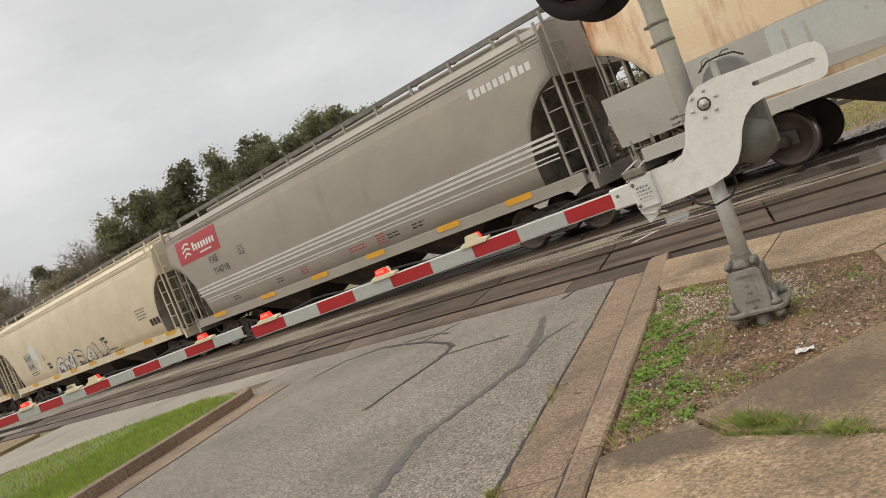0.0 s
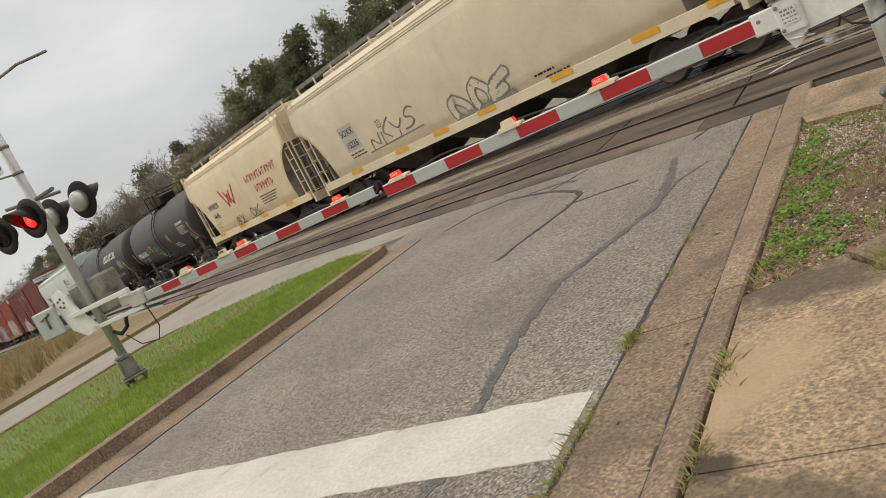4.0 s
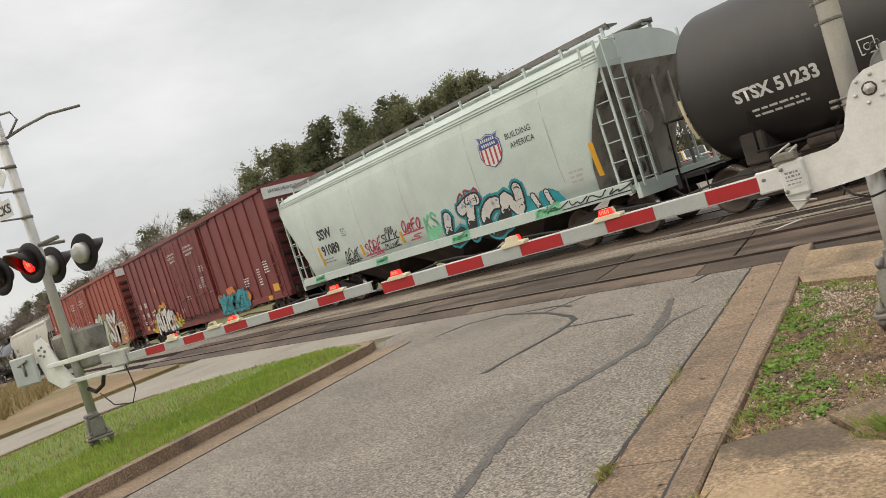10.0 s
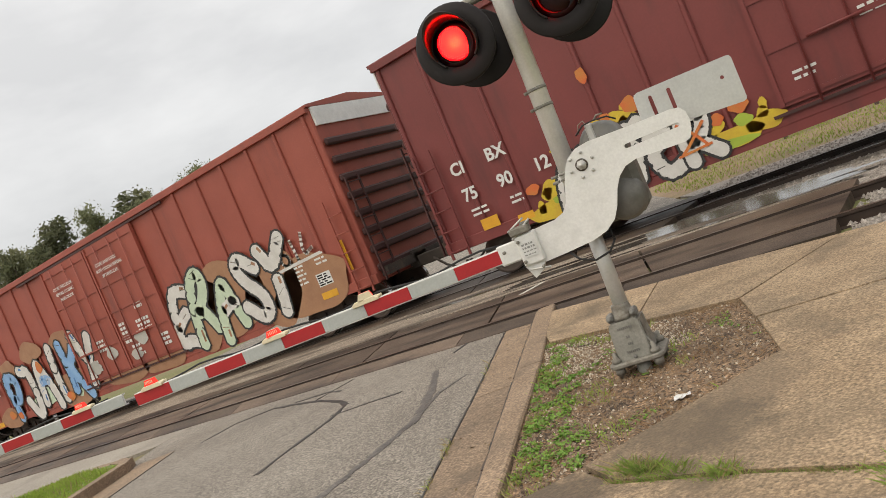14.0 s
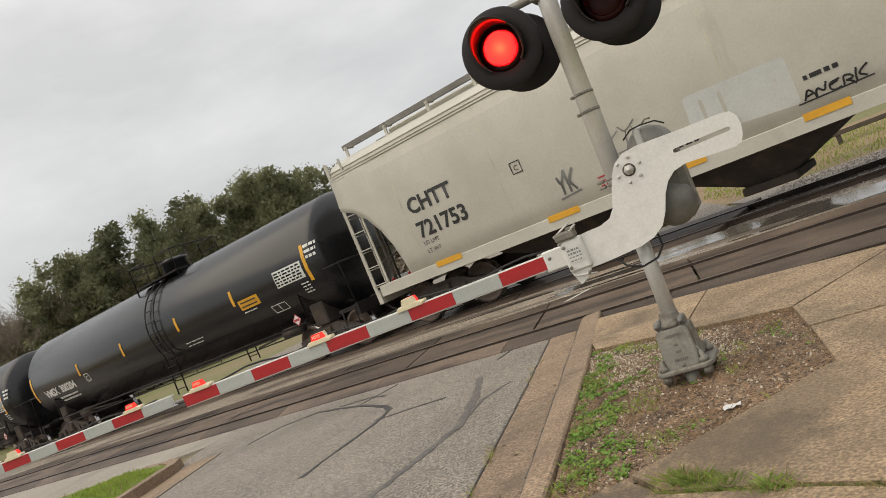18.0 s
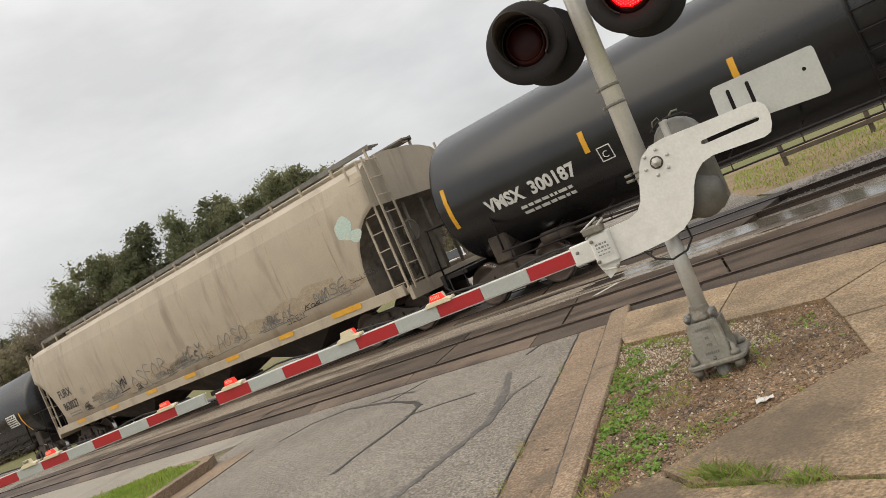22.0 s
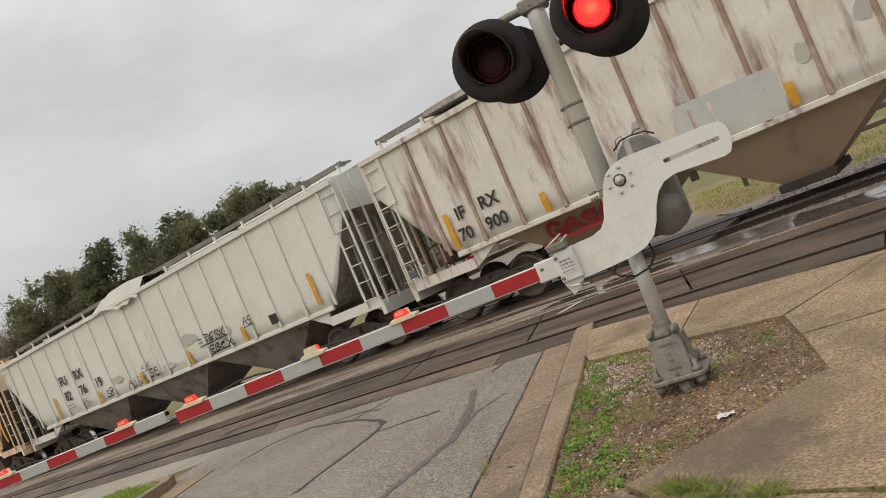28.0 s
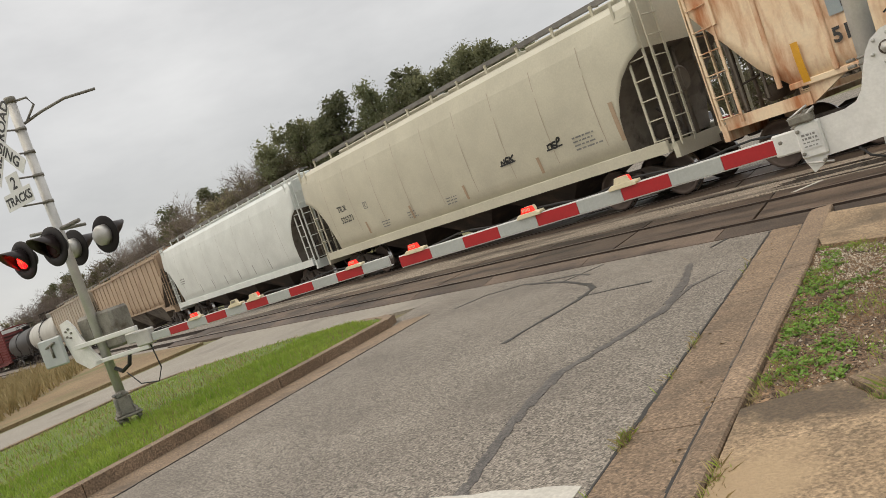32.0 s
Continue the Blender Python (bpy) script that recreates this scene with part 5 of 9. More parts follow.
part("eye_bolt", tube(bm_new(), [(0.13, -0.1, 1.85 + ZB), (0.16, -0.1, 1.875 + ZB), (0.2, -0.1, 1.87 + ZB)], 0.007, 6), "galv_old", mast)
bm = bm_new()
for z in (1.55, 1.59):
    lathe(bm, [(0.075, -0.008), (0.082, 0), (0.075, 0.008)], pose(mast_x(z), 0, z + ZB), 18)
    tube(bm, [(mast_x(z) - 0.08, -0.05, z + ZB), (mast_x(z) - 0.13, -0.03, z + ZB)], 0.012, 6)
part("u_bolt_set", bm, "galv_old", mast)
# arm adapter with breakaway clamp
bm = bm_new()
box(bm, (-0.60, -0.19, 1.20 + ZB), (0.16, 0.07, 0.23), bevel=0.012)
box(bm, (-0.74, -0.175, 1.215 + ZB), (0.20, 0.04, 0.15), bevel=0.01)
part("arm_adapter", bm, "arm_white", mast, "white arm adapter with clamp bolts")
bm = bm_new()
box(bm, (-0.62, -0.2, 1.345 + ZB), (0.15, 0.09, 0.06), bevel=0.012)
box(bm, (-0.57, -0.2, 1.38 + ZB), (0.07, 0.05, 0.03), bevel=0.01)
part("clamp", bm, "galv_old", mast)
for x0, z0, x1, z1 in ((-0.69, 1.30, -0.52, 1.40), (-0.70, 1.36, -0.56, 1.42), (-0.66, 1.06, -0.50, 1.03)):
    part("clamp_prong", tube(bm_new(), [(x0, -0.225, z0 + ZB), (x1, -0.235, z1 + ZB)], 0.008, 6), "galv", mast)
part("clamp_foot", prism(bm_new(), [(-0.68, 1.085 + ZB), (-0.53, 1.085 + ZB), (-0.56, 1.03 + ZB), (-0.64, 0.985 + ZB)], 0.03, pose(0, -0.2, 0)), "arm_white", mast)
label_plate = part("sticker", box(bm_new(), (-0.60, -0.229, 1.20 + ZB), (0.11, 0.004, 0.11)), "sign", mast, "square white sticker with worn print")
bm = bm_new()
for k in range(4):
    x = -0.645
    while x < -0.565:
        w = 0.008 + 0.012 * ((7 * k + int(x * 900)) % 3) / 2
        box(bm, (x + w / 2, -0.2315, 1.237 - 0.025 * k + ZB), (w, 0.001, 0.014 if k < 2 else 0.008))
        x += w + 0.007
part("print", bm, "g_grey", label_plate)
for x, z in ((-0.66, 1.27), (-0.66, 1.12), (-0.55, 1.05), (-0.78, 1.235)):
    part("bolt", lathe(bm_new(), [(0.013, 0), (0.013, 0.018), (0.001, 0.02)], pose(x, -0.222, z + ZB, 90), 6), "galv_old", mast)
bm = bm_new()
tube(bm, [(-0.36, -0.16, 1.07 + ZB), (-0.3, -0.2, 1.0 + ZB), (-0.2, -0.19, 0.955 + ZB), (-0.1, -0.12, 0.97 + ZB), (-0.05, -0.05, 1.03 + ZB), (-0.06, 0.0, 1.12 + ZB)], 0.008, 6)
part("cable", bm, "rubber", mast)
gate_arm(mast, -1, -0.80, 9, 0.393, 1.215 + ZB, 0, -0.19, lamps=((1.15, False), (2.02, True), (3.32, "on")))
# crossarm and lamps: a pair towards the road, a pair away from it
bm = bm_new()
tube(bm, [(-0.58, -0.02, 2.93), (0.30, 0.02, 2.93)], 0.03, 10)
box(bm, (mast_x(2.93), 0, 2.93), (0.2, 0.16, 0.1), bevel=0.015)
part("crossarm", bm, "galv_old", mast)
for x, lit in ((-0.50, True), (0.245, False)):
    lamp(mast, pose(x, -0.32, 2.645, -1, 0, 3), lit)
    lamp(mast, pose(x + 0.04, 0.06, 2.63, 3, 0, 188))
    bm = bm_new()
    tube(bm, [(x, 0.0, 2.93), (x, -0.1, 2.88), (x, -0.18, 2.7)], 0.025, 8)
    tube(bm, [(x + 0.04, 0.0, 2.93), (x + 0.04, 0.02, 2.72)], 0.025, 8)
    part("lamp_bracket", bm, "galv_old", mast)

# ---- the signal on the median ----
far_mast = thing("crossing_signal", pose(-12.57, 2.64, 0.085, 0, 0, 20.9), "galvanised mast on the median with crossbuck, lamps and gate", "railroad signal", "crossing signals")
signal_base(far_mast, -30)
ZF = -0.085
bm = bm_new()
tube(bm, [(0, 0, 0.42), (0, 0, 4.98)], 0.068, 20)
part("upper_mast", bm, "galv", far_mast)
bm = bm_new()
lathe(bm, [(0.075, -0.06), (0.08, 0), (0.075, 0.03), (0.001, 0.04)], pose(0, 0, 5.0), 18)
part("mast_cap", bm, "galv_old", far_mast)
bm = bm_new()
tube(bm, [(0.02, 0.02, 4.96), (0.12, 0.18, 4.98), (0.14, 0.24, 4.86), (0.05, 0.08, 4.62)], 0.018, 6)
tube(bm, [(0.04, 0.06, 4.62), (0.15, 0.3, 4.74), (0.32, 0.62, 4.86), (0.55, 1.02, 4.90)], 0.022, 6)
part("top_bracket", bm, "galv_old", far_mast)
fx = math.radians(-67 - 20.9)
FACE = (math.cos(fx), math.sin(fx))


def facing(off, along, z, turn=0.0):
    """A pose off metres in front of the far mast, looking towards the oncoming lane."""
    return pose(off * FACE[0], off * FACE[1], z, 0, 0, math.degrees(fx) + 90) @ pose(along, 0, 0, 0, turn, 0)


def blade(m, w, h, text, size, name):
    ob = part(name, box(bm_new(), (0, 0, 0), (w, 0.006, h), m, bevel=0.002), "sign", far_mast, "white crossing sign with black letters")
    words = text.split()
    for i, w_ in enumerate(words):
        off = (i - (len(words) - 1) / 2) * 0.72
        me = letters(w_, size, lambda a, b: m @ Vector((a + off, -0.0055, b - size * 0.36)), 0.006, "CENTER")
        me.materials.append(M["decal_black"])
        t = new("lettering", me)
        t.parent = ob


blade(facing(0.40, 0.0, 4.36, -48) @ pose(0, 0.01, 0), 1.22, 0.23, "RAIL     ROAD", 0.21, "sign_blade")
blade(facing(0.42, 0.0, 4.36, 48) @ pose(0, -0.012, 0), 1.22, 0.23, "CROSSING", 0.21, "sign_blade")
blade(facing(0.40, 0.0, 3.80), 0.30, 0.26, "2", 0.24, "track_sign")
blade(facing(0.405, 0.0, 3.57), 0.66, 0.24, "TRACKS", 0.17, "track_sign")
for z in (4.55, 4.2, 3.85, 3.45):
    bm = bm_new()
    lathe(bm, [(0.069, -0.02), (0.08, -0.02), (0.08, 0.02), (0.069, 0.02)], pose(0, 0, z), 16)
    tube(bm, [(0, 0, z), (0.40 * FACE[0], 0.40 * FACE[1], z)], 0.014, 6)
    part("band_clamp", bm, "galv_old", far_mast)
side = (-FACE[1], FACE[0])
bm = bm_new()
tube(bm, [(-0.5 * side[0], -0.5 * side[1], 3.02), (0.5 * side[0], 0.5 * side[1], 3.02)], 0.03, 8)
tube(bm, [(-0.45 * FACE[0], -0.45 * FACE[1], 3.02), (0.45 * FACE[0], 0.45 * FACE[1], 3.02)], 0.025, 8)
part("crossarm", bm, "galv_old", far_mast)
for k, lit in ((-0.38, True), (0.38, False)):
    lamp(far_mast, facing(0.42, k, 2.75), lit)
    lamp(far_mast, pose(-0.42 * FACE[0] + k * side[0], -0.42 * FACE[1] + k * side[1], 2.75, 0, 0, math.degrees(fx) - 90), None, True)
# mechanism, counterweight and arm
bm = bm_new()
box(bm, (0.16, 0.2, 1.42), (0.44, 0.34, 0.58), bevel=0.04)
box(bm, (-0.22, 0.12, 1.52), (0.34, 0.30, 0.40), bevel=0.05)
part("gate_mechanism", bm, "galv_old", far_mast, "grey cast gate motor housing")
bm = bm_new()
prism(bm, [(-0.62, 1.72), (-0.42, 1.75), (-0.30, 1.62), (-0.22, 1.42), (-0.05, 1.18), (0.1, 1.0), (-0.28, 0.96), (-0.55, 1.12), (-0.64, 1.4)], 0.03, pose(0, -0.14, 0))
pl = part("gate_plate", bm, "alu", far_mast, "pale aluminium gate bracket plate")
for k in range(5):
    part("bolt", lathe(bm_new(), [(0.02, 0), (0.02, 0.018), (0.001, 0.02)], pose(-0.47 + 0.07 * math.cos(k * 1.257), -0.14, 1.55 + 0.07 * math.sin(k * 1.257), 90), 6), "galv_old", pl)
bm = bm_new()
box(bm, (-0.92, -0.2, 1.36), (0.62, 0.05, 0.44), bevel=0.02)
part("counterweight", bm, "box_grey", far_mast, "square grey counterweight plate")
bm = bm_new()
tube(bm, [(-1.0, -0.24, 1.45), (-0.75, -0.24, 1.5)], 0.018, 6)
tube(bm, [(-0.88, -0.24, 1.47), (-0.88, -0.24, 1.28)], 0.018, 6)
part("handle", bm, "galv_old", far_mast)
bm = bm_new()
box(bm, (0.42, -0.20, 1.32), (1.5, 0.06, 0.07), bevel=0.008)
box(bm, (0.55, -0.1, 1.02), (1.3, 0.08, 0.06), bevel=0.008)
part("arm_support", bm, "arm_white", far_mast)
bm = bm_new()
box(bm, (1.15, -0.1, 1.16), (0.34, 0.12, 0.22), bevel=0.02)
box(bm, (0.85, -0.05, 1.2), (0.3, 0.1, 0.16), bevel=0.02)
part("arm_adapter", bm, "galv", far_mast)
bm = bm_new()
tube(bm, [(0.5, 0.05, 1.05), (0.45, 0.0, 0.85), (0.25, 0.0, 0.78), (0.1, 0.0, 0.85)], 0.03, 8)
tube(bm, [(1.2, -0.1, 1.05), (1.25, -0.1, 0.7), (1.1, -0.1, 0.52), (0.7, -0.1, 0.55), (0.4, -0.05, 0.75)], 0.009, 6)
part("cable", bm, "rubber", far_mast)
gate_arm(far_mast, 1, 1.33, 11, 0.385, 1.13, 1, -0.12, lamps=((0.95, True), (1.75, None), (2.1, False), (3.75, "on")))

# ---- the signal on the far side, seen between the passing cars ----
back_mast = thing("crossing_signal", pose(-17.7, 19.0, 0.04, 0, 0, 20.9), "galvanised mast behind the tracks with crossbuck and lamps", "railroad signal", "crossing signals")
signal_base(back_mast, 10)
part("upper_mast", tube(bm_new(), [(0, 0, 0.42), (0, 0, 4.35)], 0.068, 16), "galv", back_mast)
for turn in (-45, 45):
    m = pose(0, -0.1 + 0.002 * turn / 45, 3.82, 0, turn, 0)
    ob = part("sign_blade", box(bm_new(), (0, 0, 0), (1.22, 0.006, 0.23), m, bevel=0.002), "sign", back_mast, "white crossing sign with black letters")
    words = ("RAIL", "ROAD") if turn < 0 else ("CROSSING",)
    for i, w in enumerate(words):
        off = 0.0 if len(words) == 1 else (-0.37, 0.37)[i]
        me = letters(w, 0.2, lambda a, b: m @ Vector((a + off, -0.007, b - 0.07)), 0.006, "CENTER")
        me.materials.append(M["decal_black"])
        tx = new("lettering", me)
        tx.parent = ob
part("crossarm", tube(bm_new(), [(-0.5, 0, 3.02), (0.5, 0, 3.02)], 0.03, 8), "galv_old", back_mast)
for k in (-0.38, 0.38):
    lamp(back_mast, pose(k, -0.32, 2.75))
    lamp(back_mast, pose(k, 0.32, 2.75, 0, 0, 180))
    part("lamp_bracket", tube(bm_new(), [(k, -0.3, 2.8), (k, 0, 3.0), (k, 0.3, 2.8)], 0.025, 6), "galv_old", back_mast)
part("gate_mechanism", box(bm_new(), (0.1, 0.15, 1.42), (0.44, 0.34, 0.58), bevel=0.04), "galv_old", back_mast)
gate_arm(back_mast, 1, 0.5, 12, 0.385, 1.2, 0, -0.12)


# ---- cars that wait behind the tracks ----
def motor_car(m, colour, label):
    root = thing("parked_car", m, label, "car", "cars waiting behind the tracks")
    bm = bm_new()
    prism(bm, [(-2.2, 0.35), (2.2, 0.35), (2.25, 0.62), (2.15, 0.88), (1.15, 0.98), (-1.95, 1.0), (-2.2, 0.9)], 1.76, pose(0, -0.88, 0))
    bmesh.ops.bevel(bm, geom=list(bm.edges), offset=0.06, segments=2, affect="EDGES")
    part("body", bm, colour, root)
    bm = bm_new()
    prism(bm, [(-1.85, 0.95), (1.15, 0.95), (0.45, 1.5), (-1.45, 1.52)], 1.5, pose(0, -0.75, 0))
    bmesh.ops.bevel(bm, geom=list(bm.edges), offset=0.05, segments=2, affect="EDGES")
    part("cabin", bm, colour, root)
    for s in (-1, 1):
        for x0, x1 in ((-1.5, -0.5), (-0.42, 0.6)):
            part("window", prism(bm_new(), [(x0, 1.02), (x1 + 0.12, 1.02), (x1 - 0.18, 1.42), (x0 + 0.1, 1.42)], 0.012, pose(0, s * 0.752 - 0.006, 0)), "car_glass", root)
        part("headlight", box(bm_new(), (2.19, s * 0.62, 0.70), (0.1, 0.36, 0.14), bevel=0.03), "lens_clear", root)
        for x in (-1.35, 1.4):
            w = part("wheel", lathe(bm_new(), [(0.2, -0.02), (0.31, -0.01), (0.33, 0.04), (0.33, 0.17), (0.31, 0.2), (0.001, 0.2)], pose(x, s * 0.68, 0.33, -90 * s), 18), "rubber", root)
            part("rim", lathe(bm_new(), [(0.2, 0.0), (0.19, 0.02), (0.001, 0.03)], pose(x, s * 0.865, 0.33, -90 * s), 14), "galv", w)
    part("windscreen", prism(bm_new(), [(1.13, 1.0), (1.15, 1.0), (0.5, 1.5), (0.48, 1.5)], 1.3, pose(0.04, -0.65, 0)), "car_glass", root)
    part("bumper", box(bm_new(), (2.24, 0, 0.48), (0.1, 1.6, 0.16), bevel=0.03), "galv_old", root)
    return root


for az, dist, turn, colour, label in ((-38.9, 53, -52, "sign", "white car waiting on the road behind the tracks"), (-35.7, 49, -52, "g_yellow", "yellow car waiting on the road behind the tracks"), (-34.1, 58, -50, "sign", "white car parked behind the yellow one"), (-8.8, 52, -75, "sign", "white car parked beyond the fence")):
    motor_car(pose(dist * math.sin(radians(az)), dist * math.cos(radians(az)), 0.05 if az < -20 else -0.06, 0, 0, turn), colour, label)

# litter in the bed and on the grass
bm = bm_new()
rr = random.Random(3)
g = [[bm.verts.new((0.026 * i - 0.05, 0.022 * j - 0.03, 0.008 + 0.02 * rr.random())) for j in range(4)] for i in range(5)]
for i in range(4):
    for j in range(3):
        bm.faces.new((g[i][j], g[i + 1][j], g[i + 1][j + 1], g[i][j + 1]))
tagged(new("paper_scrap", mesh_of("paper_scrap", bm, "sign")), "crumpled white paper scrap on the soil", "litter").matrix_basis = pose(-1.89, 4.45, WALK_Z - 0.035, 0, 0, 20)

# ---- trees and the wood behind the tracks ----
def leaf_cloud(vs, fs, r, c, rad, n, size, flat=0.7):
    for _ in range(n):
        d = Vector((r.gauss(0, 1), r.gauss(0, 1), r.gauss(0, 1) * flat)).normalized() * rad * r.random() ** 0.45
        p = Vector(c) + d
        a = Vector((r.gauss(0, 1), r.gauss(0, 1), r.gauss(0, 1))).normalized() * size * r.uniform(0.6, 1.3)
        b = a.cross(Vector((r.gauss(0, 1), r.gauss(0, 1), r.gauss(0, 1)))).normalized() * size * r.uniform(0.3, 0.7)
        o = len(vs)
        vs += [p - a, p + b, p + a, p - b]
        fs.append((o, o + 1, o + 2, o + 3))


def core(vs, fs, r, c, rad, size):
    """Broad inner foliage that closes the middle of a cloud of leaves."""
    leaf_cloud(vs, fs, r, c, rad * 0.7, 30, size, 0.7)


def limb(bm, p, d, length, rad, r, depth, tips, spread=0.55, up=0.12, n=4):
    """A branch that forks again and again."""
    q, e = Vector(p), Vector(d).normalized()
    pts = [q.copy()]
    for k in range(3):
        e = (e + Vector((r.gauss(0, 0.13), r.gauss(0, 0.13), r.gauss(0, 0.1) + up * 0.4))).normalized()
        q = q + e * length / 3
        pts.append(q.copy())
    tube(bm, pts, rad, n, False, rad * 0.62)
    tips.append((q.copy(), e.copy(), depth))
    if depth == 0:
        return
    for k in range(r.choice((2, 3, 3)) if depth > 1 else 3):
        s = Vector((r.gauss(0, spread), r.gauss(0, spread), r.gauss(up, spread * 0.6)))
        limb(bm, pts[r.choice((2, 3, 3))], e + s, length * r.uniform(0.6, 0.82), rad * 0.58, r, depth - 1, tips, spread, up, 3)


def cloud_mesh(name, vs, fs, material):
    me = bpy.data.meshes.new(name)
    me.from_pydata([tuple(v) for v in vs], [], fs)
    me.materials.append(M[material])
    return me


def pine_tree(h, seed, label):
    r = random.Random(seed)
    root = thing("pine_tree", pose(0, 0, 0), label, "tree", "trees of the wood")
    bm = bm_new()
    tube(bm, [(0, 0, -0.3), (r.uniform(-0.1, 0.1), 0, h * 0.4), (r.uniform(-0.3, 0.3), r.uniform(-0.2, 0.2), h * 0.96)], 0.26, 8, True, 0.05)
    for k in range(18):
        z = h * (0.28 + 0.66 * k / 18)
        t = k * 2.4 + r.uniform(-0.4, 0.4)
        l = (1 - k / 20) * h * 0.22 + 0.5
        tube(bm, [(0, 0, z), (l * math.cos(t), l * math.sin(t), z + l * 0.28)], 0.06, 4, False, 0.02)
    part("trunk", bm, "bark", root)
    vs, fs = [], []
    for k in range(64):
        f = (k + r.random()) / 64
        z = h * (0.16 + 0.84 * f)
        wide = h * 0.23 * (1 - 0.72 * f ** 1.6) * r.uniform(0.4, 1.1)
        t = r.uniform(0, 6.283)
        c, rad = (wide * math.cos(t), wide * math.sin(t), z), h * r.uniform(0.055, 0.10)
        leaf_cloud(vs, fs, r, c, rad, 96, 0.095, 0.6)
        core(vs, fs, r, c, rad, 0.25)
    ob = new("crown", cloud_mesh("crown", vs, fs, "pine"))
    ob.parent = root
    return root


def leafy_tree(h, seed, label, material="oak"):
    r = random.Random(seed)
    root = thing("oak_tree", pose(0, 0, 0), label, "tree", "trees of the wood")
    bm, tips = bm_new(), []
    tube(bm, [(0, 0, -0.3), (0.1, 0, h * 0.3)], 0.28, 8, True, 0.2)
    for k in range(5):
        t = k * 1.26 + r.uniform(-0.3, 0.3)
        limb(bm, (0.08, 0, h * r.uniform(0.2, 0.32)), (math.cos(t), math.sin(t), r.uniform(0.7, 1.6)), h * 0.26, 0.12, r, 2, tips)
    part("trunk", bm, "bark", root)
    vs, fs = [], []
    for p, d, k in tips:
        if k < 2:
            rad = h * r.uniform(0.05, 0.1)
            leaf_cloud(vs, fs, r, p + d * 0.2, rad, 70, 0.095)
            core(vs, fs, r, p, rad, 0.24)
    for _ in range(14):
        leaf_cloud(vs, fs, r, (r.gauss(0, h * 0.16), r.gauss(0, h * 0.16), h * r.uniform(0.08, 0.5)), h * 0.1, 70, 0.12)
    ob = new("crown", cloud_mesh("crown", vs, fs, material))
    ob.parent = root
    return root


def bare_tree(h, seed, label):
    r = random.Random(seed)
    root = thing("bare_tree", pose(0, 0, 0), label, "tree", "trees of the wood")
    bm, tips = bm_new(), []
    tube(bm, [(0, 0, -0.3), (0.1, 0.05, h * 0.22)], 0.24, 8, True, 0.18)
    for k in range(5):
        t = k * 1.26 + r.uniform(-0.4, 0.4)
        limb(bm, (0.08, 0.04, h * r.uniform(0.14, 0.24)), (math.cos(t), math.sin(t), r.uniform(0.8, 2.0)), h * 0.24, 0.10, r, 4, tips, 0.5, 0.16)
    part("trunk", bm, "twig", root)
    vs, fs = [], []
    for p, d, k in tips:
        if k <= 1:
            for _ in range(7):
                e = (d + Vector((r.gauss(0, 0.6), r.gauss(0, 0.6), r.gauss(0.1, 0.5)))).normalized() * h * r.uniform(0.03, 0.08)
                w = e.cross(Vector((r.gauss(0, 1), r.gauss(0, 1), 0.3))).normalized() * 0.014
                o = len(vs)
                vs += [p - w, p + w, p + e + w * 0.3, p + e - w * 0.3]
                fs.append((o, o + 1, o + 2, o + 3))
    ob = new("twig_crown", cloud_mesh("twig_crown", vs, fs, "twig"))
    ob.parent = root
    return root


def shrub(h, seed, label, material):
    r = random.Random(seed)
    root = thing("shrub", pose(0, 0, 0), label, "shrub", "undergrowth")
    bm = bm_new()
    for k in range(6):
        t = k * 1.05
        tube(bm, [(0, 0, -0.1), (math.cos(t) * h * 0.25, math.sin(t) * h * 0.25, h * 0.6)], 0.03, 4, False, 0.012)
    part("stem", bm, "twig", root)
    vs, fs = [], []
    for _ in range(20):
        leaf_cloud(vs, fs, r, (r.gauss(0, h * 0.42), r.gauss(0, h * 0.42), h * r.uniform(0.12, 0.8)), h * 0.3, 60, 0.11 + 0.015 * h)
    ob = new("foliage", cloud_mesh("foliage", vs, fs, material))
    ob.parent = root
    return root


KINDS = {
    "p": [pine_tree(12.0 + k, 10 + k, "dark green pine at the edge of the wood") for k in range(3)],
    "o": [leafy_tree(11.0 + k, 30 + k, "dark evergreen tree in the wood") for k in range(2)],
    "b": [bare_tree(11.0 + k, 50 + k, "leafless grey-brown tree with fine twigs") for k in range(3)],
    "s": [shrub(3.0, 70, "dark green undergrowth at the wood's edge", "oak"), shrub(2.4, 72, "brown leafless undergrowth at the wood's edge", "twig")],
}
BASE = {"p": 13.0, "o": 11.5, "b": 12.0, "s": 2.7}
first = {}


def plant(kind, az, dist, h, turn):
    """A tree of the given height, by its bearing from the corner (degrees left of the track's right angle) and its distance."""
    i = rng.randrange(len(KINDS[kind]))
    src = KINDS[kind][i]
    base = (12.0 + i) if kind == "p" else (11.0 + i) if kind in "ob" else (3.0, 2.4)[i]
    k = h / base
    m = pose(dist * math.sin(radians(az)), dist * math.cos(radians(az)), -0.05, 0, 0, turn) @ Matrix.Diagonal((k * rng.uniform(0.9, 1.15), k * rng.uniform(0.9, 1.15), k, 1))
    if src.name not in first:
        first[src.name] = True
        src.matrix_basis = m
    else:
        copy_thing(src, m @ Matrix.Diagonal((*src.scale, 1)).inverted())


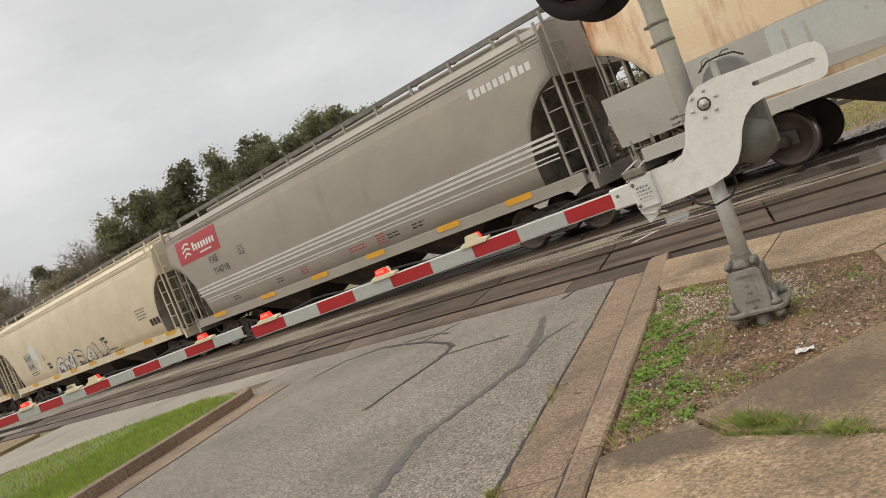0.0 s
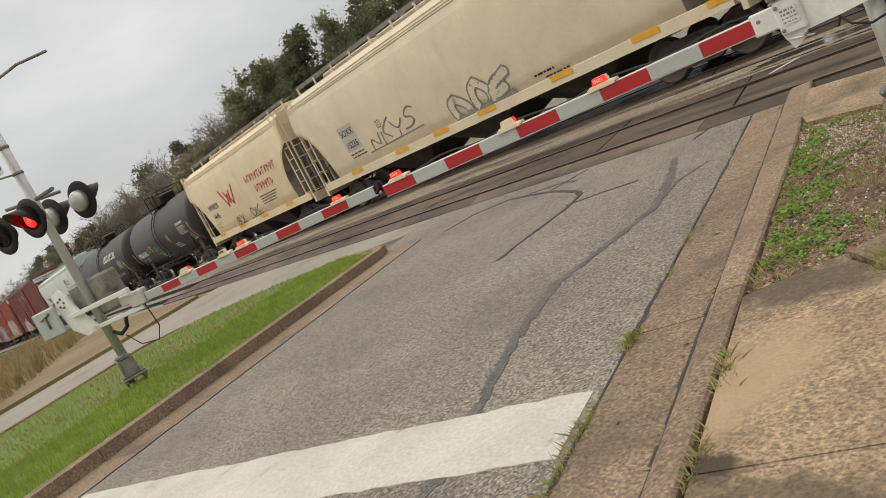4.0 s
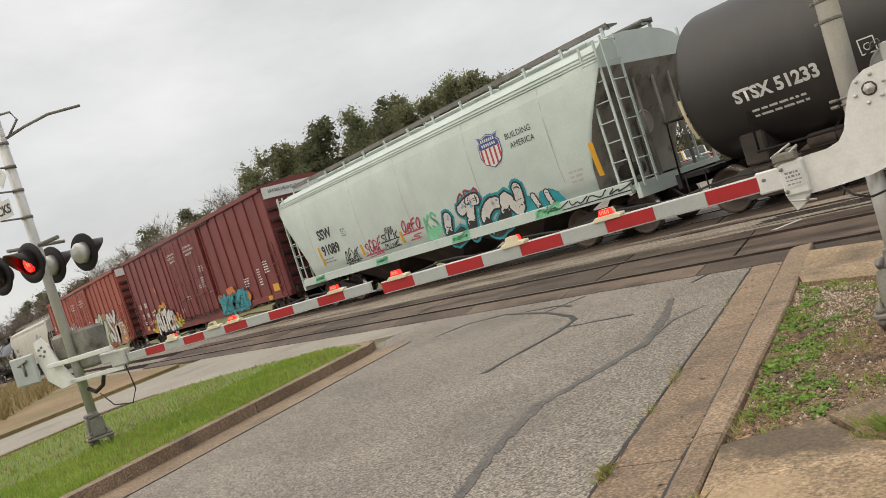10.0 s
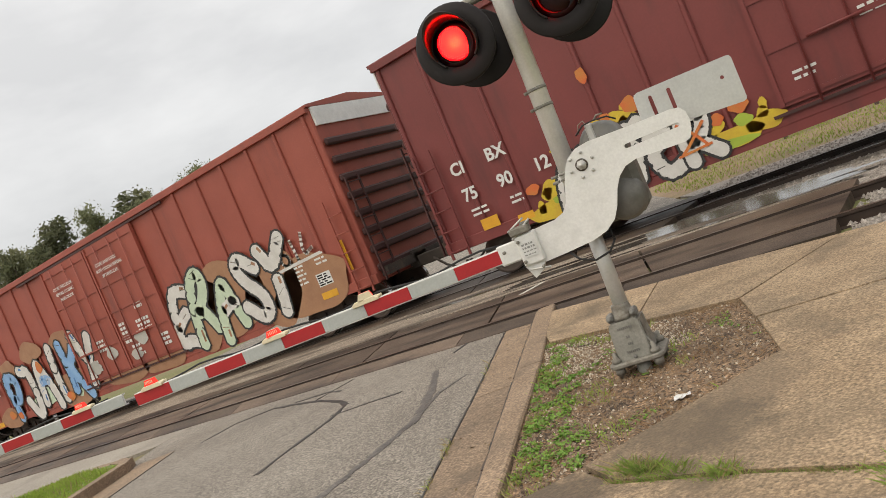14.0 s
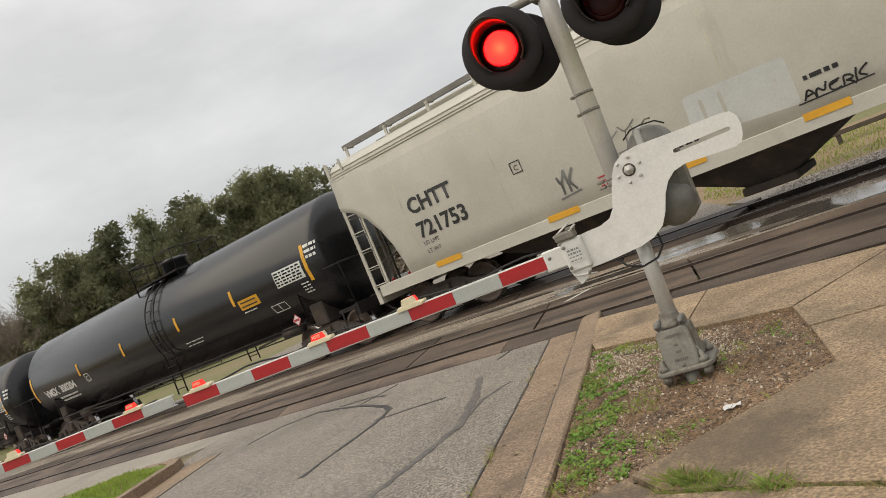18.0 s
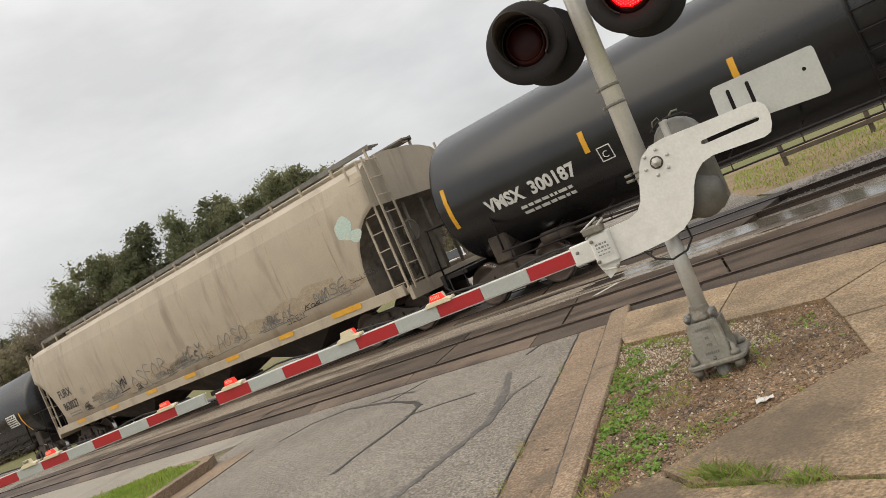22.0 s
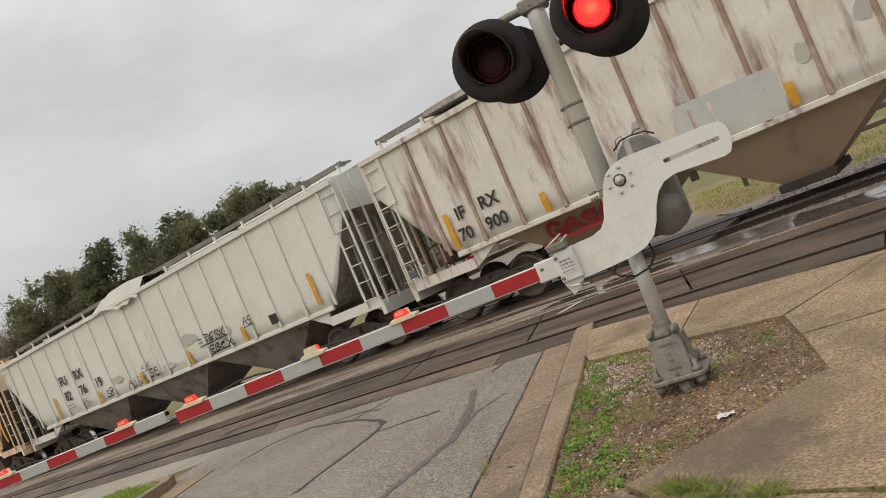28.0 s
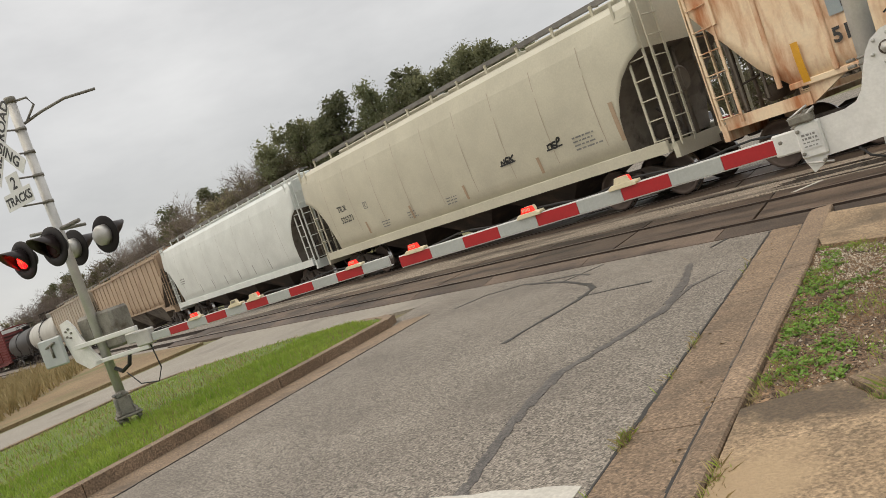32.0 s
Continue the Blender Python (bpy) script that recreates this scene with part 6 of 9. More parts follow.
# outline of the wood: bearing and how high it stands against the sky
OUTLINE = [(-93, 2.6), (-89, 3.0), (-87, 2.2), (-85, 1.6), (-83, 2.8), (-80, 3.6), (-76, 5.6), (-72, 6.3), (-68, 7.3), (-65, 8.6), (-60, 9.0), (-55, 9.5), (-50, 9.2), (-46, 9.3), (-42, 8.0), (-38, 6.0), (-28, 5.6), (-20, 6.2), (-14, 7.8), (-8, 5.5), (0, 5.0), (10, 5)]


def skyline(az):
    for (a, e), (b, f) in zip(OUTLINE, OUTLINE[1:]):
        if a <= az <= b:
            return e + (f - e) * (az - a) / (b - a)
    return 5.0


TREES = []
az = -93.0
while az < 8:
    far = 150 if az < -86 else 200 if az < -82 else 150 - (az + 82) * 4.6 if az < -66 else 76
    dist = far * rng.uniform(0.93, 1.1)
    kind = rng.choice("bbbbo") if az < -72 else rng.choice("bbbo") if az < -64 else rng.choice("pppo") if az < -44 else rng.choice("pob")
    h = dist * math.tan(radians(skyline(az))) * rng.uniform(0.9, 1.06) + 1.6
    TREES.append((kind, az, dist, h, rng.uniform(0, 360)))
    if rng.random() < 0.75:
        TREES.append((rng.choice("bop"), az + rng.uniform(-0.6, 0.6), dist * 1.12, h * rng.uniform(0.9, 1.05), rng.uniform(0, 360)))
    TREES.append(("s", az + rng.uniform(-0.8, 0.8), dist * 0.95, min(h * 0.42, rng.uniform(2.6, 4.2)), rng.uniform(0, 360)))
    TREES.append(("s", az + rng.uniform(-0.8, 0.8), dist * 1.0, min(h * 0.5, rng.uniform(3.0, 5.5)), rng.uniform(0, 360)))
    az += 0.92 * (76 / dist) ** 0.35 if az < -40 else 2.6
for t in TREES:
    plant(*t)
for src in [s for v in KINDS.values() for s in v]:
    if src.name not in first:
        src.matrix_basis = pose(-60, 90, 0)

# dry weeds along the far lane and the tracks
DRY = [road(-14, 17.9), road(2.0, 17.9), (-40, 8.0), (-60, 8.0), (-48, -4)]
grass("verge_weeds", spread(15000, DRY, 0.03, 61, 0.5), "grass_dry", "tall dry brown weeds beside the tracks", (0.25, 0.8), 0.02, 0.6)
VERGE = [road(-14, 17.8), road(2.2, 17.8), road(2.5, 19.6), road(-14, 19.6)]
grass("verge_grass", spread(5000, VERGE, 0.03, 63, 0.4), "grass", "green grass along the far kerb", (0.1, 0.3), 0.012, 0.6)
BACK = [(-5.8, 18.8), (16, 18.8), (20, 30), (-10.4, 30), (-8.0, 22.4)]
grass("back_grass", spread(20000, BACK, -0.02, 65, 0.6, 0.5), "grass", "short rough grass behind the tracks", (0.03, 0.09), 0.01, 1.0)
grass("back_dry_grass", spread(6000, BACK, -0.02, 67, 1.0, 0.3), "grass_dry", "straw behind the tracks", (0.03, 0.09), 0.008, 1.2)


# low rail fence and young trees behind the tracks
fence = thing("rail_fence", pose(0, 0, 0), "low dark wooden rail fence in the grass", "fence")
me_post = mesh_of("post", box(bm_new(), (0, 0, 0.42), (0.12, 0.12, 0.98), bevel=0.015), "fence_wood")
me_rail = mesh_of("rail", box(bm_new(), (1.2, 0, 0), (2.42, 0.05, 0.13), bevel=0.01), "fence_wood")
for i in range(22):
    p = pose(-7.0 + 2.4 * i, 24.5 + 0.05 * i, -0.05, 0, 0, 1.2)
    shared("post", me_post, fence, p)
    if i < 21:
        for z in (0.35, 0.75):
            shared("rail", me_rail, fence, p @ pose(0, -0.07, z))
BEHIND = [("s", 14, 46, 3.2), ("s", 22, 52, 4.2), ("o", 28, 60, 7.0), ("s", 34, 48, 3.6), ("b", 40, 62, 8.0), ("o", 48, 66, 8.0), ("s", 44, 50, 3.5), ("s", 56, 56, 4.0), ("p", 58, 72, 9.0), ("o", 68, 80, 9.0), ("s", 66, 60, 4.0), ("b", 76, 85, 9.0)]
for k in range(22):
    BEHIND.append((rng.choice("ssob"), -8 + 4.4 * k + rng.uniform(-1, 1), rng.uniform(50, 62), rng.uniform(4.5, 7.5)))
for kind, az, dist, h in BEHIND:
    plant(kind, az, dist, h, az * 17)

# overhead wires and their pole beyond the road
POLE_AZ = -18.8
PA = radians(POLE_AZ)
pole = thing("utility_pole", pose(48 * math.sin(PA), 48 * math.cos(PA), 0, 0, 0, -POLE_AZ), "tall brown wooden pole beside thin overhead wires", "utility pole")
bm = bm_new()
tube(bm, [(0, 0, -0.3), (0, 0, 19.5)], 0.24, 12, True, 0.19)
part("shaft", bm, "bark", pole)
part("crossarm", box(bm_new(), (0, 0, 18.6), (2.8, 0.14, 0.16), bevel=0.01), "bark", pole)
for x in (-1.3, -0.75, 0.35, 0.75, 1.05, 1.3):
    part("insulator", lathe(bm_new(), [(0.03, 0), (0.06, 0.03), (0.05, 0.1), (0.06, 0.13), (0.001, 0.18)], pose(x, 0, 18.68), 8), "galv_old", pole)
    bm = bm_new()
    tube(bm, [(x * 1.5, 60, 17.8), (x, 0, 18.82), (x, -30, 18.3), (x, -60, 18.82)], 0.014, 4)
    part("wire", bm, "rubber", pole)

# ---- the train ----
def travel(t):
    """How far the train has come along the track at t seconds, from its place at 16 s."""
    return 9.163 * (t - 16) + 0.01337 * (t - 16) ** 2


CARS, AXLES = [], []
WHEEL_R = 0.457
GROUP = "freight cars of the train"


def lerp_prof(prof, z):
    for (z0, w0), (z1, w1) in zip(prof, prof[1:]):
        if z <= z1:
            k = (z - z0) / (z1 - z0)
            return w0 + (w1 - w0) * max(0.0, k)
    return prof[-1][1]


# running gear, made once
def make_wheelset():
    bm = bm_new()
    tube(bm, [(0, -1.02, 0), (0, 1.02, 0)], 0.075, 10)
    axle = mesh_of("axle", bm, "steel_dark")
    bm = bm_new()
    lathe(bm, [(0.001, 0.02), (0.11, 0.03), (0.13, 0.0), (0.36, -0.02), (0.385, 0.03), (0.455, 0.035), (0.46, -0.08), (0.487, -0.085), (0.487, -0.11), (0.37, -0.11), (0.12, -0.06), (0.001, -0.06)], pose(0, -0.80, 0, 90), 28)
    for f in bm.faces:
        c = f.calc_center_median()
        if 0.452 < math.hypot(c.x, c.z) < 0.4635:
            f.material_index = 1
    near = mesh_of("wheel", bm, ["wheel", "tread"])
    far = near.copy()
    far.transform(pose(0, 0, 0, 0, 0, 180))
    return axle, near, far


AXLE, WHEEL_A, WHEEL_B = make_wheelset()


def make_truck_meshes():
    bm = bm_new()
    frame_poly = [(-1.12, 0.36), (-1.12, 0.60), (-0.75, 0.66), (-0.42, 0.80), (0.42, 0.80), (0.75, 0.66), (1.12, 0.60), (1.12, 0.36), (0.78, 0.40), (0.42, 0.20), (-0.42, 0.20), (-0.78, 0.40)]
    prism(bm, frame_poly, 0.13, pose(0, -1.06, 0))
    box(bm, (-0.55, -1.08, 0.5), (0.12, 0.06, 0.24))
    box(bm, (0.55, -1.08, 0.5), (0.12, 0.06, 0.24))
    side = mesh_of("side_frame", bm, "steel_dark")
    bm = bm_new()
    for x in (-0.2, -0.07, 0.07, 0.2):
        for k in range(5):
            lathe(bm, [(0.06, 0), (0.065, 0.02), (0.06, 0.04)], pose(x, -1.075, 0.27 + 0.07 * k), 8)
    spring = mesh_of("spring_nest", bm, "under")
    bm = bm_new()
    lathe(bm, [(0.001, -0.05), (0.10, -0.05), (0.115, 0.0), (0.10, 0.06), (0.001, 0.07)], pose(0, -1.10, 0, 90), 14)
    cap = mesh_of("bearing_cap", bm, "under")
    bm = bm_new()
    box(bm, (0, 0, 0.62), (0.36, 2.3, 0.26), bevel=0.03)
    bolster = mesh_of("bolster", bm, "under")
    return side, spring, cap, bolster


SIDE, SPRING, CAP, BOLSTER = make_truck_meshes()
FLIP = pose(0, 0, 0, 0, 0, 180)


def truck(root, x):
    t = shared("bogie", BOLSTER, root, pose(x, 0, 0))
    tagged(t, "dark rusty cast-steel bogie")
    for m in (Matrix(), FLIP):
        shared("side_frame", SIDE, t, m)
        shared("spring_nest", SPRING, t, m)
        for w in (-0.89, 0.89):
            shared("bearing_cap", CAP, t, m @ pose(w, 0, WHEEL_R))
    for w in (-0.89, 0.89):
        ob = shared("wheelset", AXLE, root, pose(x + w, 0, WHEEL_R))
        shared("wheel", WHEEL_A, ob, Matrix())
        shared("wheel", WHEEL_B, ob, Matrix())
        AXLES.append((ob, x + w, root))


def coupler_mesh():
    bm = bm_new()
    box(bm, (-0.35, 0, 0.88), (0.7, 0.16, 0.2), bevel=0.02)
    box(bm, (0.02, -0.05, 0.88), (0.26, 0.28, 0.3), bevel=0.05)
    tube(bm, [(-0.5, -0.35, 0.85), (-0.2, -0.4, 0.6), (0.0, -0.3, 0.45), (0.12, -0.15, 0.42), (0.2, 0.0, 0.5)], 0.028, 6)
    return mesh_of("coupler", bm, "under")


COUPLER = coupler_mesh()


def ladder(root, x, w, z0, z1, y, material, step=0.42, name="ladder"):
    bm = bm_new()
    for s in (-1, 1):
        box(bm, (x + s * w / 2, y, (z0 + z1) / 2), (0.055, 0.03, z1 - z0))
    z = z0 + 0.15
    while z < z1 - 0.05:
        tube(bm, [(x - w / 2, y - 0.03, z), (x + w / 2, y - 0.03, z)], 0.014, 6)
        z += step
    return part(name, bm, material, root)


def end_ladder(root, x, y0, y1, z0, z1, material, step=0.42):
    bm = bm_new()
    for y in (y0, y1):
        box(bm, (x, y, (z0 + z1) / 2), (0.03, 0.055, z1 - z0))
    z = z0 + 0.15
    while z < z1 - 0.05:
        tube(bm, [(x + 0.03, y0, z), (x + 0.03, y1, z)], 0.014, 6)
        z += step
    return part("ladder", bm, material, root)


def car_root(name, u, label):
    root = thing(name, pose(u, FAR_Y, RAIL_Z), label, "freight car", GROUP)
    CARS.append((root, u))
    return root


def gear(root, L):
    for s in (-1, 1):
        truck(root, s * (L / 2 - 2.0))
        shared("coupler", COUPLER, root, pose(s * (L / 2 - 0.12), 0, 0, 0, 0, 0 if s > 0 else 180))


# marks on the sides
def text_on(root, text, x, z, size, material, surf, bold=0.0, name="lettering"):
    me = letters(text, size, lambda a, b: Vector((x + a, surf(z + b) - 0.008, z + b)), bold)
    me.materials.append(M[material])
    ob = new(name, me)
    ob.parent = root
    return ob


def patch(bm, x0, z0, x1, z1, surf, lift=0.006, mi=0, rows=1):
    for k in range(rows):
        a, b = z0 + (z1 - z0) * k / rows, z0 + (z1 - z0) * (k + 1) / rows
        f = bm.faces.new([bm.verts.new((x, surf(z) - lift, z)) for x, z in ((x0, a), (x1, a), (x1, b), (x0, b))])
        f.material_index = mi


def bars(root, x, z, w, rows, material, surf, seed=1, pitch=0.11, h=0.05, name="small_stencil"):
    """Lines of lettering too small to read, as rows of short bars."""
    r = random.Random(seed)
    bm = bm_new()
    for k in range(rows):
        p, end = x, x + w * r.uniform(0.7, 1.0)
        while p < end:
            l = r.uniform(0.06, 0.22)
            patch(bm, p, z - k * pitch, min(p + l, end + 0.02), z - k * pitch + h, surf)
            p += l + 0.035
    ob = part(name, bm, material, root)
    ob["kind"] = "stuff"
    return ob


def marks(root, boxes, material, surf, name="reflector"):
    for x, z, w, h in boxes:
        bm = bm_new()
        patch(bm, x, z, x + w, z + h, surf, 0.01, 0, 3 if h > 0.3 else 1)
        part(name, bm, material, root)


def blob(r, n=18, spike=0.25):
    p = [r.uniform(0, 6.283) for _ in range(3)]
    return [(math.cos(t) * (1 + spike * math.sin(2 * t + p[0]) + 0.5 * spike * math.sin(5 * t + p[1])), math.sin(t) * (1 + spike * math.sin(3 * t + p[2])))
            for t in (2 * math.pi * i / n for i in range(n))]


def ring(bm, poly, cx, cz, sx, sz, surf, lift, mi):
    f = bm.faces.new([bm.verts.new((cx + a * sx, surf(cz + b * sz) - lift, cz + b * sz)) for a, b in poly])
    f.material_index = mi


def stroke(bm, pts, w, surf, lift, mi):
    for (x0, z0), (x1, z1) in zip(pts, pts[1:]):
        d = Vector((x1 - x0, z1 - z0))
        if d.length < 1e-4:
            continue
        t = Vector((-d.y, d.x)).normalized() * w / 2
        e = d.normalized() * w * 0.25
        f = bm.faces.new([bm.verts.new((a, surf(c) - lift, c)) for a, c in ((x0 - t.x - e.x, z0 - t.y - e.y), (x1 - t.x + e.x, z1 - t.y + e.y), (x1 + t.x + e.x, z1 + t.y + e.y), (x0 + t.x - e.x, z0 + t.y - e.y))])
        f.material_index = mi


def roof_walk(root, L, z, material, light, y=-0.62, posts=True, base=4.1):
    for s in (-1, 1):
        bm = bm_new()
        box(bm, (0, s * abs(y), z), (L - 1.15, 0.36, 0.035))
        box(bm, (0, s * (abs(y) + 0.19), z - 0.015), (L - 1.15, 0.02, 0.12))
        part("running_board", bm, material, root)
        n = int((L - 1.4) / 1.22)
        me = mesh_of("bracket", box(box(bm_new(), (0, -0.02, (z + base) / 2 - 0.02), (0.07, 0.04, z - base)), (0, 0.09, z - 0.05), (0.05, 0.3, 0.04)), light)
        for i in range(n + 1):
            shared("bracket", me, root, pose(-(L - 1.4) / 2 + i * (L - 1.4) / n, s * (abs(y) + 0.21), 0, 0, 0, 0 if s < 0 else 180))


def hatches(root, L, material, z=4.34, n=4):
    for i in range(n):
        x = -(L - 3) / 2 + (i + 0.5) * (L - 3) / n
        part("hatch_cover", box(bm_new(), (x, 0, z + 0.06), ((L - 3) / n - 0.25, 0.62, 0.16), bevel=0.03), material, root)


SMOOTH = [(1.15, 1.46), (1.4, 1.50), (1.9, 1.57), (2.6, 1.61), (3.2, 1.60), (3.7, 1.555), (4.0, 1.47)]


def side_of(prof, extra=0.0):
    return lambda z: -(lerp_prof(prof, min(max(z, prof[0][0]), prof[-1][0])) + extra)


def hopper_body(root, L, prof, cut, material, dirty, roof):
    """The hull, lofted from end to end; its ends are cut in by the steps (inset, lowest z)."""
    bm = bm_new()
    st = [(-(L / 2 - a), b) for a, b in cut] + [((L / 2 - a), b) for a, b in reversed(cut)]
    rows = []
    for x, zb in st:
        zs = [zb + (prof[-1][0] - zb) * k / 7 for k in range(8)]
        half = [(lerp_prof(prof, z), z) for z in zs]
        loop = [(-w, z) for w, z in half] + [(p, z) for p, z in roof] + [(w, z) for w, z in reversed(half)]
        rows.append([bm.verts.new((x, y, z)) for y, z in loop])
    nf = len(rows[0])
    for a, b in zip(rows, rows[1:]):
        for j in range(nf - 1):
            f = bm.faces.new((a[j], b[j], b[j + 1], a[j + 1]))
            f.smooth = j < 6 or j > nf - 8
        # underfaces: dirt, with the shade of the end openings in its colour
        f = bm.faces.new((a[-1], b[-1], b[0], a[0]))
        f.material_index = 1
    for row in (rows[0], rows[-1]):
        bm.faces.new(row)
    return part("body", bm, [material, dirty], root)


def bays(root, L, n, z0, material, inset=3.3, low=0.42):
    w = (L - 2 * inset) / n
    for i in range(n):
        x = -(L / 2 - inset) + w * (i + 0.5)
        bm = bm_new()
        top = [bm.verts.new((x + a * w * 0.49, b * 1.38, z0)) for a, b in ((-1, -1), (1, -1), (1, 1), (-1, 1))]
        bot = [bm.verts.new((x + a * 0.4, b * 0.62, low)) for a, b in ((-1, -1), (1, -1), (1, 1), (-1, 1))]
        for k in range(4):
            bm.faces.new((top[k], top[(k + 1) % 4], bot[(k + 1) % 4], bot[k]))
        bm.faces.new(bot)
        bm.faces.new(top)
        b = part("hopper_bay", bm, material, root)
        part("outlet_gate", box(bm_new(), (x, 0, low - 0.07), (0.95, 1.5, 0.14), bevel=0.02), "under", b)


def end_gear(root, L, s, light, dirty, box_z=1.95):
    """Platform, posts, brake cylinder and pipes on one end."""
    e = s * (L / 2 - 0.55)
    bm = bm_new()
    box(bm, (s * (L / 2 - 1.2), 0, 1.06), (1.5, 2.9, 0.1))
    box(bm, (s * (L / 2 - 0.5), 0, 0.98), (0.12, 3.0, 0.32))
    part("end_platform", bm, light, root)
    # posts in the dirt tone, darkened to paint in the shade behind the ladder
    for y in (-0.95, -0.35, 0.35, 0.95):
        part("end_post", tube(bm_new(), [(e - s * 0.15, y, 1.1), (e - s * 0.15, y, 3.4)], 0.045, 6), dirty, root)
    bm = bm_new()
    lathe(bm, [(0.001, -0.3), (0.16, -0.3), (0.16, 0.3), (0.001, 0.3)], pose(s * (L / 2 - 1.25), -0.55, 1.42, 90), 14)
    tube(bm, [(s * (L / 2 - 0.7), -1.2, 1.0), (s * (L / 2 - 0.7), -1.2, 1.7), (s * (L / 2 - 1.4), -0.5, 1.9)], 0.025, 6)
    tube(bm, [(s * (L / 2 - 0.65), -0.75, 1.1), (s * (L / 2 - 0.65), -0.75, 2.4)], 0.03, 6)
    part("brake_rigging", bm, "under", root)
    if s > 0:
        bm = bm_new()
        lathe(bm, [(0.24, -0.02), (0.28, 0), (0.24, 0.02), (0.22, 0)], pose(s * (L / 2 - 0.42), -0.72, 2.3, 0, 90), 16)
        tube(bm, [(s * (L / 2 - 0.42), -0.72, 2.07), (s * (L / 2 - 0.42), -0.72, 2.53)], 0.02, 5)
        # brake wheel darkened too, for the dim opening it hangs in
        part("hand_brake", bm, dirty, root)


CUT_CURVED = [(0.5, 3.1), (0.85, 2.94), (1.15, 2.68), (1.38, 2.34), (1.53, 1.95), (1.6, 1.55), (1.62, 1.16)]
CUT_HIGH = [(0.5, 3.62), (0.75, 3.15), (1.05, 2.62), (1.3, 2.12), (1.45, 1.7), (1.52, 1.16)]
CUT_SLOPE = [(0.5, 3.3), (1.0, 2.6), (1.5, 1.9), (2.05, 1.16)]
ROOF = [(-1.30, 4.12), (-0.9, 4.24), (-0.45, 4.30), (0.45, 4.30), (0.9, 4.24), (1.30, 4.12)]


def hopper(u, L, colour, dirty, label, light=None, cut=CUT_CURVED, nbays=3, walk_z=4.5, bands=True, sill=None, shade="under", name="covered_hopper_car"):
    root = car_root(name, u, label)
    light = light or colour
    hopper_body(root, L, SMOOTH, cut, colour, dirty, ROOF)
    surf = side_of(SMOOTH)
    for s in (-1, 1):
        bm = bm_new()
        box(bm, (0, s * 1.50, 1.10), (L - 1.3, 0.09, 0.24), bevel=0.012)
        box(bm, (0, s * 1.47, 0.985), (L - 1.3, 0.16, 0.03))
        part("side_sill", bm, sill or colour, root)
        if bands:
            bm = bm_new()
            for z in (3.98, 3.90, 3.84):
                tube(bm, [(-(L / 2 - 0.5), s * (lerp_prof(SMOOTH, z) + 0.004), z), (L / 2 - 0.5, s * (lerp_prof(SMOOTH, z) + 0.004), z)], 0.016, 6)
            part("top_chord", bm, light, root)
    # bays in near-black: the shade under the car is put into their colour
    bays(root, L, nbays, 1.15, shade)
    roof_walk(root, L, walk_z, "walk_grey", light)
    hatches(root, L, light)
    for s in (-1, 1):
        end_gear(root, L, s, light, dirty)
        for y in (-1.5, 1.5):
            ladder(root, s * (L / 2 - 0.72), 0.42, 1.1, 4.2, y, light)
        end_ladder(root, s * (L / 2 - 0.38), -1.4, -0.95, 1.05, 4.25, light)
    gear(root, L)
    return root, surf


RIB_PROF = [(1.35, 1.44), (1.75, 1.5), (4.0, 1.5)]


def ribbed(u, L, colour, dirty, label, rust="under", cut=CUT_SLOPE, step=0.98, nbays=3, walk_z=4.42, light=None, rib=None):
    root = car_root("ribbed_hopper_car", u, label)
    light = light or colour
    hopper_body(root, L, RIB_PROF, [(a, max(b, 1.36)) for a, b in cut], colour, dirty, [(-1.42, 4.08), (-0.8, 4.2), (-0.4, 4.24), (0.4, 4.24), (0.8, 4.2), (1.42, 4.08)])
    surf = lambda z: -1.555 if z > 1.75 else -(1.495 + (z - 1.35) * 0.15)
    n = int((L - 3.6) / step)
    for s in (-1, 1):
        me = mesh_of("rib", box(bm_new(), (0, s * 1.515, 2.70), (0.085, 0.05, 2.52), bevel=0.012), rib or colour)
        for i in range(n + 1):
            x = -(L - 3.6) / 2 + i * (L - 3.6) / n
            shared("rib", me, root, pose(x, 0, 0))
        for x in (-(L / 2 - 1.0), L / 2 - 1.0):
            part("rib", box(bm_new(), (x, s * 1.525, 3.45), (0.075, 0.06, 1.05)), colour, root)
        bm = bm_new()
        box(bm, (0, s * 1.535, 4.02), (L - 1.0, 0.09, 0.12), bevel=0.01)
        part("top_chord", bm, light, root)
        bm = bm_new()
        box(bm, (0, s * 1.475, 1.40), (L - 3.9, 0.07, 0.11), bevel=0.015)
        part("side_sill", bm, colour, root)
        for e in (-1, 1):
            bm = bm_new()
            box(bm, (e * (L / 2 - 1.4), s * 1.42, 1.12), (1.7, 0.1, 0.22))
            prism(bm, [(e * (L / 2 - 2.25), 1.02), (e * (L / 2 - 2.25), 1.45), (e * (L / 2 - 3.1), 1.45)], 0.06, pose(0, s * 1.40 - 0.03, 0))
            part("end_sill", bm, light, root)
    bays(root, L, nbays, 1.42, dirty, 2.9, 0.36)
    roof_walk(root, L, walk_z, "walk_grey", light, base=4.02)
    hatches(root, L, light, 4.27)
    for s in (-1, 1):
        end_gear(root, L, s, light, dirty)
        for y in (-1.5, 1.5):
            ladder(root, s * (L / 2 - 0.72), 0.42, 1.1, 4.1, y, light)
        # inner posts darker than the paint: their shade is put into the colour
        for k in range(3):
            bm = bm_new()
            box(bm, (s * (L / 2 - 0.9 - 0.42 * k), -1.2 + 0.1 * k, 2.4 - 0.3 * k), (0.05, 0.05, 2.3 - 0.8 * k))
            part("end_post", bm, dirty, root)
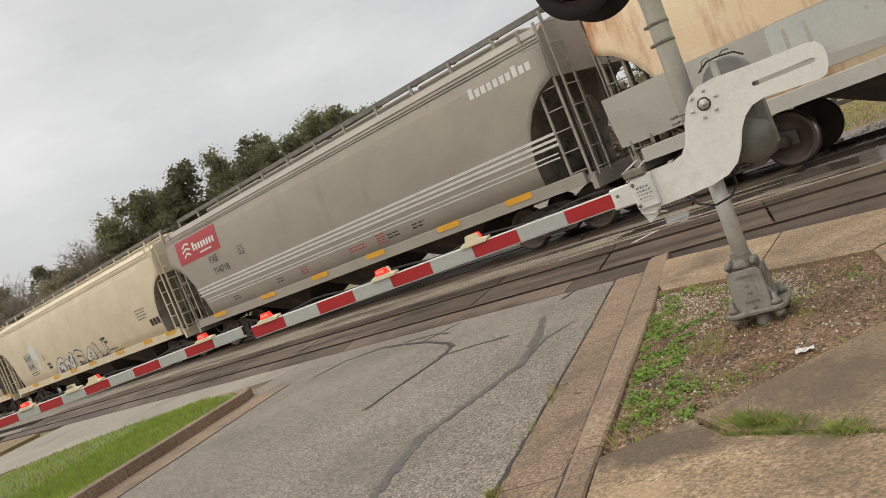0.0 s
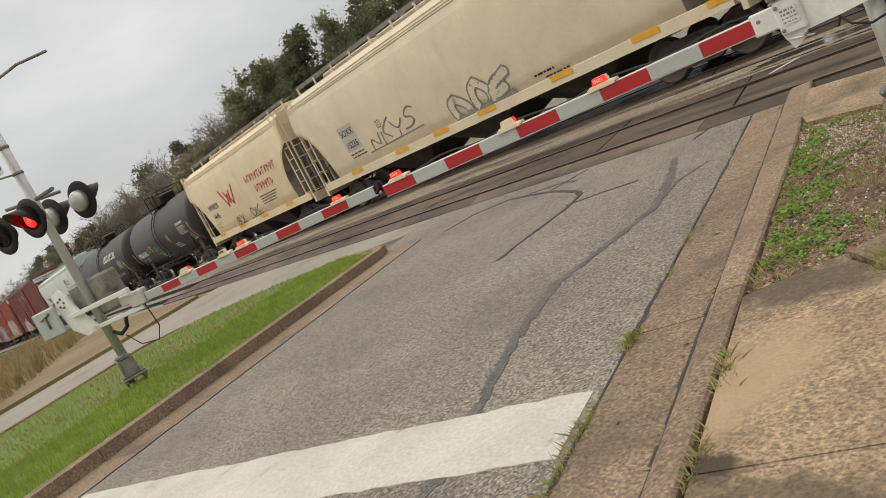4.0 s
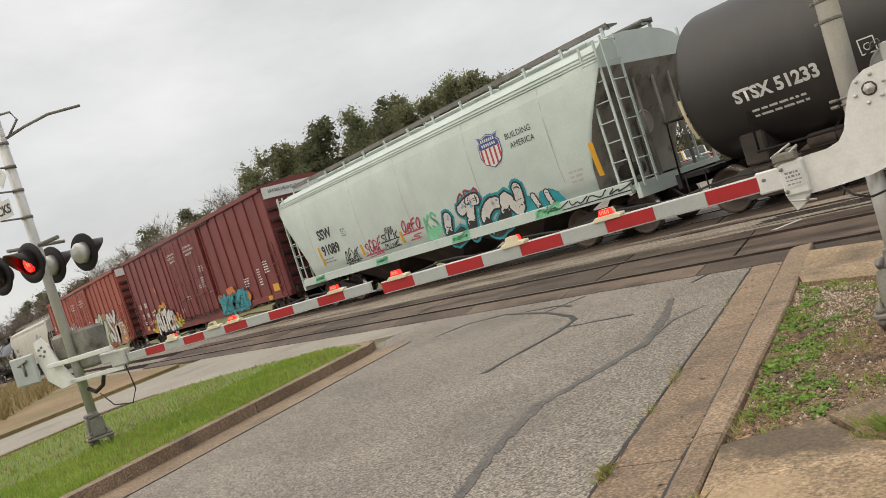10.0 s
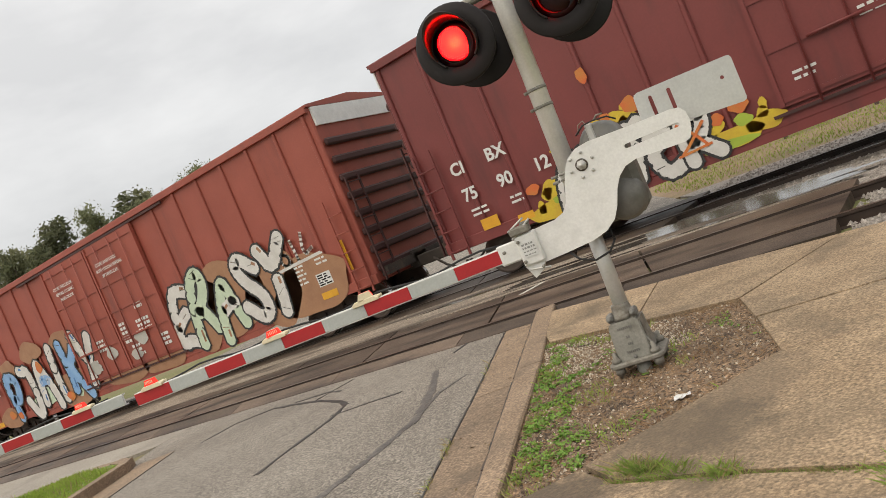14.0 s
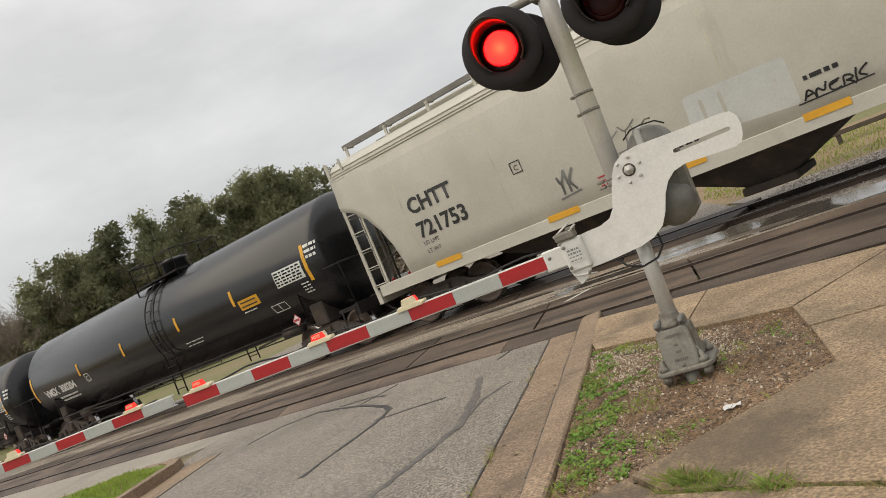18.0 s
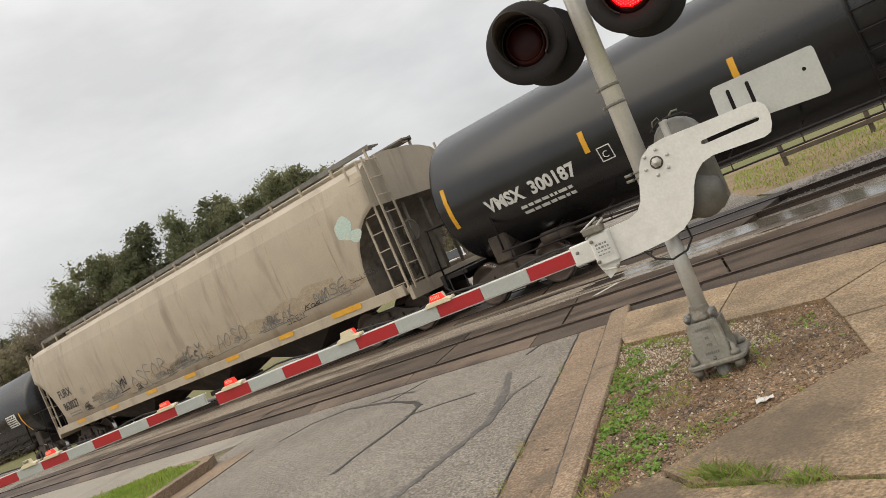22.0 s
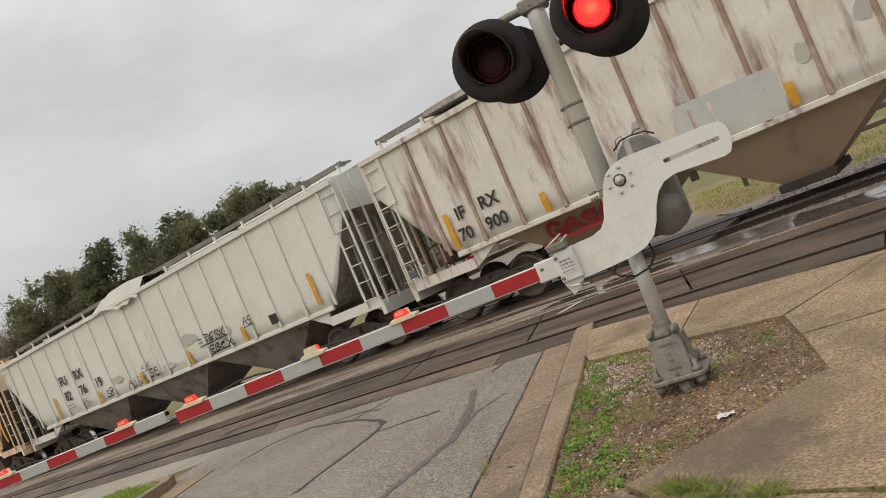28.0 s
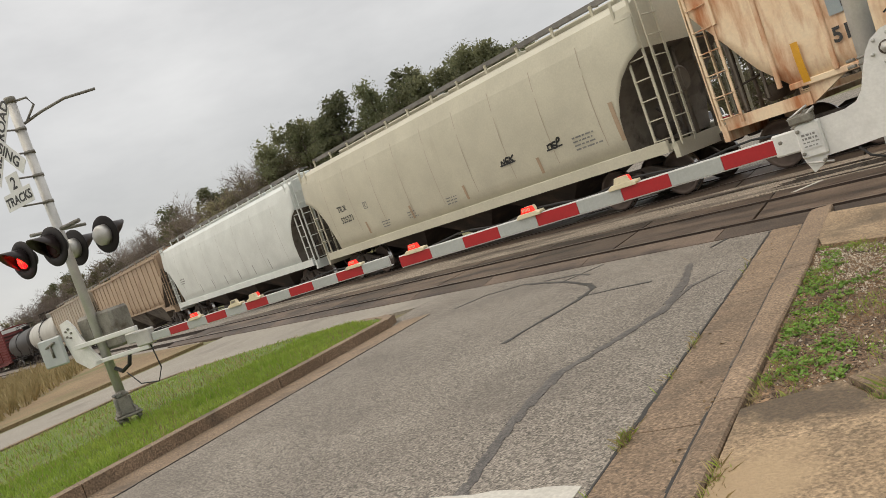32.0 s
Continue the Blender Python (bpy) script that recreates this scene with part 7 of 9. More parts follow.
        end_ladder(root, s * (L / 2 - 0.38), -1.4, -0.95, 1.05, 4.1, light)
    gear(root, L)
    return root, surf


def tank(u, L, R, zc, colour, label, ticks=(), dome=0.42, platform=True, light="black", tick_w=0.07, at=0.0):
    root = car_root("tank_car", u, label)
    half = L / 2 - 0.75
    bm = bm_new()
    prof = [(0.001, -half)]
    for k in range(1, 9):
        t = k / 8 * math.pi / 2
        prof.append((R * math.sin(t), -half + dome * (1 - math.cos(t))))
    prof += [(r, -h) for r, h in reversed(prof[:9])]
    lathe(bm, prof, pose(0, 0, zc, 0, 90), 56)
    part("barrel", bm, colour, root)

    def surf(z):
        k = min(max((z - zc) / R, -0.999), 0.999)
        return -R * math.sqrt(1 - k * k)

    for x in (-L / 2 + 2.0, L / 2 - 2.0):
        bm = bm_new()
        box(bm, (x, 0, 1.12), (0.5, 2.3, 0.6), bevel=0.04)
        box(bm, (x, 0, 0.9), (2.9, 0.5, 0.34), bevel=0.03)
        part("saddle", bm, "under", root)
    for s in (-1, 1):
        e = s * (L / 2 - 0.55)
        bm = bm_new()
        box(bm, (s * (L / 2 - 0.75), 0, 0.98), (0.7, 2.7, 0.09))
        box(bm, (s * (L / 2 - 0.42), 0, 0.92), (0.1, 2.8, 0.28))
        part("end_platform", bm, light, root)
        bm = bm_new()
        for y in (-1.35, 1.35):
            tube(bm, [(s * (L / 2 - 2.2), y, 1.05), (s * (L / 2 - 2.2), y, 1.95), (s * (L / 2 - 1.9), y, 2.1), (e + s * 0.05, y, 2.1), (e + s * 0.1, y, 1.0)], 0.024, 6)
            tube(bm, [(e, y, 1.0), (e, y, 0.35), (e - s * 0.45, y, 0.35), (e - s * 0.45, y, 1.0)], 0.02, 6)
        tube(bm, [(e + s * 0.1, -1.35, 2.1), (e + s * 0.1, 1.35, 2.1)], 0.024, 6)
        part("hand_rail", bm, light, root)
        bm = bm_new()
        lathe(bm, [(0.001, -0.35), (0.14, -0.35), (0.14, 0.35), (0.001, 0.35)], pose(s * (L / 2 - 3.3), -0.95, 0.95, 0, 90), 12)
        tube(bm, [(s * (L / 2 - 3.6), -0.95, 0.95), (s * (L / 2 - 5.2), -0.7, 0.85)], 0.03, 6)
        part("brake_cylinder", bm, "under", root)
    for y in (-1.42, 1.42):
        bm = bm_new()
        tube(bm, [(-L / 2 + 2.2, y, 1.05), (L / 2 - 2.2, y, 1.05)], 0.026, 6)
        tube(bm, [(-L / 2 + 2.2, y, 0.85), (L / 2 - 2.2, y, 0.85)], 0.018, 6)
        k = int((L - 5) / 1.1)
        for i in range(k + 1):
            x = -L / 2 + 2.4 + i * (L - 4.8) / k
            tube(bm, [(x, y, 0.84), (x, y, 1.06), (x, y * 0.72, zc - R * 0.82)], 0.018, 5)
        part("side_rail", bm, light, root)
        bm = bm_new()
        s = -1 if y < 0 else 1
        for dx in (-0.24, 0.24):
            pts = [(at + dx, s * (R * math.sin(t) + 0.1), zc + R * math.cos(t) + 0.02) for t in (radians(20 + 10 * i) for i in range(11))]
            tube(bm, pts + [(at + dx, y, 0.45)], 0.022, 6)
        for i in range(9):
            t = radians(26 + 13 * i)
            p = (s * (R * math.sin(t) + 0.1), zc + R * math.cos(t) + 0.02)
            tube(bm, [(at - 0.24, *p), (at + 0.24, *p)], 0.015, 5)
        for z in (0.6, 0.95, 1.3):
            tube(bm, [(at - 0.24, y, z), (at + 0.24, y, z)], 0.015, 5)
        part("ladder", bm, light, root)
    if platform:
        zt = zc + R
        bm = bm_new()
        box(bm, (at, -0.62, zt - 0.02), (2.3, 0.42, 0.05))
        box(bm, (at, 0.62, zt - 0.02), (2.3, 0.42, 0.05))
        part("platform", bm, light, root)
        for x0, x1 in ((at - 1.15, at - 0.3), (at + 0.3, at + 1.15)):
            for y in (-0.82, 0.82):
                bm = bm_new()
                tube(bm, [(x0, y, zt - 0.25), (x0, y, zt + 0.62), (x1, y, zt + 0.62), (x1, y, zt - 0.2)], 0.022, 6)
                tube(bm, [(x0, y, zt + 0.32), (x1, y, zt + 0.32)], 0.018, 6)
                part("safety_rail", bm, light, root)
        for x in (at - 1.15, at + 1.15):
            part("cross_rail", tube(bm_new(), [(x, -0.82, zt + 0.62), (x, 0.82, zt + 0.62)], 0.022, 6), light, root)
        bm = bm_new()
        lathe(bm, [(0.4, -0.1), (0.4, 0.34), (0.44, 0.36), (0.44, 0.42), (0.3, 0.46), (0.001, 0.46)], pose(at, 0, zt), 20)
        part("valve_housing", bm, colour, root)
    else:
        bm = bm_new()
        lathe(bm, [(0.28, -0.1), (0.28, 0.12), (0.32, 0.14), (0.32, 0.2), (0.001, 0.22)], pose(0, 0, zc + R), 18)
        box(bm, (0, 0, zc + R - 0.02), (3.2, 1.1, 0.04))
        tube(bm, [(-1.6, -0.55, zc + R + 0.05), (-1.6, 0.55, zc + R + 0.05)], 0.02, 6)
        part("manway", bm, colour, root)
    for x, z, h in ticks:
        marks(root, [(x, z, tick_w, h)], "yellow", surf)
    gear(root, L)
    return root, surf


def boxcar(u, L, colour, dirty, label, h=4.95, top_panel=True, step=0.98, body=None):
    root = car_root("box_car", u, label)
    z0 = 0.82
    body = body or L - 1.1
    bm = bm_new()
    box(bm, (0, 0, (z0 + h) / 2), (body, 2.96, h - z0), bevel=0.03)
    part("body", bm, colour, root)
    bm = bm_new()
    prism(bm, [(-1.55, h - 0.06), (-1.55, h), (0, h + 0.14), (1.55, h), (1.55, h - 0.06)], body + 0.1, pose(-body / 2 - 0.05, 0, 0) @ pose(0, 0, 0, 0, 0, -90))
    part("roof", bm, colour, root)
    surf = lambda z: -1.56
    half = body / 2
    door = 2.45
    for s in (-1, 1):
        me = mesh_of("side_post", box(bm_new(), (0, s * 1.495, (z0 + h) / 2 + 0.05), (0.09, 0.07, h - z0 - 0.25), bevel=0.02), colour)
        x = -half + 0.12
        while x < half - 0.05:
            if abs(x) > door + 0.12:
                shared("side_post", me, root, pose(x, 0, 0))
            x += step
        bm = bm_new()
        box(bm, (0, s * 1.485, z0 + 0.1), (2 * half, 0.09, 0.22), bevel=0.01)
        box(bm, (0, s * 1.52, h - 0.09), (2 * half, 0.1, 0.16), bevel=0.01)
        prism(bm, [(-half + 3.2, z0), (-half + 4.2, z0 - 0.16), (half - 4.2, z0 - 0.16), (half - 3.2, z0)], 0.08, pose(0, s * 1.48 - 0.04, 0))
        part("side_sill", bm, colour, root)
        for d in (-1, 1):
            x0 = d * door / 2
            bm = bm_new()
            box(bm, (x0, s * 1.53, (z0 + h) / 2), (door - 0.04, 0.07, h - z0 - 0.5), bevel=0.01)
            dd = part("door", bm, colour, root)
            for zz in (z0 + 0.35, 1.95, 2.75, 3.5, h - 0.45):
                part("door_rib", box(bm_new(), (x0, s * 1.575, zz), (door - 0.12, 0.03, 0.06)), colour, dd)
            for e in (-1, 1):
                part("door_edge", box(bm_new(), (x0 + e * (door / 2 - 0.06), s * 1.58, (z0 + h) / 2), (0.07, 0.05, h - z0 - 0.55)), colour, dd)
            bm = bm_new()
            for e in (-0.62, 0.1, 0.62):
                tube(bm, [(x0 + e, s * 1.62, z0 + 0.15), (x0 + e, s * 1.62, h - 0.3)], 0.018, 6)
            tube(bm, [(x0 - 0.5, s * 1.65, 1.95), (x0 + 0.3, s * 1.65, 1.95)], 0.025, 6)
            part("lock_rod", bm, colour, dd)
        bm = bm_new()
        box(bm, (0, s * 1.56, z0 + 0.16), (door * 2.1, 0.05, 0.05))
        box(bm, (0, s * 1.55, h - 0.22), (door * 3.2, 0.05, 0.06))
        part("door_track", bm, dirty, root)
    for s in (-1, 1):
        # end ribs and end ladder take a much darker tone than the sides
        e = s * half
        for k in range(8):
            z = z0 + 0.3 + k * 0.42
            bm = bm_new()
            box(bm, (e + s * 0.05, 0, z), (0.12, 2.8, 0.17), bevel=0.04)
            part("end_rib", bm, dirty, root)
        if top_panel:
            part("end_panel", box(bm_new(), (e + s * 0.02, 0, h - 0.28), (0.06, 2.85, 0.42)), "decal_white", root)
        end_ladder(root, e + s * 0.16, -1.4, -0.95, z0, 3.2, dirty)
        ladder(root, s * (half - 0.35), 0.42, 0.7, 2.9, -1.6, colour)
        bm = bm_new()
        box(bm, (s * (half - 1.0), 0, 1.0), (2.4, 0.5, 0.34))
        box(bm, (e + s * 0.1, 0, 1.0), (0.2, 2.6, 0.2))
        part("draft_sill", bm, "under", root)
    bm = bm_new()
    box(bm, (0, 0, 0.92), (L - 5, 0.5, 0.4))
    for x in (-2.5, -0.8, 1.2, 2.8):
        box(bm, (x, -0.8, 0.9), (0.5, 0.5, 0.36), bevel=0.05)
    part("centre_sill", bm, "under", root)
    for s in (-1, 1):
        truck(root, s * (half - 1.75))
        tube_sill = box(bm_new(), (s * (half + (L / 2 - half) / 2 - 0.2), 0, 0.88), (L / 2 - half, 0.3, 0.26), bevel=0.02)
        part("draft_gear", tube_sill, "under", root)
        shared("coupler", COUPLER, root, pose(s * (L / 2 - 0.12), 0, 0, 0, 0, 0 if s > 0 else 180))
    return root, surf


P = {
    "grey": paint("paint_grey", (0.36, 0.325, 0.28), (0.25, 0.215, 0.175), 0.64),
    "cream": paint("paint_cream", (0.69, 0.60, 0.44), (0.52, 0.42, 0.29), 0.64),
    "cream_w": paint("paint_cream_warm", (0.74, 0.62, 0.415), (0.54, 0.42, 0.27), 0.64),
    "mint": paint("paint_mint", (0.545, 0.62, 0.58), (0.41, 0.44, 0.40), 0.64),
    "oxide": paint("paint_oxide", (0.19, 0.037, 0.034), (0.115, 0.028, 0.026), 0.52, 0.5),
    # darker oxide for boxcar end ribs, end ladders and door tracks
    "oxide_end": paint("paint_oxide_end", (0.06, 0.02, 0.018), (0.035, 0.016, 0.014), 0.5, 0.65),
    "red": paint("paint_red", (0.325, 0.076, 0.05), (0.20, 0.052, 0.038), 0.53, 0.55),
    "bone": paint("paint_bone", (0.54, 0.52, 0.455), (0.38, 0.345, 0.28), 0.64),
    "tank_black": mat("tank_black", (0.010, 0.0105, 0.012), (0.016, 0.0165, 0.019), scale=0.8, rough=0.24, bump=0.02, fine=30, grime=(0.03, 0.029, 0.028), grime_at=(0.6, 0.88), grime_scale=(1, 1, 0.2), grime_size=1.3, spec=0.55, rough_var=0.06),
    "tank_brown": mat("tank_brown", (0.022, 0.019, 0.018), (0.034, 0.029, 0.027), scale=0.8, rough=0.5, bump=0.04, fine=30, grime=(0.055, 0.045, 0.038), grime_at=(0.56, 0.85), grime_scale=(1, 1, 0.25), grime_size=1.2, spec=0.55),
    "tan": paint("paint_tan", (0.45, 0.385, 0.30), (0.27, 0.22, 0.165), 0.53),
    "rust_white": mat("paint_rust_white", (0.73, 0.70, 0.645), (0.63, 0.585, 0.52), scale=1.6, rough=0.6, bump=0.08, fine=25, grime=(0.25, 0.155, 0.125), grime_at=(0.52, 0.68), grime_scale=(1.2, 1, 0.2), grime_size=2.4),
    "white_ribbed": mat("paint_white_ribbed", (0.71, 0.715, 0.665), (0.63, 0.63, 0.575), scale=1.0, rough=0.55, bump=0.05, fine=25, grime=(0.40, 0.29, 0.19), grime_at=(0.60, 0.76), grime_scale=(1, 1, 0.15), grime_size=2.0),
    "rust_orange": mat("paint_rust_orange", (0.82, 0.69, 0.50), (0.80, 0.60, 0.40), scale=1.0, rough=0.65, bump=0.1, fine=25, grime=(0.44, 0.165, 0.06), grime_at=(0.47, 0.65), grime_scale=(1, 1, 0.22), grime_size=1.5),
    "rib_rust": mat("rib_rust", (0.40, 0.30, 0.235), (0.28, 0.185, 0.14), scale=2.5, rough=0.7, bump=0.1, fine=25, grime=(0.60, 0.55, 0.47), grime_at=(0.52, 0.7), grime_scale=(1, 1, 0.3), grime_size=2.5),
    "putty": paint("paint_putty", (0.56, 0.53, 0.42), (0.41, 0.365, 0.275), 0.66),
    "ice": paint("paint_ice", (0.70, 0.73, 0.70), (0.55, 0.55, 0.51), 0.68),
    "brown_tan": paint("paint_brown_tan", (0.42, 0.31, 0.21), (0.24, 0.15, 0.10), 0.55),
    "silver": paint("paint_silver", (0.48, 0.47, 0.43), (0.32, 0.29, 0.25), 0.62),
    # dirt plus painted shade for the recessed car ends
    "dirty": mat("dirty_shaded_ends", (0.11, 0.095, 0.08), (0.19, 0.165, 0.135), scale=1.5, rough=0.8, bump=0.2, grime=(0.05, 0.042, 0.036), grime_at=(0.5, 0.7)),
    "dirty_pale": mat("dirty_pale", (0.22, 0.20, 0.17), (0.30, 0.275, 0.235), scale=1.5, rough=0.8, bump=0.2, grime=(0.09, 0.075, 0.06), grime_at=(0.5, 0.7)),
}
M.update(P)


def nudge(root, before, dx):
    """Shift the marks that were added to a car since it was built."""
    for ob in root.children:
        if ob not in before:
            ob.matrix_basis = pose(dx, 0, 0) @ ob.matrix_basis


def mid(a, b):
    return (a + b) / 2, a - b


def reflect(root, surf, L, z=1.16, step=2.5, w=0.62, h=0.12, y=-1.55):
    k = int((L - 4.4) / step)
    marks(root, [(-(L - 4.4) / 2 + i * (L - 4.4) / k - w / 2, z - h / 2, w, h) for i in range(k + 1)], "yellow", lambda z: y)


def box_c(root, x, z, s, surf, material):
    bm = bm_new()
    for p in (((x, z), (x + s, z)), ((x + s, z), (x + s, z + s)), ((x + s, z + s), (x, z + s)), ((x, z + s), (x, z))):
        stroke(bm, p, 0.02, surf, 0.008, 0)
    part("test_box", bm, material, root)
    text_on(root, "C", x + 0.05, z + 0.05, s * 0.7, material, surf)


GLYPH = {
    "A": [[(0, 0), (0.2, 0.6), (0.5, 1), (0.8, 0.6), (1, 0)], [(0.22, 0.4), (0.8, 0.4)]],
    "E": [[(0.9, 1), (0.1, 0.95), (0, 0), (0.9, 0.05)], [(0.1, 0.5), (0.75, 0.55)]],
    "R": [[(0, 0), (0.05, 0.95), (0.6, 1), (0.85, 0.75), (0.6, 0.5), (0.15, 0.45), (0.5, 0.4), (0.95, 0)]],
    "S": [[(0.95, 0.85), (0.5, 1), (0.1, 0.8), (0.3, 0.55), (0.8, 0.45), (0.9, 0.15), (0.5, 0), (0, 0.12)]],
    "Y": [[(0, 1), (0.45, 0.5), (1, 1)], [(0.45, 0.5), (0.35, 0)]],
    "G": [[(0.9, 0.85), (0.5, 1), (0.1, 0.7), (0.1, 0.25), (0.5, 0), (0.9, 0.2), (0.85, 0.45), (0.5, 0.45)]],
    "I": [[(0.5, 0), (0.45, 1)]],
    "L": [[(0.25, 1), (0.1, 0.05), (0.9, 0.1)]],
    "N": [[(0, 0), (0.1, 1), (0.8, 0.05), (0.9, 1)]],
    "U": [[(0, 1), (0.08, 0.2), (0.45, 0), (0.85, 0.2), (0.95, 1)]],
    "O": [[(0.5, 1), (0.1, 0.75), (0.1, 0.25), (0.5, 0), (0.9, 0.25), (0.9, 0.75), (0.5, 1)]],
    "T": [[(0, 0.95), (1, 1)], [(0.5, 0.95), (0.45, 0)]],
    "K": [[(0.05, 0), (0.1, 1)], [(0.95, 1), (0.15, 0.5), (0.95, 0)]],
    "P": [[(0.1, 0), (0.05, 0.95), (0.65, 1), (0.9, 0.75), (0.6, 0.45), (0.12, 0.45)]],
    "X": [[(0, 0), (1, 1)], [(0, 1), (1, 0)]],
    "H": [[(0, 0), (0.05, 1)], [(0.9, 0), (0.95, 1)], [(0.03, 0.5), (0.93, 0.5)]],
    "B": [[(0, 0), (0.05, 1), (0.7, 0.95), (0.8, 0.7), (0.1, 0.5), (0.95, 0.3), (0.7, 0), (0, 0)]],
    "W": [[(0, 1), (0.25, 0), (0.5, 0.7), (0.75, 0), (1, 1)]],
    "M": [[(0, 0), (0.15, 1), (0.5, 0.3), (0.85, 1), (1, 0)]],
    "C": [[(0.95, 0.85), (0.5, 1), (0.1, 0.65), (0.15, 0.2), (0.55, 0), (0.95, 0.15)]],
    "J": [[(0.2, 0.95), (0.9, 1), (0.75, 0.15), (0.35, 0), (0, 0.25)]],
}


def fat(bm, pts, w, surf, lift, mi):
    """A thick round-ended sprayed line."""
    stroke(bm, pts, w, surf, lift, mi)
    for i, (a, c) in enumerate(pts):
        ring(bm, [(math.cos(t), math.sin(t)) for t in (0.4488 * k for k in range(14))], a, c, w / 2, w / 2, surf, lift + 0.0003 + 0.0001 * (i % 3), mi)


def bent(r, pts, x, z, w, h, lean, bulge):
    """A glyph's line placed at x, z, subdivided and bent."""
    out = []
    for (a, b), (c, d) in zip(pts, pts[1:]):
        for k in range(1):
            t = k
            out.append((a + (c - a) * t, b + (d - b) * t))
    out.append(pts[-1])
    for _ in range(2):
        cut = [out[0]]
        for (a, b), (c, d) in zip(out, out[1:]):
            cut += [(0.75 * a + 0.25 * c, 0.75 * b + 0.25 * d), (0.25 * a + 0.75 * c, 0.25 * b + 0.75 * d)]
        out = cut + [out[-1]]
    p = r.uniform(0, 6)
    return [(x + (a + lean * b + bulge * math.sin(3 * b + p)) * w, z + (b + bulge * math.sin(3 * a + p + 1)) * h) for a, b in out]


def piece(root, text, x, z, w, h, surf, fills, line="decal_black", back=None, weight=0.2, seed=1, edge=0.05, lean=0.08, shine=None, label="sprayed graffiti in fat outlined letter shapes"):
    """A graffiti piece: swelling letters with an outline, on an optional cloud of a second colour."""
    r = random.Random(seed)
    bm = bm_new()
    mats = [line] + list(fills) + [back or line, shine or line]
    nb, ns = len(fills) + 1, len(fills) + 2
    n = len(text)
    step = w / n
    if back:
        for i in range(n * 2 + 1):
            ring(bm, blob(r, 18, 0.22), x + step * 0.5 * i + r.uniform(-0.1, 0.1), z + h * r.uniform(0.25, 0.75), step * r.uniform(0.4, 0.75), h * r.uniform(0.3, 0.55), surf, 0.003 + 0.0003 * i, nb)
    for i, ch in enumerate(text):
        hh = h * r.uniform(0.86, 1.06)
        zz = z + h * r.uniform(-0.05, 0.05)
        lines = [bent(r, g, x + step * (i + 0.08), zz + 0.1 * h, step * 0.86, hh * 0.82, lean * r.uniform(0.3, 1.8), 0.1) for g in GLYPH[ch]]
        for g in lines:
            fat(bm, g, weight + 2 * edge, surf, 0.011 + 0.0008 * i, 0)
        for g in lines:
            fat(bm, g, weight, surf, 0.0114 + 0.0008 * i, 1 + (i + (1 if r.random() < 0.3 else 0)) % len(fills))
        for g in lines:
            # cracks and fill lines inside the letter
            for _ in range(2):
                a, b = r.choice(g)
                pts = [(a - 0.35 * weight, b + r.uniform(-0.3, 0.3) * weight), (a + 0.3 * weight, b + r.uniform(-0.3, 0.3) * weight)]
                stroke(bm, pts, 0.016, surf, 0.0119 + 0.0008 * i, r.choice((0, 0, ns if shine else 0)))
        if shine:
            for g in lines:
                stroke(bm, [(a + weight * 0.2, b + weight * 0.2) for a, b in g[:3]], weight * 0.22, surf, 0.0122 + 0.0008 * i, ns)
    ob = part("graffiti", bm, mats, root, label)
    ob["kind"] = "stuff"
    return ob


def script(root, text, x, z, w, h, material, surf, weight=0.04, seed=1, lean=0.2):
    """A quick tag of thin letter lines."""
    r = random.Random(seed)
    bm = bm_new()
    step = w / len(text)
    for i, ch in enumerate(text):
        for g in GLYPH[ch]:
            stroke(bm, bent(r, g, x + step * i, z + h * r.uniform(-0.12, 0.12), step * 0.9, h * r.uniform(0.8, 1.2), lean, 0.08), weight, surf, 0.009, 0)
    stroke(bm, [(x - 0.1 * w, z - 0.12 * h), (x + 1.05 * w, z - 0.02 * h)], weight * 0.8, surf, 0.0095, 0)
    return part("graffiti", bm, material, root, "thin sprayed scrawl")


def smudge(root, spots, material, surf, name="painted_over_patch"):
    """Blots of sprayed or wiped paint."""
    r = random.Random(len(spots) * 7 + 1)
    for x, z, a, b in spots:
        bm = bm_new()
        ring(bm, blob(r, 36, 0.13), x, z, a, b, surf, 0.004, 0)
        part(name, bm, material, root)


def seams(root, xs, z0, z1, material, surf, w=0.022):
    me = None
    bm = bm_new()
    patch(bm, -w / 2, z0, w / 2, z1, surf, 0.0035, 0, 6)
    me = mesh_of("weld_seam", bm, material)
    for x in xs:
        shared("weld_seam", me, root, pose(x, 0, 0))


SHIELD = [(-1, -0.3), (-0.7, -0.8), (0, -1.1), (0.7, -0.8), (1, -0.3), (1.0, 0.45), (0.78, 0.62), (1.0, 0.95), (0.5, 0.85), (0, 1.0), (-0.5, 0.85), (-1.0, 0.95), (-0.78, 0.62), (-1.0, 0.45)]


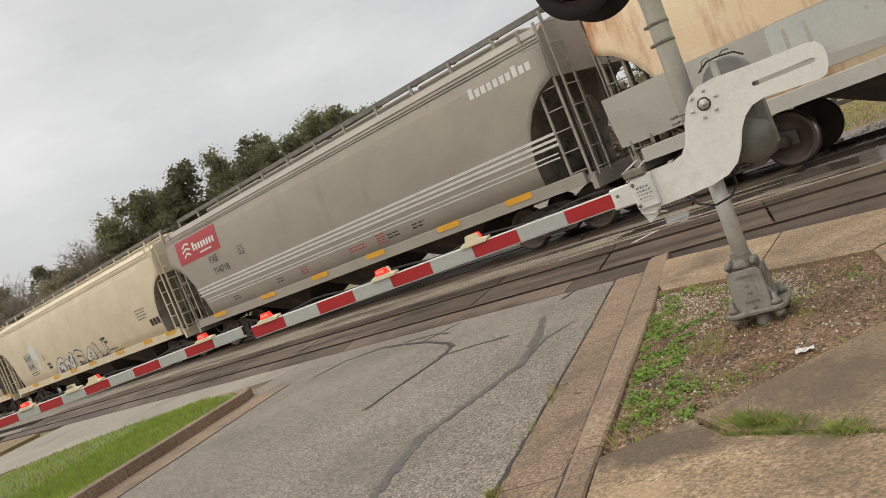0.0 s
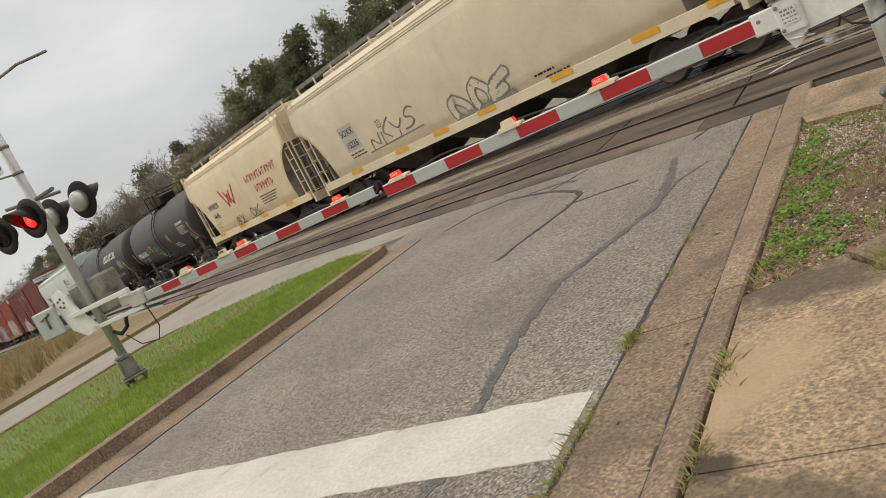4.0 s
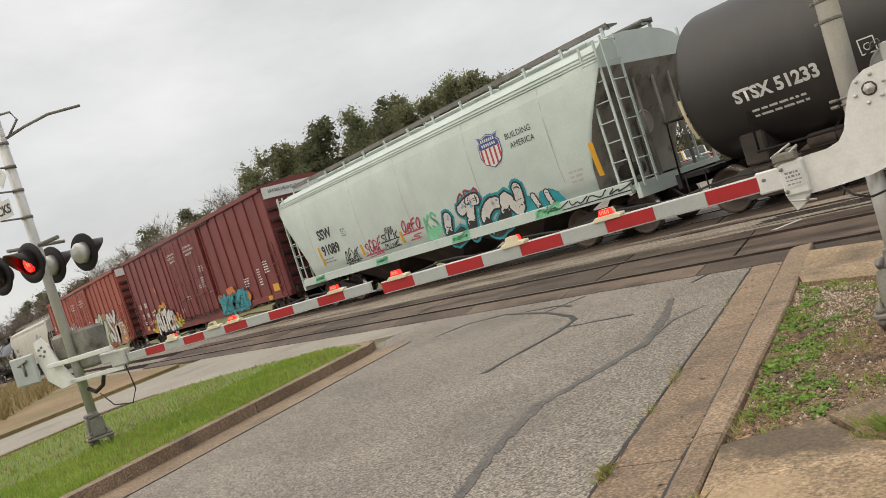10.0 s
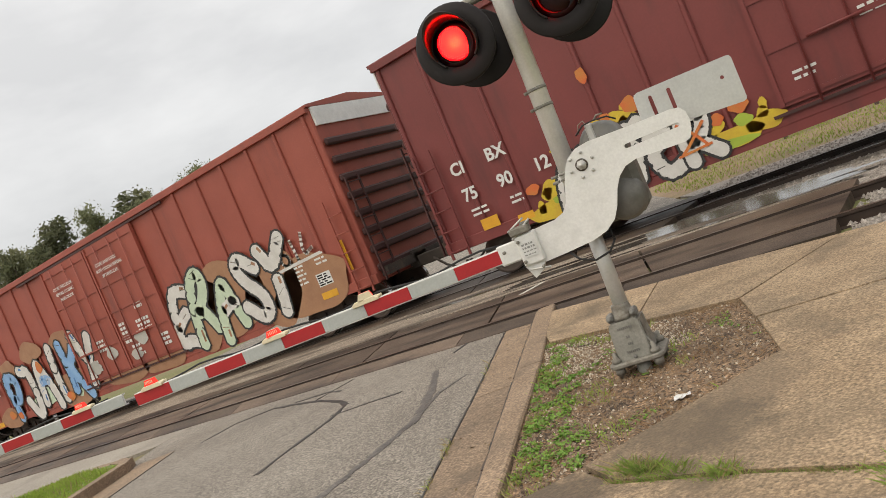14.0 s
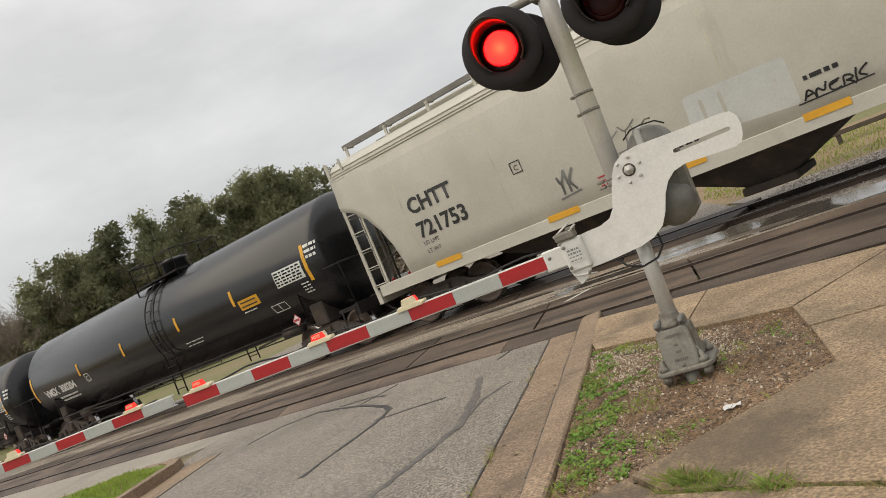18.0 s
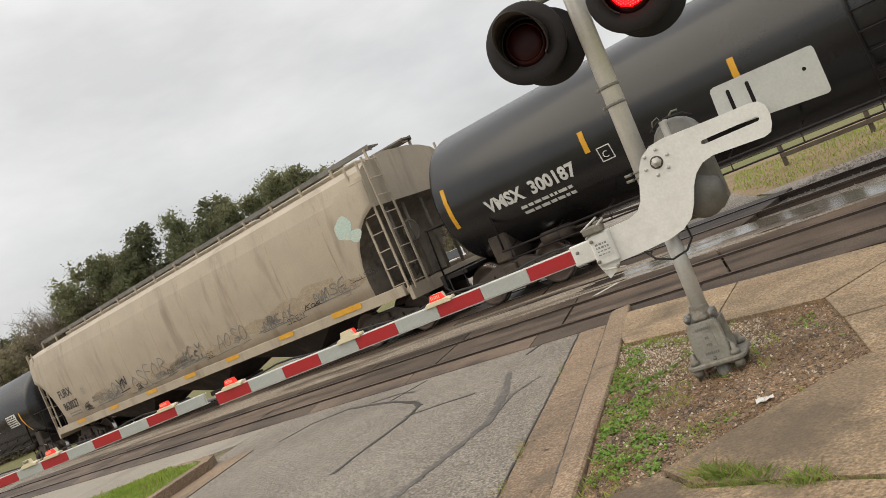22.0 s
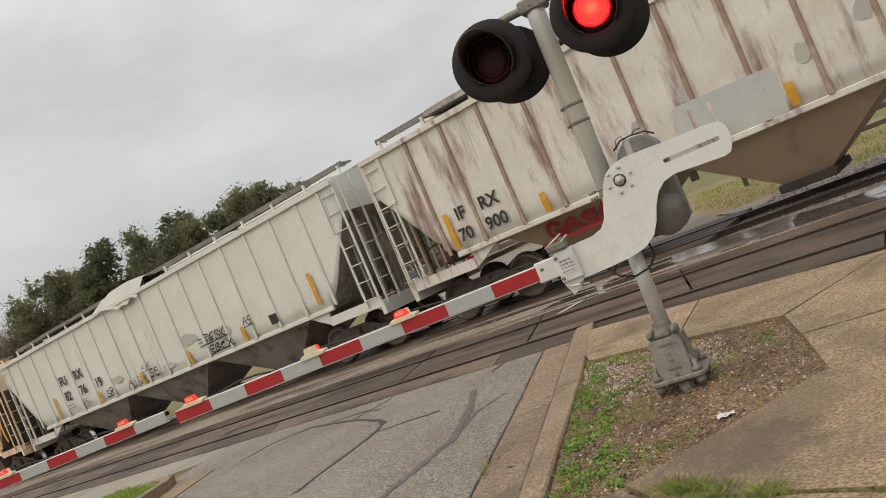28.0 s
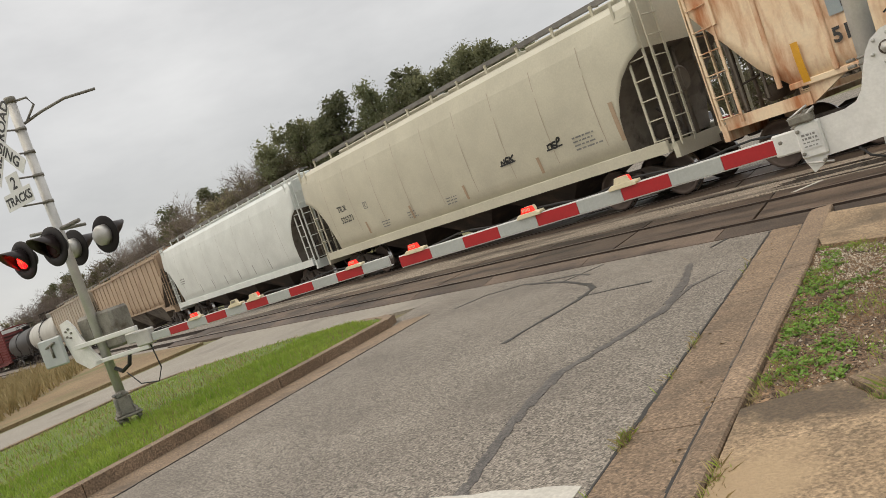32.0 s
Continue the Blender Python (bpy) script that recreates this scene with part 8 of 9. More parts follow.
def shield(root, x, z, sf, k=0.38):
    bm = bm_new()
    ring(bm, SHIELD, x, z, k * 1.08, k * 1.06, sf, 0.005, 1)
    ring(bm, SHIELD, x, z, k, k, sf, 0.009, 0)
    ring(bm, [(-1, 0.16), (1, 0.16), (1.0, 0.45), (0.78, 0.62), (1.0, 0.95), (0.5, 0.85), (0, 1.0), (-0.5, 0.85), (-1.0, 0.95), (-0.78, 0.62), (-1.0, 0.45)], x, z, k * 0.96, k * 0.96, sf, 0.012, 1)
    for i in range(5):
        a = x + k * (-0.84 + 0.42 * i)
        patch(bm, a - 0.075 * k, z - k * (0.62 if i in (0, 4) else 0.95), a + 0.1 * k, z + 0.14 * k, sf, 0.012, 2)
    for row in (0.66, 0.36):
        for i in range(7):
            a = x + k * (-0.66 + 0.2 * i)
            patch(bm, a, z + k * (row - 0.09), a + 0.11 * k, z + k * (row + 0.1), sf, 0.015, 0)
    part("shield", bm, ["decal_white", "decal_blue", "decal_red"], root, "red, white and blue shield emblem")
    text_on(root, "BUILDING", x + k + 0.22, z + 0.08, 0.2, "decal_black", sf)
    text_on(root, "AMERICA", x + k + 0.32, z - 0.16, 0.2, "decal_black", sf)


def white_table(root, x, z, w, h, sf, seed):
    """A white data table with dark cells."""
    bm = bm_new()
    r = random.Random(seed)
    patch(bm, x, z, x + w, z + h, sf, 0.008, 0, 2)
    for i in range(5):
        p = x + 0.03
        while p < x + w - 0.12:
            l = r.uniform(0.06, 0.2)
            patch(bm, p, z + h * (0.08 + 0.18 * i), min(p + l, x + w - 0.03), z + h * (0.18 + 0.18 * i), sf, 0.013, 1)
            p += l + 0.04
    part("data_table", bm, ["decal_white", "tank_black"], root)


# rusty orange hopper, leaving as the clip starts
u, L = mid(152.0, 135.4)
r, sf = hopper(u, L, "rust_orange", "dirty", "faded hopper car with orange rust stains on its side", light="dirty_pale", sill="silver")
text_on(r, "2104", -4.6, 2.65, 0.62, "decal_black", sf, 0.01)
marks(r, [(-8.0, 1.35, 15.0, 0.95)], "silver", side_of(SMOOTH, 0.003), "repainted_band")
u, L = mid(169.5, 152.0)
r, sf = hopper(u, L, "cream", "dirty", "cream covered hopper car ahead of the others")

# grey hopper with white stripes
u, L = mid(135.4, 118.6)
r, sf = hopper(u, L, "grey", "dirty", "grey covered hopper car with white stripes and red panel", light="grey")
hull = set(r.children)
bm = bm_new()
for z in (1.86, 1.97, 2.08):
    patch(bm, -6.65, z, 7.8, z + 0.055, sf)
part("stripes", bm, "decal_white", r, "three thin white stripes")
bm = bm_new()
for z in (1.62, 1.71):
    patch(bm, -6.4, z, 7.7, z + 0.03, sf)
part("lower_stripes", bm, "decal_white", r)
bm = bm_new()
patch(bm, -6.95, 3.0, -4.45, 3.75, sf, 0.008, 0, 5)
stroke(bm, [(-6.55, 3.5), (-6.35, 3.6), (-6.15, 3.55)], 0.06, sf, 0.014, 1)
stroke(bm, [(-6.6, 3.35), (-6.35, 3.45), (-6.1, 3.38)], 0.06, sf, 0.014, 1)
stroke(bm, [(-6.55, 3.2), (-6.35, 3.3), (-6.15, 3.22)], 0.06, sf, 0.014, 1)
for i in range(8):
    patch(bm, -5.95 + 0.17 * i, 3.28, -5.83 + 0.17 * i, 3.46 if i else 3.54, sf, 0.014, 1)
patch(bm, -5.6, 3.13, -4.9, 3.18, sf, 0.014, 1)
part("logo_panel", bm, ["decal_red", "decal_white"], r, "red panel with a white wordmark")
text_on(r, "FXE", -5.3, 2.7, 0.3, "decal_black", sf)
text_on(r, "714718", -5.3, 2.32, 0.3, "decal_black", sf)
box_c(r, -3.65, 2.58, 0.24, sf, "decal_black")
bm = bm_new()
for i in range(10):
    patch(bm, 6.2 + 0.17 * i, 3.42, 6.32 + 0.17 * i, 3.58 if i not in (0, 7) else 3.64, sf)
part("wordmark", bm, "decal_white", r)
for i, x in enumerate((-5.0, -2.6, 2.3, 3.2)):
    bars(r, x, 1.48, 0.45, 2, "decal_black", sf, i + 3, 0.08, 0.03)
bars(r, -1.4, 1.52, 0.4, 3, "decal_red", sf, 9, 0.08, 0.03)
bars(r, 0.8, 1.5, 0.7, 2, "decal_red", sf, 10, 0.08, 0.03)
bars(r, 1.9, 1.56, 0.35, 4, "decal_red", sf, 11, 0.07, 0.03)
marks(r, [(x - 0.35, 1.1, 0.7, 0.13) for x in (-6.0, -3.2, -0.66, 1.7, 4.3, 6.4)], "yellow", lambda z: -1.55)
seams(r, (-6.2, -3.4, -0.6, 2.2, 5.0), 2.2, 3.8, "grey", sf)
nudge(r, hull, -0.3)

# cream hoppers of one series
for k, (a, b, num) in enumerate(((118.6, 100.6, "15149"), (100.6, 83.3, "15235"))):
    u, L = mid(a, b)
    r, sf = hopper(u, L, "cream", "dirty_pale", "cream covered hopper car with graffiti along its lower side" if k == 0 else "cream covered hopper car with grey ring graffiti", light="cream")
    hull = set(r.children)
    bm = bm_new()
    patch(bm, -5.55, 1.78, -4.65, 2.6, sf, 0.005, 0, 4)
    part("number_panel", bm, "silver", r, "grey repainted number panel")
    text_on(r, "SOXX", -5.48, 2.28, 0.28, "decal_black", sf, 0.006)
    text_on(r, num, -5.45, 1.88, 0.28, "decal_black", sf, 0.006)
    bars(r, -5.5, 1.66, 0.9, 2, "decal_black", sf, 5, 0.1, 0.04)
    box_c(r, -3.45, 2.05, 0.2, sf, "decal_black")
    bars(r, 6.2, 2.3, 0.8, 4, "g_grey", sf, 6)
    bm = bm_new()
    for i in range(3):
        patch(bm, 6.95 + 0.25 * i, 1.62, 7.15 + 0.25 * i, 1.86, sf)
    part("data_plate", bm, "decal_black", r)
    marks(r, [(x - 0.35, 1.1, 0.7, 0.13) for x in (-5.6, -2.9, -0.9, 1.1, 3.8, 6.2, 8.0)], "yellow", lambda z: -1.55)
    bars(r, 3.0, 1.36, 0.8, 1, "decal_black", sf, 7, h=0.05)
    bars(r, 3.3, 1.24, 1.0, 2, "decal_black", sf, 8, 0.09, 0.035)
    seams(r, (-6.3, -3.7, -1.1, 1.5, 4.1, 6.7), 1.6, 3.8, "cream_w", sf)
    if k == 0:
        smudge(r, [(-4.4, 2.55, 0.5, 0.32), (-4.2, 2.2, 0.25, 0.5)], "ice", sf, "spray_cloud")
        piece(r, "GNEAU", -2.6, 1.05, 5.4, 0.8, sf, ["cream", "g_white"], "g_slate_dark", None, 0.2, 8, 0.024, 0.1, "g_blue", "cream outlined graffiti letters with blue lines")
        script(r, "PE", -1.1, 1.1, 1.5, 0.75, "g_blue", sf, 0.08, 3)
        bars(r, -3.3, 1.75, 0.5, 2, "decal_black", sf, 31, 0.16, 0.1)
        bars(r, 2.6, 1.85, 0.6, 2, "decal_black", sf, 32, 0.17, 0.1)
    else:
        piece(r, "OOE", -0.3, 1.05, 2.6, 0.9, sf, ["cream"], "g_grey", None, 0.2, 4, 0.05, 0.1, None, "grey outlined ring graffiti")
        script(r, "NKYS", -4.2, 1.55, 2.6, 0.5, "g_grey", sf, 0.05, 4)
    nudge(r, hull, (-0.3, -0.15)[k])

# short cream hopper with red initials
u, L = mid(83.3, 71.7)
r, sf = hopper(u, L, "cream_w", "dirty_pale", "short warm cream hopper car with red initials", light="cream_w", nbays=2)
hull = set(r.children)
bm = bm_new()
x0 = -1.75
stroke(bm, [(x0, 2.87), (x0 + 0.4, 2.15), (x0 + 0.72, 2.6), (x0 + 1.0, 2.15), (x0 + 1.45, 2.87)], 0.13, sf, 0.009, 0)
stroke(bm, [(x0 + 0.45, 2.72), (x0 + 0.72, 2.25), (x0 + 0.98, 2.72)], 0.12, sf, 0.011, 0)
for row, n in ((2.58, 12), (2.1, 7)):
    for i in range(n):
        xx = 1.2 + 0.25 * i + (0.5 if n == 7 else 0)
        stroke(bm, [(xx, row), (xx, row + 0.26)], 0.055, sf, 0.009, 0)
        stroke(bm, [(xx, row + (0.24 if i % 2 else 0.03)), (xx + 0.14, row + (0.24 if i % 3 else 0.13))], 0.055, sf, 0.009, 0)
part("logo", bm, "decal_red", r, "red double initial and a two-line red name")
text_on(r, "WWUX", -3.58, 2.3, 0.34, "decal_black", sf, 0.006)
text_on(r, "4445", -3.48, 1.88, 0.34, "decal_black", sf, 0.006)
text_on(r, "LD LMT", -3.65, 1.62, 0.12, "decal_black", sf)
text_on(r, "LT WT", -3.65, 1.44, 0.12, "decal_black", sf)
bars(r, 1.6, 1.85, 1.6, 4, "decal_black", sf, 2, 0.1, 0.04)
script(r, "BX", -1.6, 1.25, 0.9, 0.4, "decal_black", sf, 0.035, 7)
script(r, "OK", 0.0, 1.3, 1.1, 0.4, "decal_black", sf, 0.035, 9)
reflect(r, sf, L, step=1.9)
seams(r, (-3.0, -0.2, 2.6), 1.6, 3.8, "cream", sf)
nudge(r, hull, -0.15)

# two dark tank cars
R1 = 1.52
u, L = mid(71.7, 59.0)
r, sf = tank(u, L, R1, 2.46, "tank_brown", "dark tank car with white lettering and a green scrawl")
text_on(r, "STSX 51412", -4.75, 1.92, 0.33, "decal_white", sf, 0.02)
bars(r, -4.6, 1.7, 1.3, 2, "decal_white", sf, 3, 0.1, 0.04)
box_c(r, -2.7, 1.98, 0.24, sf, "decal_white")
marks(r, [(-5.6, 1.55, 0.07, 0.8), (-2.25, 1.95, 0.08, 0.42), (-2.08, 1.95, 0.08, 0.42), (1.2, 1.98, 0.08, 0.42), (1.38, 1.98, 0.08, 0.42), (4.85, 1.6, 0.08, 0.9)], "yellow", sf)
script(r, "SRS", -1.9, 1.72, 1.0, 0.34, "g_green", sf, 0.035, 5)
bars(r, -1.5, 1.55, 1.1, 3, "decal_white", sf, 8)
bars(r, 1.6, 1.75, 0.8, 3, "decal_white", sf, 10)
text_on(r, "CORN SYRUP", 3.3, 2.55, 0.17, "decal_white", sf, 0.006)
bars(r, 3.3, 2.4, 1.2, 5, "decal_white", sf, 12, 0.09, 0.035)
script(r, "SX", 4.2, 1.6, 0.45, 0.35, "decal_white", sf, 0.03, 4)
u, L = mid(59.0, 44.4)
r, sf = tank(u, L, R1, 2.46, "tank_brown", "dark brown tank car with a large white name")
bm = bm_new()
for i in range(9):
    xx = 1.25 + 0.36 * i
    patch(bm, xx, 2.75, xx + 0.11, 3.13, sf, 0.012, 0, 3)
    patch(bm, xx - 0.07, 3.07 if i % 2 else 2.75, xx + 0.22, 3.14 if i % 2 else 2.82, sf, 0.012)
    if i % 3 == 1:
        patch(bm, xx + 0.17, 2.77, xx + 0.25, 3.1, sf, 0.012, 0, 3)
part("wordmark", bm, "decal_white", r, "large white painted name")
text_on(r, "STSX 51233", -5.2, 1.98, 0.32, "decal_white", sf, 0.012)
bars(r, -5.0, 1.75, 1.3, 2, "decal_white", sf, 3, 0.1, 0.04)
box_c(r, -2.9, 2.05, 0.24, sf, "decal_white")
marks(r, [(-6.3, 1.6, 0.07, 0.8), (-1.9, 1.84, 0.1, 0.42), (-1.7, 1.84, 0.1, 0.42), (1.6, 1.85, 0.1, 0.42), (1.8, 1.85, 0.1, 0.42), (5.35, 1.5, 0.1, 0.85)], "cream_w", sf)
bars(r, 4.1, 2.45, 1.0, 6, "decal_white", sf, 12, 0.09, 0.035)
for i, x in enumerate((-1.4, 0.4, 2.2, 3.2)):
    bars(r, x, 1.65, 0.7, 2, "decal_white", sf, 20 + i, 0.1, 0.04)

# mint hopper
u, L = mid(44.4, 28.1)
r, sf = hopper(u, L, "mint", "dirty_pale", "pale mint hopper car with a shield and bright graffiti", light="mint", cut=CUT_HIGH)
text_on(r, "SSW", -5.46, 2.32, 0.46, "decal_black", sf, 0.014)
text_on(r, "91089", -5.51, 1.78, 0.46, "decal_black", sf, 0.014)
bars(r, -5.6, 1.62, 0.8, 2, "g_grey", sf, 4, 0.1, 0.04)
box_c(r, -3.95, 2.2, 0.22, sf, "decal_black")
shield(r, 3.86, 2.92, sf)
marks(r, [(6.8, 1.5, 0.14, 0.75), (-5.75, 1.45, 0.12, 0.65), (-3.2, 1.4, 0.12, 0.35), (-0.95, 1.4, 0.12, 0.35)], "yellow", sf)
piece(r, "LTCN", 1.1, 0.98, 3.2, 0.92, side_of(SMOOTH, -0.006), ["g_teal"], "g_teal", None, 0.36, 21, 0.07, 0.12, None, "teal edge of the white graffiti")
piece(r, "LTCN", 1.1, 0.98, 3.2, 0.92, side_of(SMOOTH, 0.006), ["g_white"], "decal_black", None, 0.28, 21, 0.045, 0.12, "g_blue_pale", "white and blue graffiti with black outlines")
piece(r, "II", 4.5, 1.1, 0.9, 0.5, sf, ["g_white"], "decal_black", "g_teal", 0.14, 23, 0.03)
script(r, "SORE", -3.0, 1.4, 1.0, 0.38, "g_pink", sf, 0.04, 3, 0.4)
script(r, "GOA", -2.8, 1.32, 0.7, 0.3, "g_pink", sf, 0.03, 44, -0.2)
script(r, "SUNK", -1.95, 1.62, 0.9, 0.28, "decal_black", sf, 0.035, 4, 0.4)
script(r, "MINE", -1.9, 1.38, 0.8, 0.18, "decal_black", sf, 0.028, 45, 0.1)
script(r, "BR", -1.6, 1.85, 0.35, 0.14, "g_grey", sf, 0.03, 46, 0.1)
script(r, "OBEO", -0.75, 1.66, 0.95, 0.32, "g_pink", sf, 0.05, 6, 0.4)
script(r, "S", -0.5, 1.42, 0.5, 0.14, "g_pink", sf, 0.03, 47, 0.4)
script(r, "OSO", 2.0, 1.9, 0.9, 0.3, "g_pink", sf, 0.06, 48, 0.3)
script(r, "KS", 0.35, 1.55, 0.6, 0.45, "g_green_soft", sf, 0.08, 7)
smudge(r, [(0.5, 1.35, 0.25, 0.14), (0.8, 1.45, 0.2, 0.12)], "g_green_soft", sf, "spray_patch")
script(r, "AEYK", -4.3, 1.35, 0.9, 0.36, "decal_black", sf, 0.034, 12, 0.4)
script(r, "ENO", -4.2, 1.28, 0.7, 0.2, "decal_black", sf, 0.026, 49, -0.1)
f1 = lambda z: -1.548
for x, w in ((-6.6, 0.7), (-2.6, 0.7), (1.3, 0.8), (4.6, 0.9)):
    smudge(r, [(x + w * 0.2, 1.12, w * 0.2, 0.08), (x + w * 0.45, 1.09, w * 0.15, 0.06), (x + w * 0.8, 1.13, w * 0.22, 0.07)], "g_green_soft", f1, "spray_patch")
    script(r, "NE", x + 0.05, 1.03, w * 0.9, 0.16, "g_green_soft", lambda z: -1.552, 0.05, int(w * 40))
script(r, "NWNW", 5.0, 1.04, 2.4, 0.14, "decal_black", f1, 0.03, 14, 0.4)
bars(r, 6.0, 1.75, 0.5, 3, "silver", sf, 9)
seams(r, (-6.0, -2.8, -0.2, 3.0, 5.8), 1.6, 3.8, "silver", sf, 0.03)

# two boxcars
u, L = mid(28.1, 8.5)
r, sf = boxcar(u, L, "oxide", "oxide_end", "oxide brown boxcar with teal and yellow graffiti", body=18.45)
f2 = lambda z: -1.54
fd = lambda z: -1.575
text_on(r, "CI", -8.4, 2.22, 0.34, "decal_white", f2, 0.01)
text_on(r, "BX", -7.55, 2.22, 0.34, "decal_white", f2, 0.01)
for i, t in enumerate(("75", "90", "12")):
    text_on(r, t, -8.35 + 0.83 * i, 1.68, 0.34, "decal_white", f2, 0.01)
spray = random.Random(12)
smudge(r, [(-6.75, 0.9, 0.4, 0.16), (-6.5, 1.25, 0.25, 0.2), (-3.2, 0.95, 0.5, 0.16), (-2.7, 1.0, 0.3, 0.14), (-5.3, 1.85, 0.35, 0.16), (-4.9, 1.9, 0.3, 0.2), (-3.7, 1.2, 0.35, 0.2)] + [(spray.uniform(-6.9, -2.6), spray.uniform(0.85, 1.3), spray.uniform(0.06, 0.16), spray.uniform(0.06, 0.14)) for _ in range(14)] + [(spray.gauss(-4.9, 0.5), spray.uniform(1.7, 2.15), spray.uniform(0.05, 0.13), spray.uniform(0.05, 0.12)) for _ in range(8)], "g_yellow", f2, "spray_cloud")
smudge(r, [(-6.3, 1.05, 0.3, 0.1), (-3.3, 0.85, 0.4, 0.08), (-5.9, 1.55, 0.12, 0.2), (-3.0, 1.15, 0.14, 0.1)], "g_lime", lambda z: -1.5425, "spray_patch")
smudge(r, [(-4.6, 2.1, 0.16, 0.14), (-3.0, 1.4, 0.15, 0.13), (-3.4, 1.3, 0.12, 0.1), (-6.9, 1.4, 0.14, 0.1), (-5.1, 2.05, 0.1, 0.1), (-5.4, 1.7, 0.09, 0.08), (-5.2, 2.9, 0.1, 0.14)], "g_orange", lambda z: -1.545, "spray_dot")
piece(r, "RUTER", -6.35, 0.75, 2.9, 1.15, f2, ["g_white"], "decal_black", None, 0.24, 31, 0.045, 0.1, None, "white lettering shapes on a yellow cloud")
script(r, "X", -4.1, 1.0, 0.5, 0.4, "g_orange", lambda z: -1.56, 0.05, 3)
smudge(r, [(2.7, 1.45, 0.3, 0.2), (5.3, 1.2, 0.5, 0.35), (4.0, 1.6, 0.5, 0.25)], "g_orange", f2, "spray_cloud")
bm = bm_new()
ring(bm, [(-1, -0.95), (-0.5, -1), (0.1, -0.92), (0.75, -1), (0.95, -0.5), (0.9, 0.1), (0.98, 0.75), (0.5, 1.0), (0.1, 0.85), (-0.35, 0.9), (-0.6, 0.75), (-0.98, 0.8)], 4.1, 1.15, 1.58, 0.42, f2, 0.006, 0)
part("graffiti", bm, "g_teal", r, "teal block of sprayed lettering")
piece(r, "XUREL", 2.55, 0.76, 3.1, 0.76, lambda z: -1.548, ["g_teal"], "decal_black", None, 0.26, 33, 0.02, 0.0, None, "teal lettering shapes edged in black")
script(r, "XOX", 3.0, 0.9, 2.0, 0.4, "decal_black", lambda z: -1.566, 0.03, 5, 0.0)
for x, z, t in ((-1.75, 4.1, "CLOSE THIS DOOR"), (-1.75, 3.93, "BEFORE CLOSING"), (-1.6, 3.76, "MAIN DOOR"), (0.5, 4.12, "CLOSE AND LOCK"), (0.45, 3.95, "BOTH DOORS BEFORE"), (0.65, 3.78, "MOVING CAR")):
    text_on(r, t, x, z, 0.125, "decal_white", lambda z: -1.64, 0.002)
for i, (x, z, w, n) in enumerate(((1.5, 3.1, 0.5, 3), (-1.0, 2.0, 0.6, 2), (1.3, 2.6, 0.5, 3), (0.9, 2.3, 0.8, 2), (-2.1, 1.5, 0.4, 2), (1.9, 1.9, 0.6, 1))):
    bars(r, x, z, w, n, "decal_white", fd, 40 + i, 0.1, 0.045)
for i, (x, z, w, n) in enumerate(((7.0, 2.1, 0.3, 7), (7.7, 2.3, 0.45, 5), (5.6, 1.9, 0.5, 4), (-8.3, 1.45, 0.4, 2), (-7.4, 1.4, 0.3, 2))):
    bars(r, x, z, w, n, "decal_white", f2, 50 + i, 0.1, 0.045)
marks(r, [(8.0, 1.12, 0.5, 0.28), (7.35, 0.85, 0.35, 0.16), (-8.2, 1.02, 0.4, 0.22), (-7.4, 0.92, 0.35, 0.14)], "yellow", f2)
text_on(r, "EXCESS HEIGHT CAR", 0, 0, 0.15, "g_grey", lambda z: 0, 0.004).matrix_basis = pose(9.29, -1.2, 4.66, 0, 0, 90)

u, L = mid(8.5, -13.2)
c = -2.55 - u
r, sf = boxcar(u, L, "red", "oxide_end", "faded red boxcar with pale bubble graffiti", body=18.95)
smudge(r, [(c + 3.8, 1.7, 1.0, 0.9), (c + 5.2, 1.8, 1.2, 0.95), (c + 6.6, 1.6, 1.0, 0.9), (c + 7.8, 1.3, 1.2, 0.7), (c - 3.0, 1.2, 1.4, 0.55), (c - 0.3, 1.2, 1.3, 0.5), (c - 7.3, 1.0, 0.7, 0.35), (c + 1.6, 1.1, 1.1, 0.45)], "g_beige", f2, "primer_patch")
piece(r, "ERASY", c + 2.6, 0.85, 4.7, 1.85, lambda z: -1.546, ["g_white", "g_mint"], "decal_black", None, 0.34, 41, 0.05, 0.12, "g_beige", "white and mint bubble graffiti on beige")
script(r, "GIL", c + 7.1, 1.95, 1.3, 0.6, "g_white", f2, 0.09, 8, 0.1)
smudge(r, [(c - 6.3, 2.55, 0.5, 0.3), (c - 4.6, 2.75, 0.6, 0.35), (c - 2.6, 2.6, 0.7, 0.4), (c - 1.6, 1.9, 0.5, 0.5)], "g_beige", lambda z: -1.5445, "primer_patch")
for k, (a, b, z0, z1) in enumerate(((-4.75, -4.1, 0.95, 1.6), (-5.55, -5.2, 0.85, 1.4), (-3.0, -2.5, 0.9, 1.5), (-6.9, -6.6, 1.5, 1.95))):
    bm = bm_new()
    ring(bm, blob(random.Random(k), 30, 0.16), c + (a + b) / 2, (z0 + z1) / 2, (b - a) / 2, (z1 - z0) / 2, lambda z: -1.548, 0.004, 0)
    part("graffiti", bm, "g_mint", r, "pale mint fill of the graffiti")
piece(r, "PJAIKY", c - 6.8, 0.78, 5.6, 1.95, lambda z: -1.552, ["g_blue_pale", "g_white"], "decal_black", None, 0.34, 47, 0.05, 0.02, "g_blue", "fat blue and white graffiti letters with black outlines")
smudge(r, [(c - 6.6, 1.0, 0.16, 0.12), (c - 4.4, 2.2, 0.16, 0.2), (c - 3.3, 1.0, 0.2, 0.15), (c - 7.1, 1.1, 0.2, 0.14)], "g_orange", lambda z: -1.57, "spray_dot")
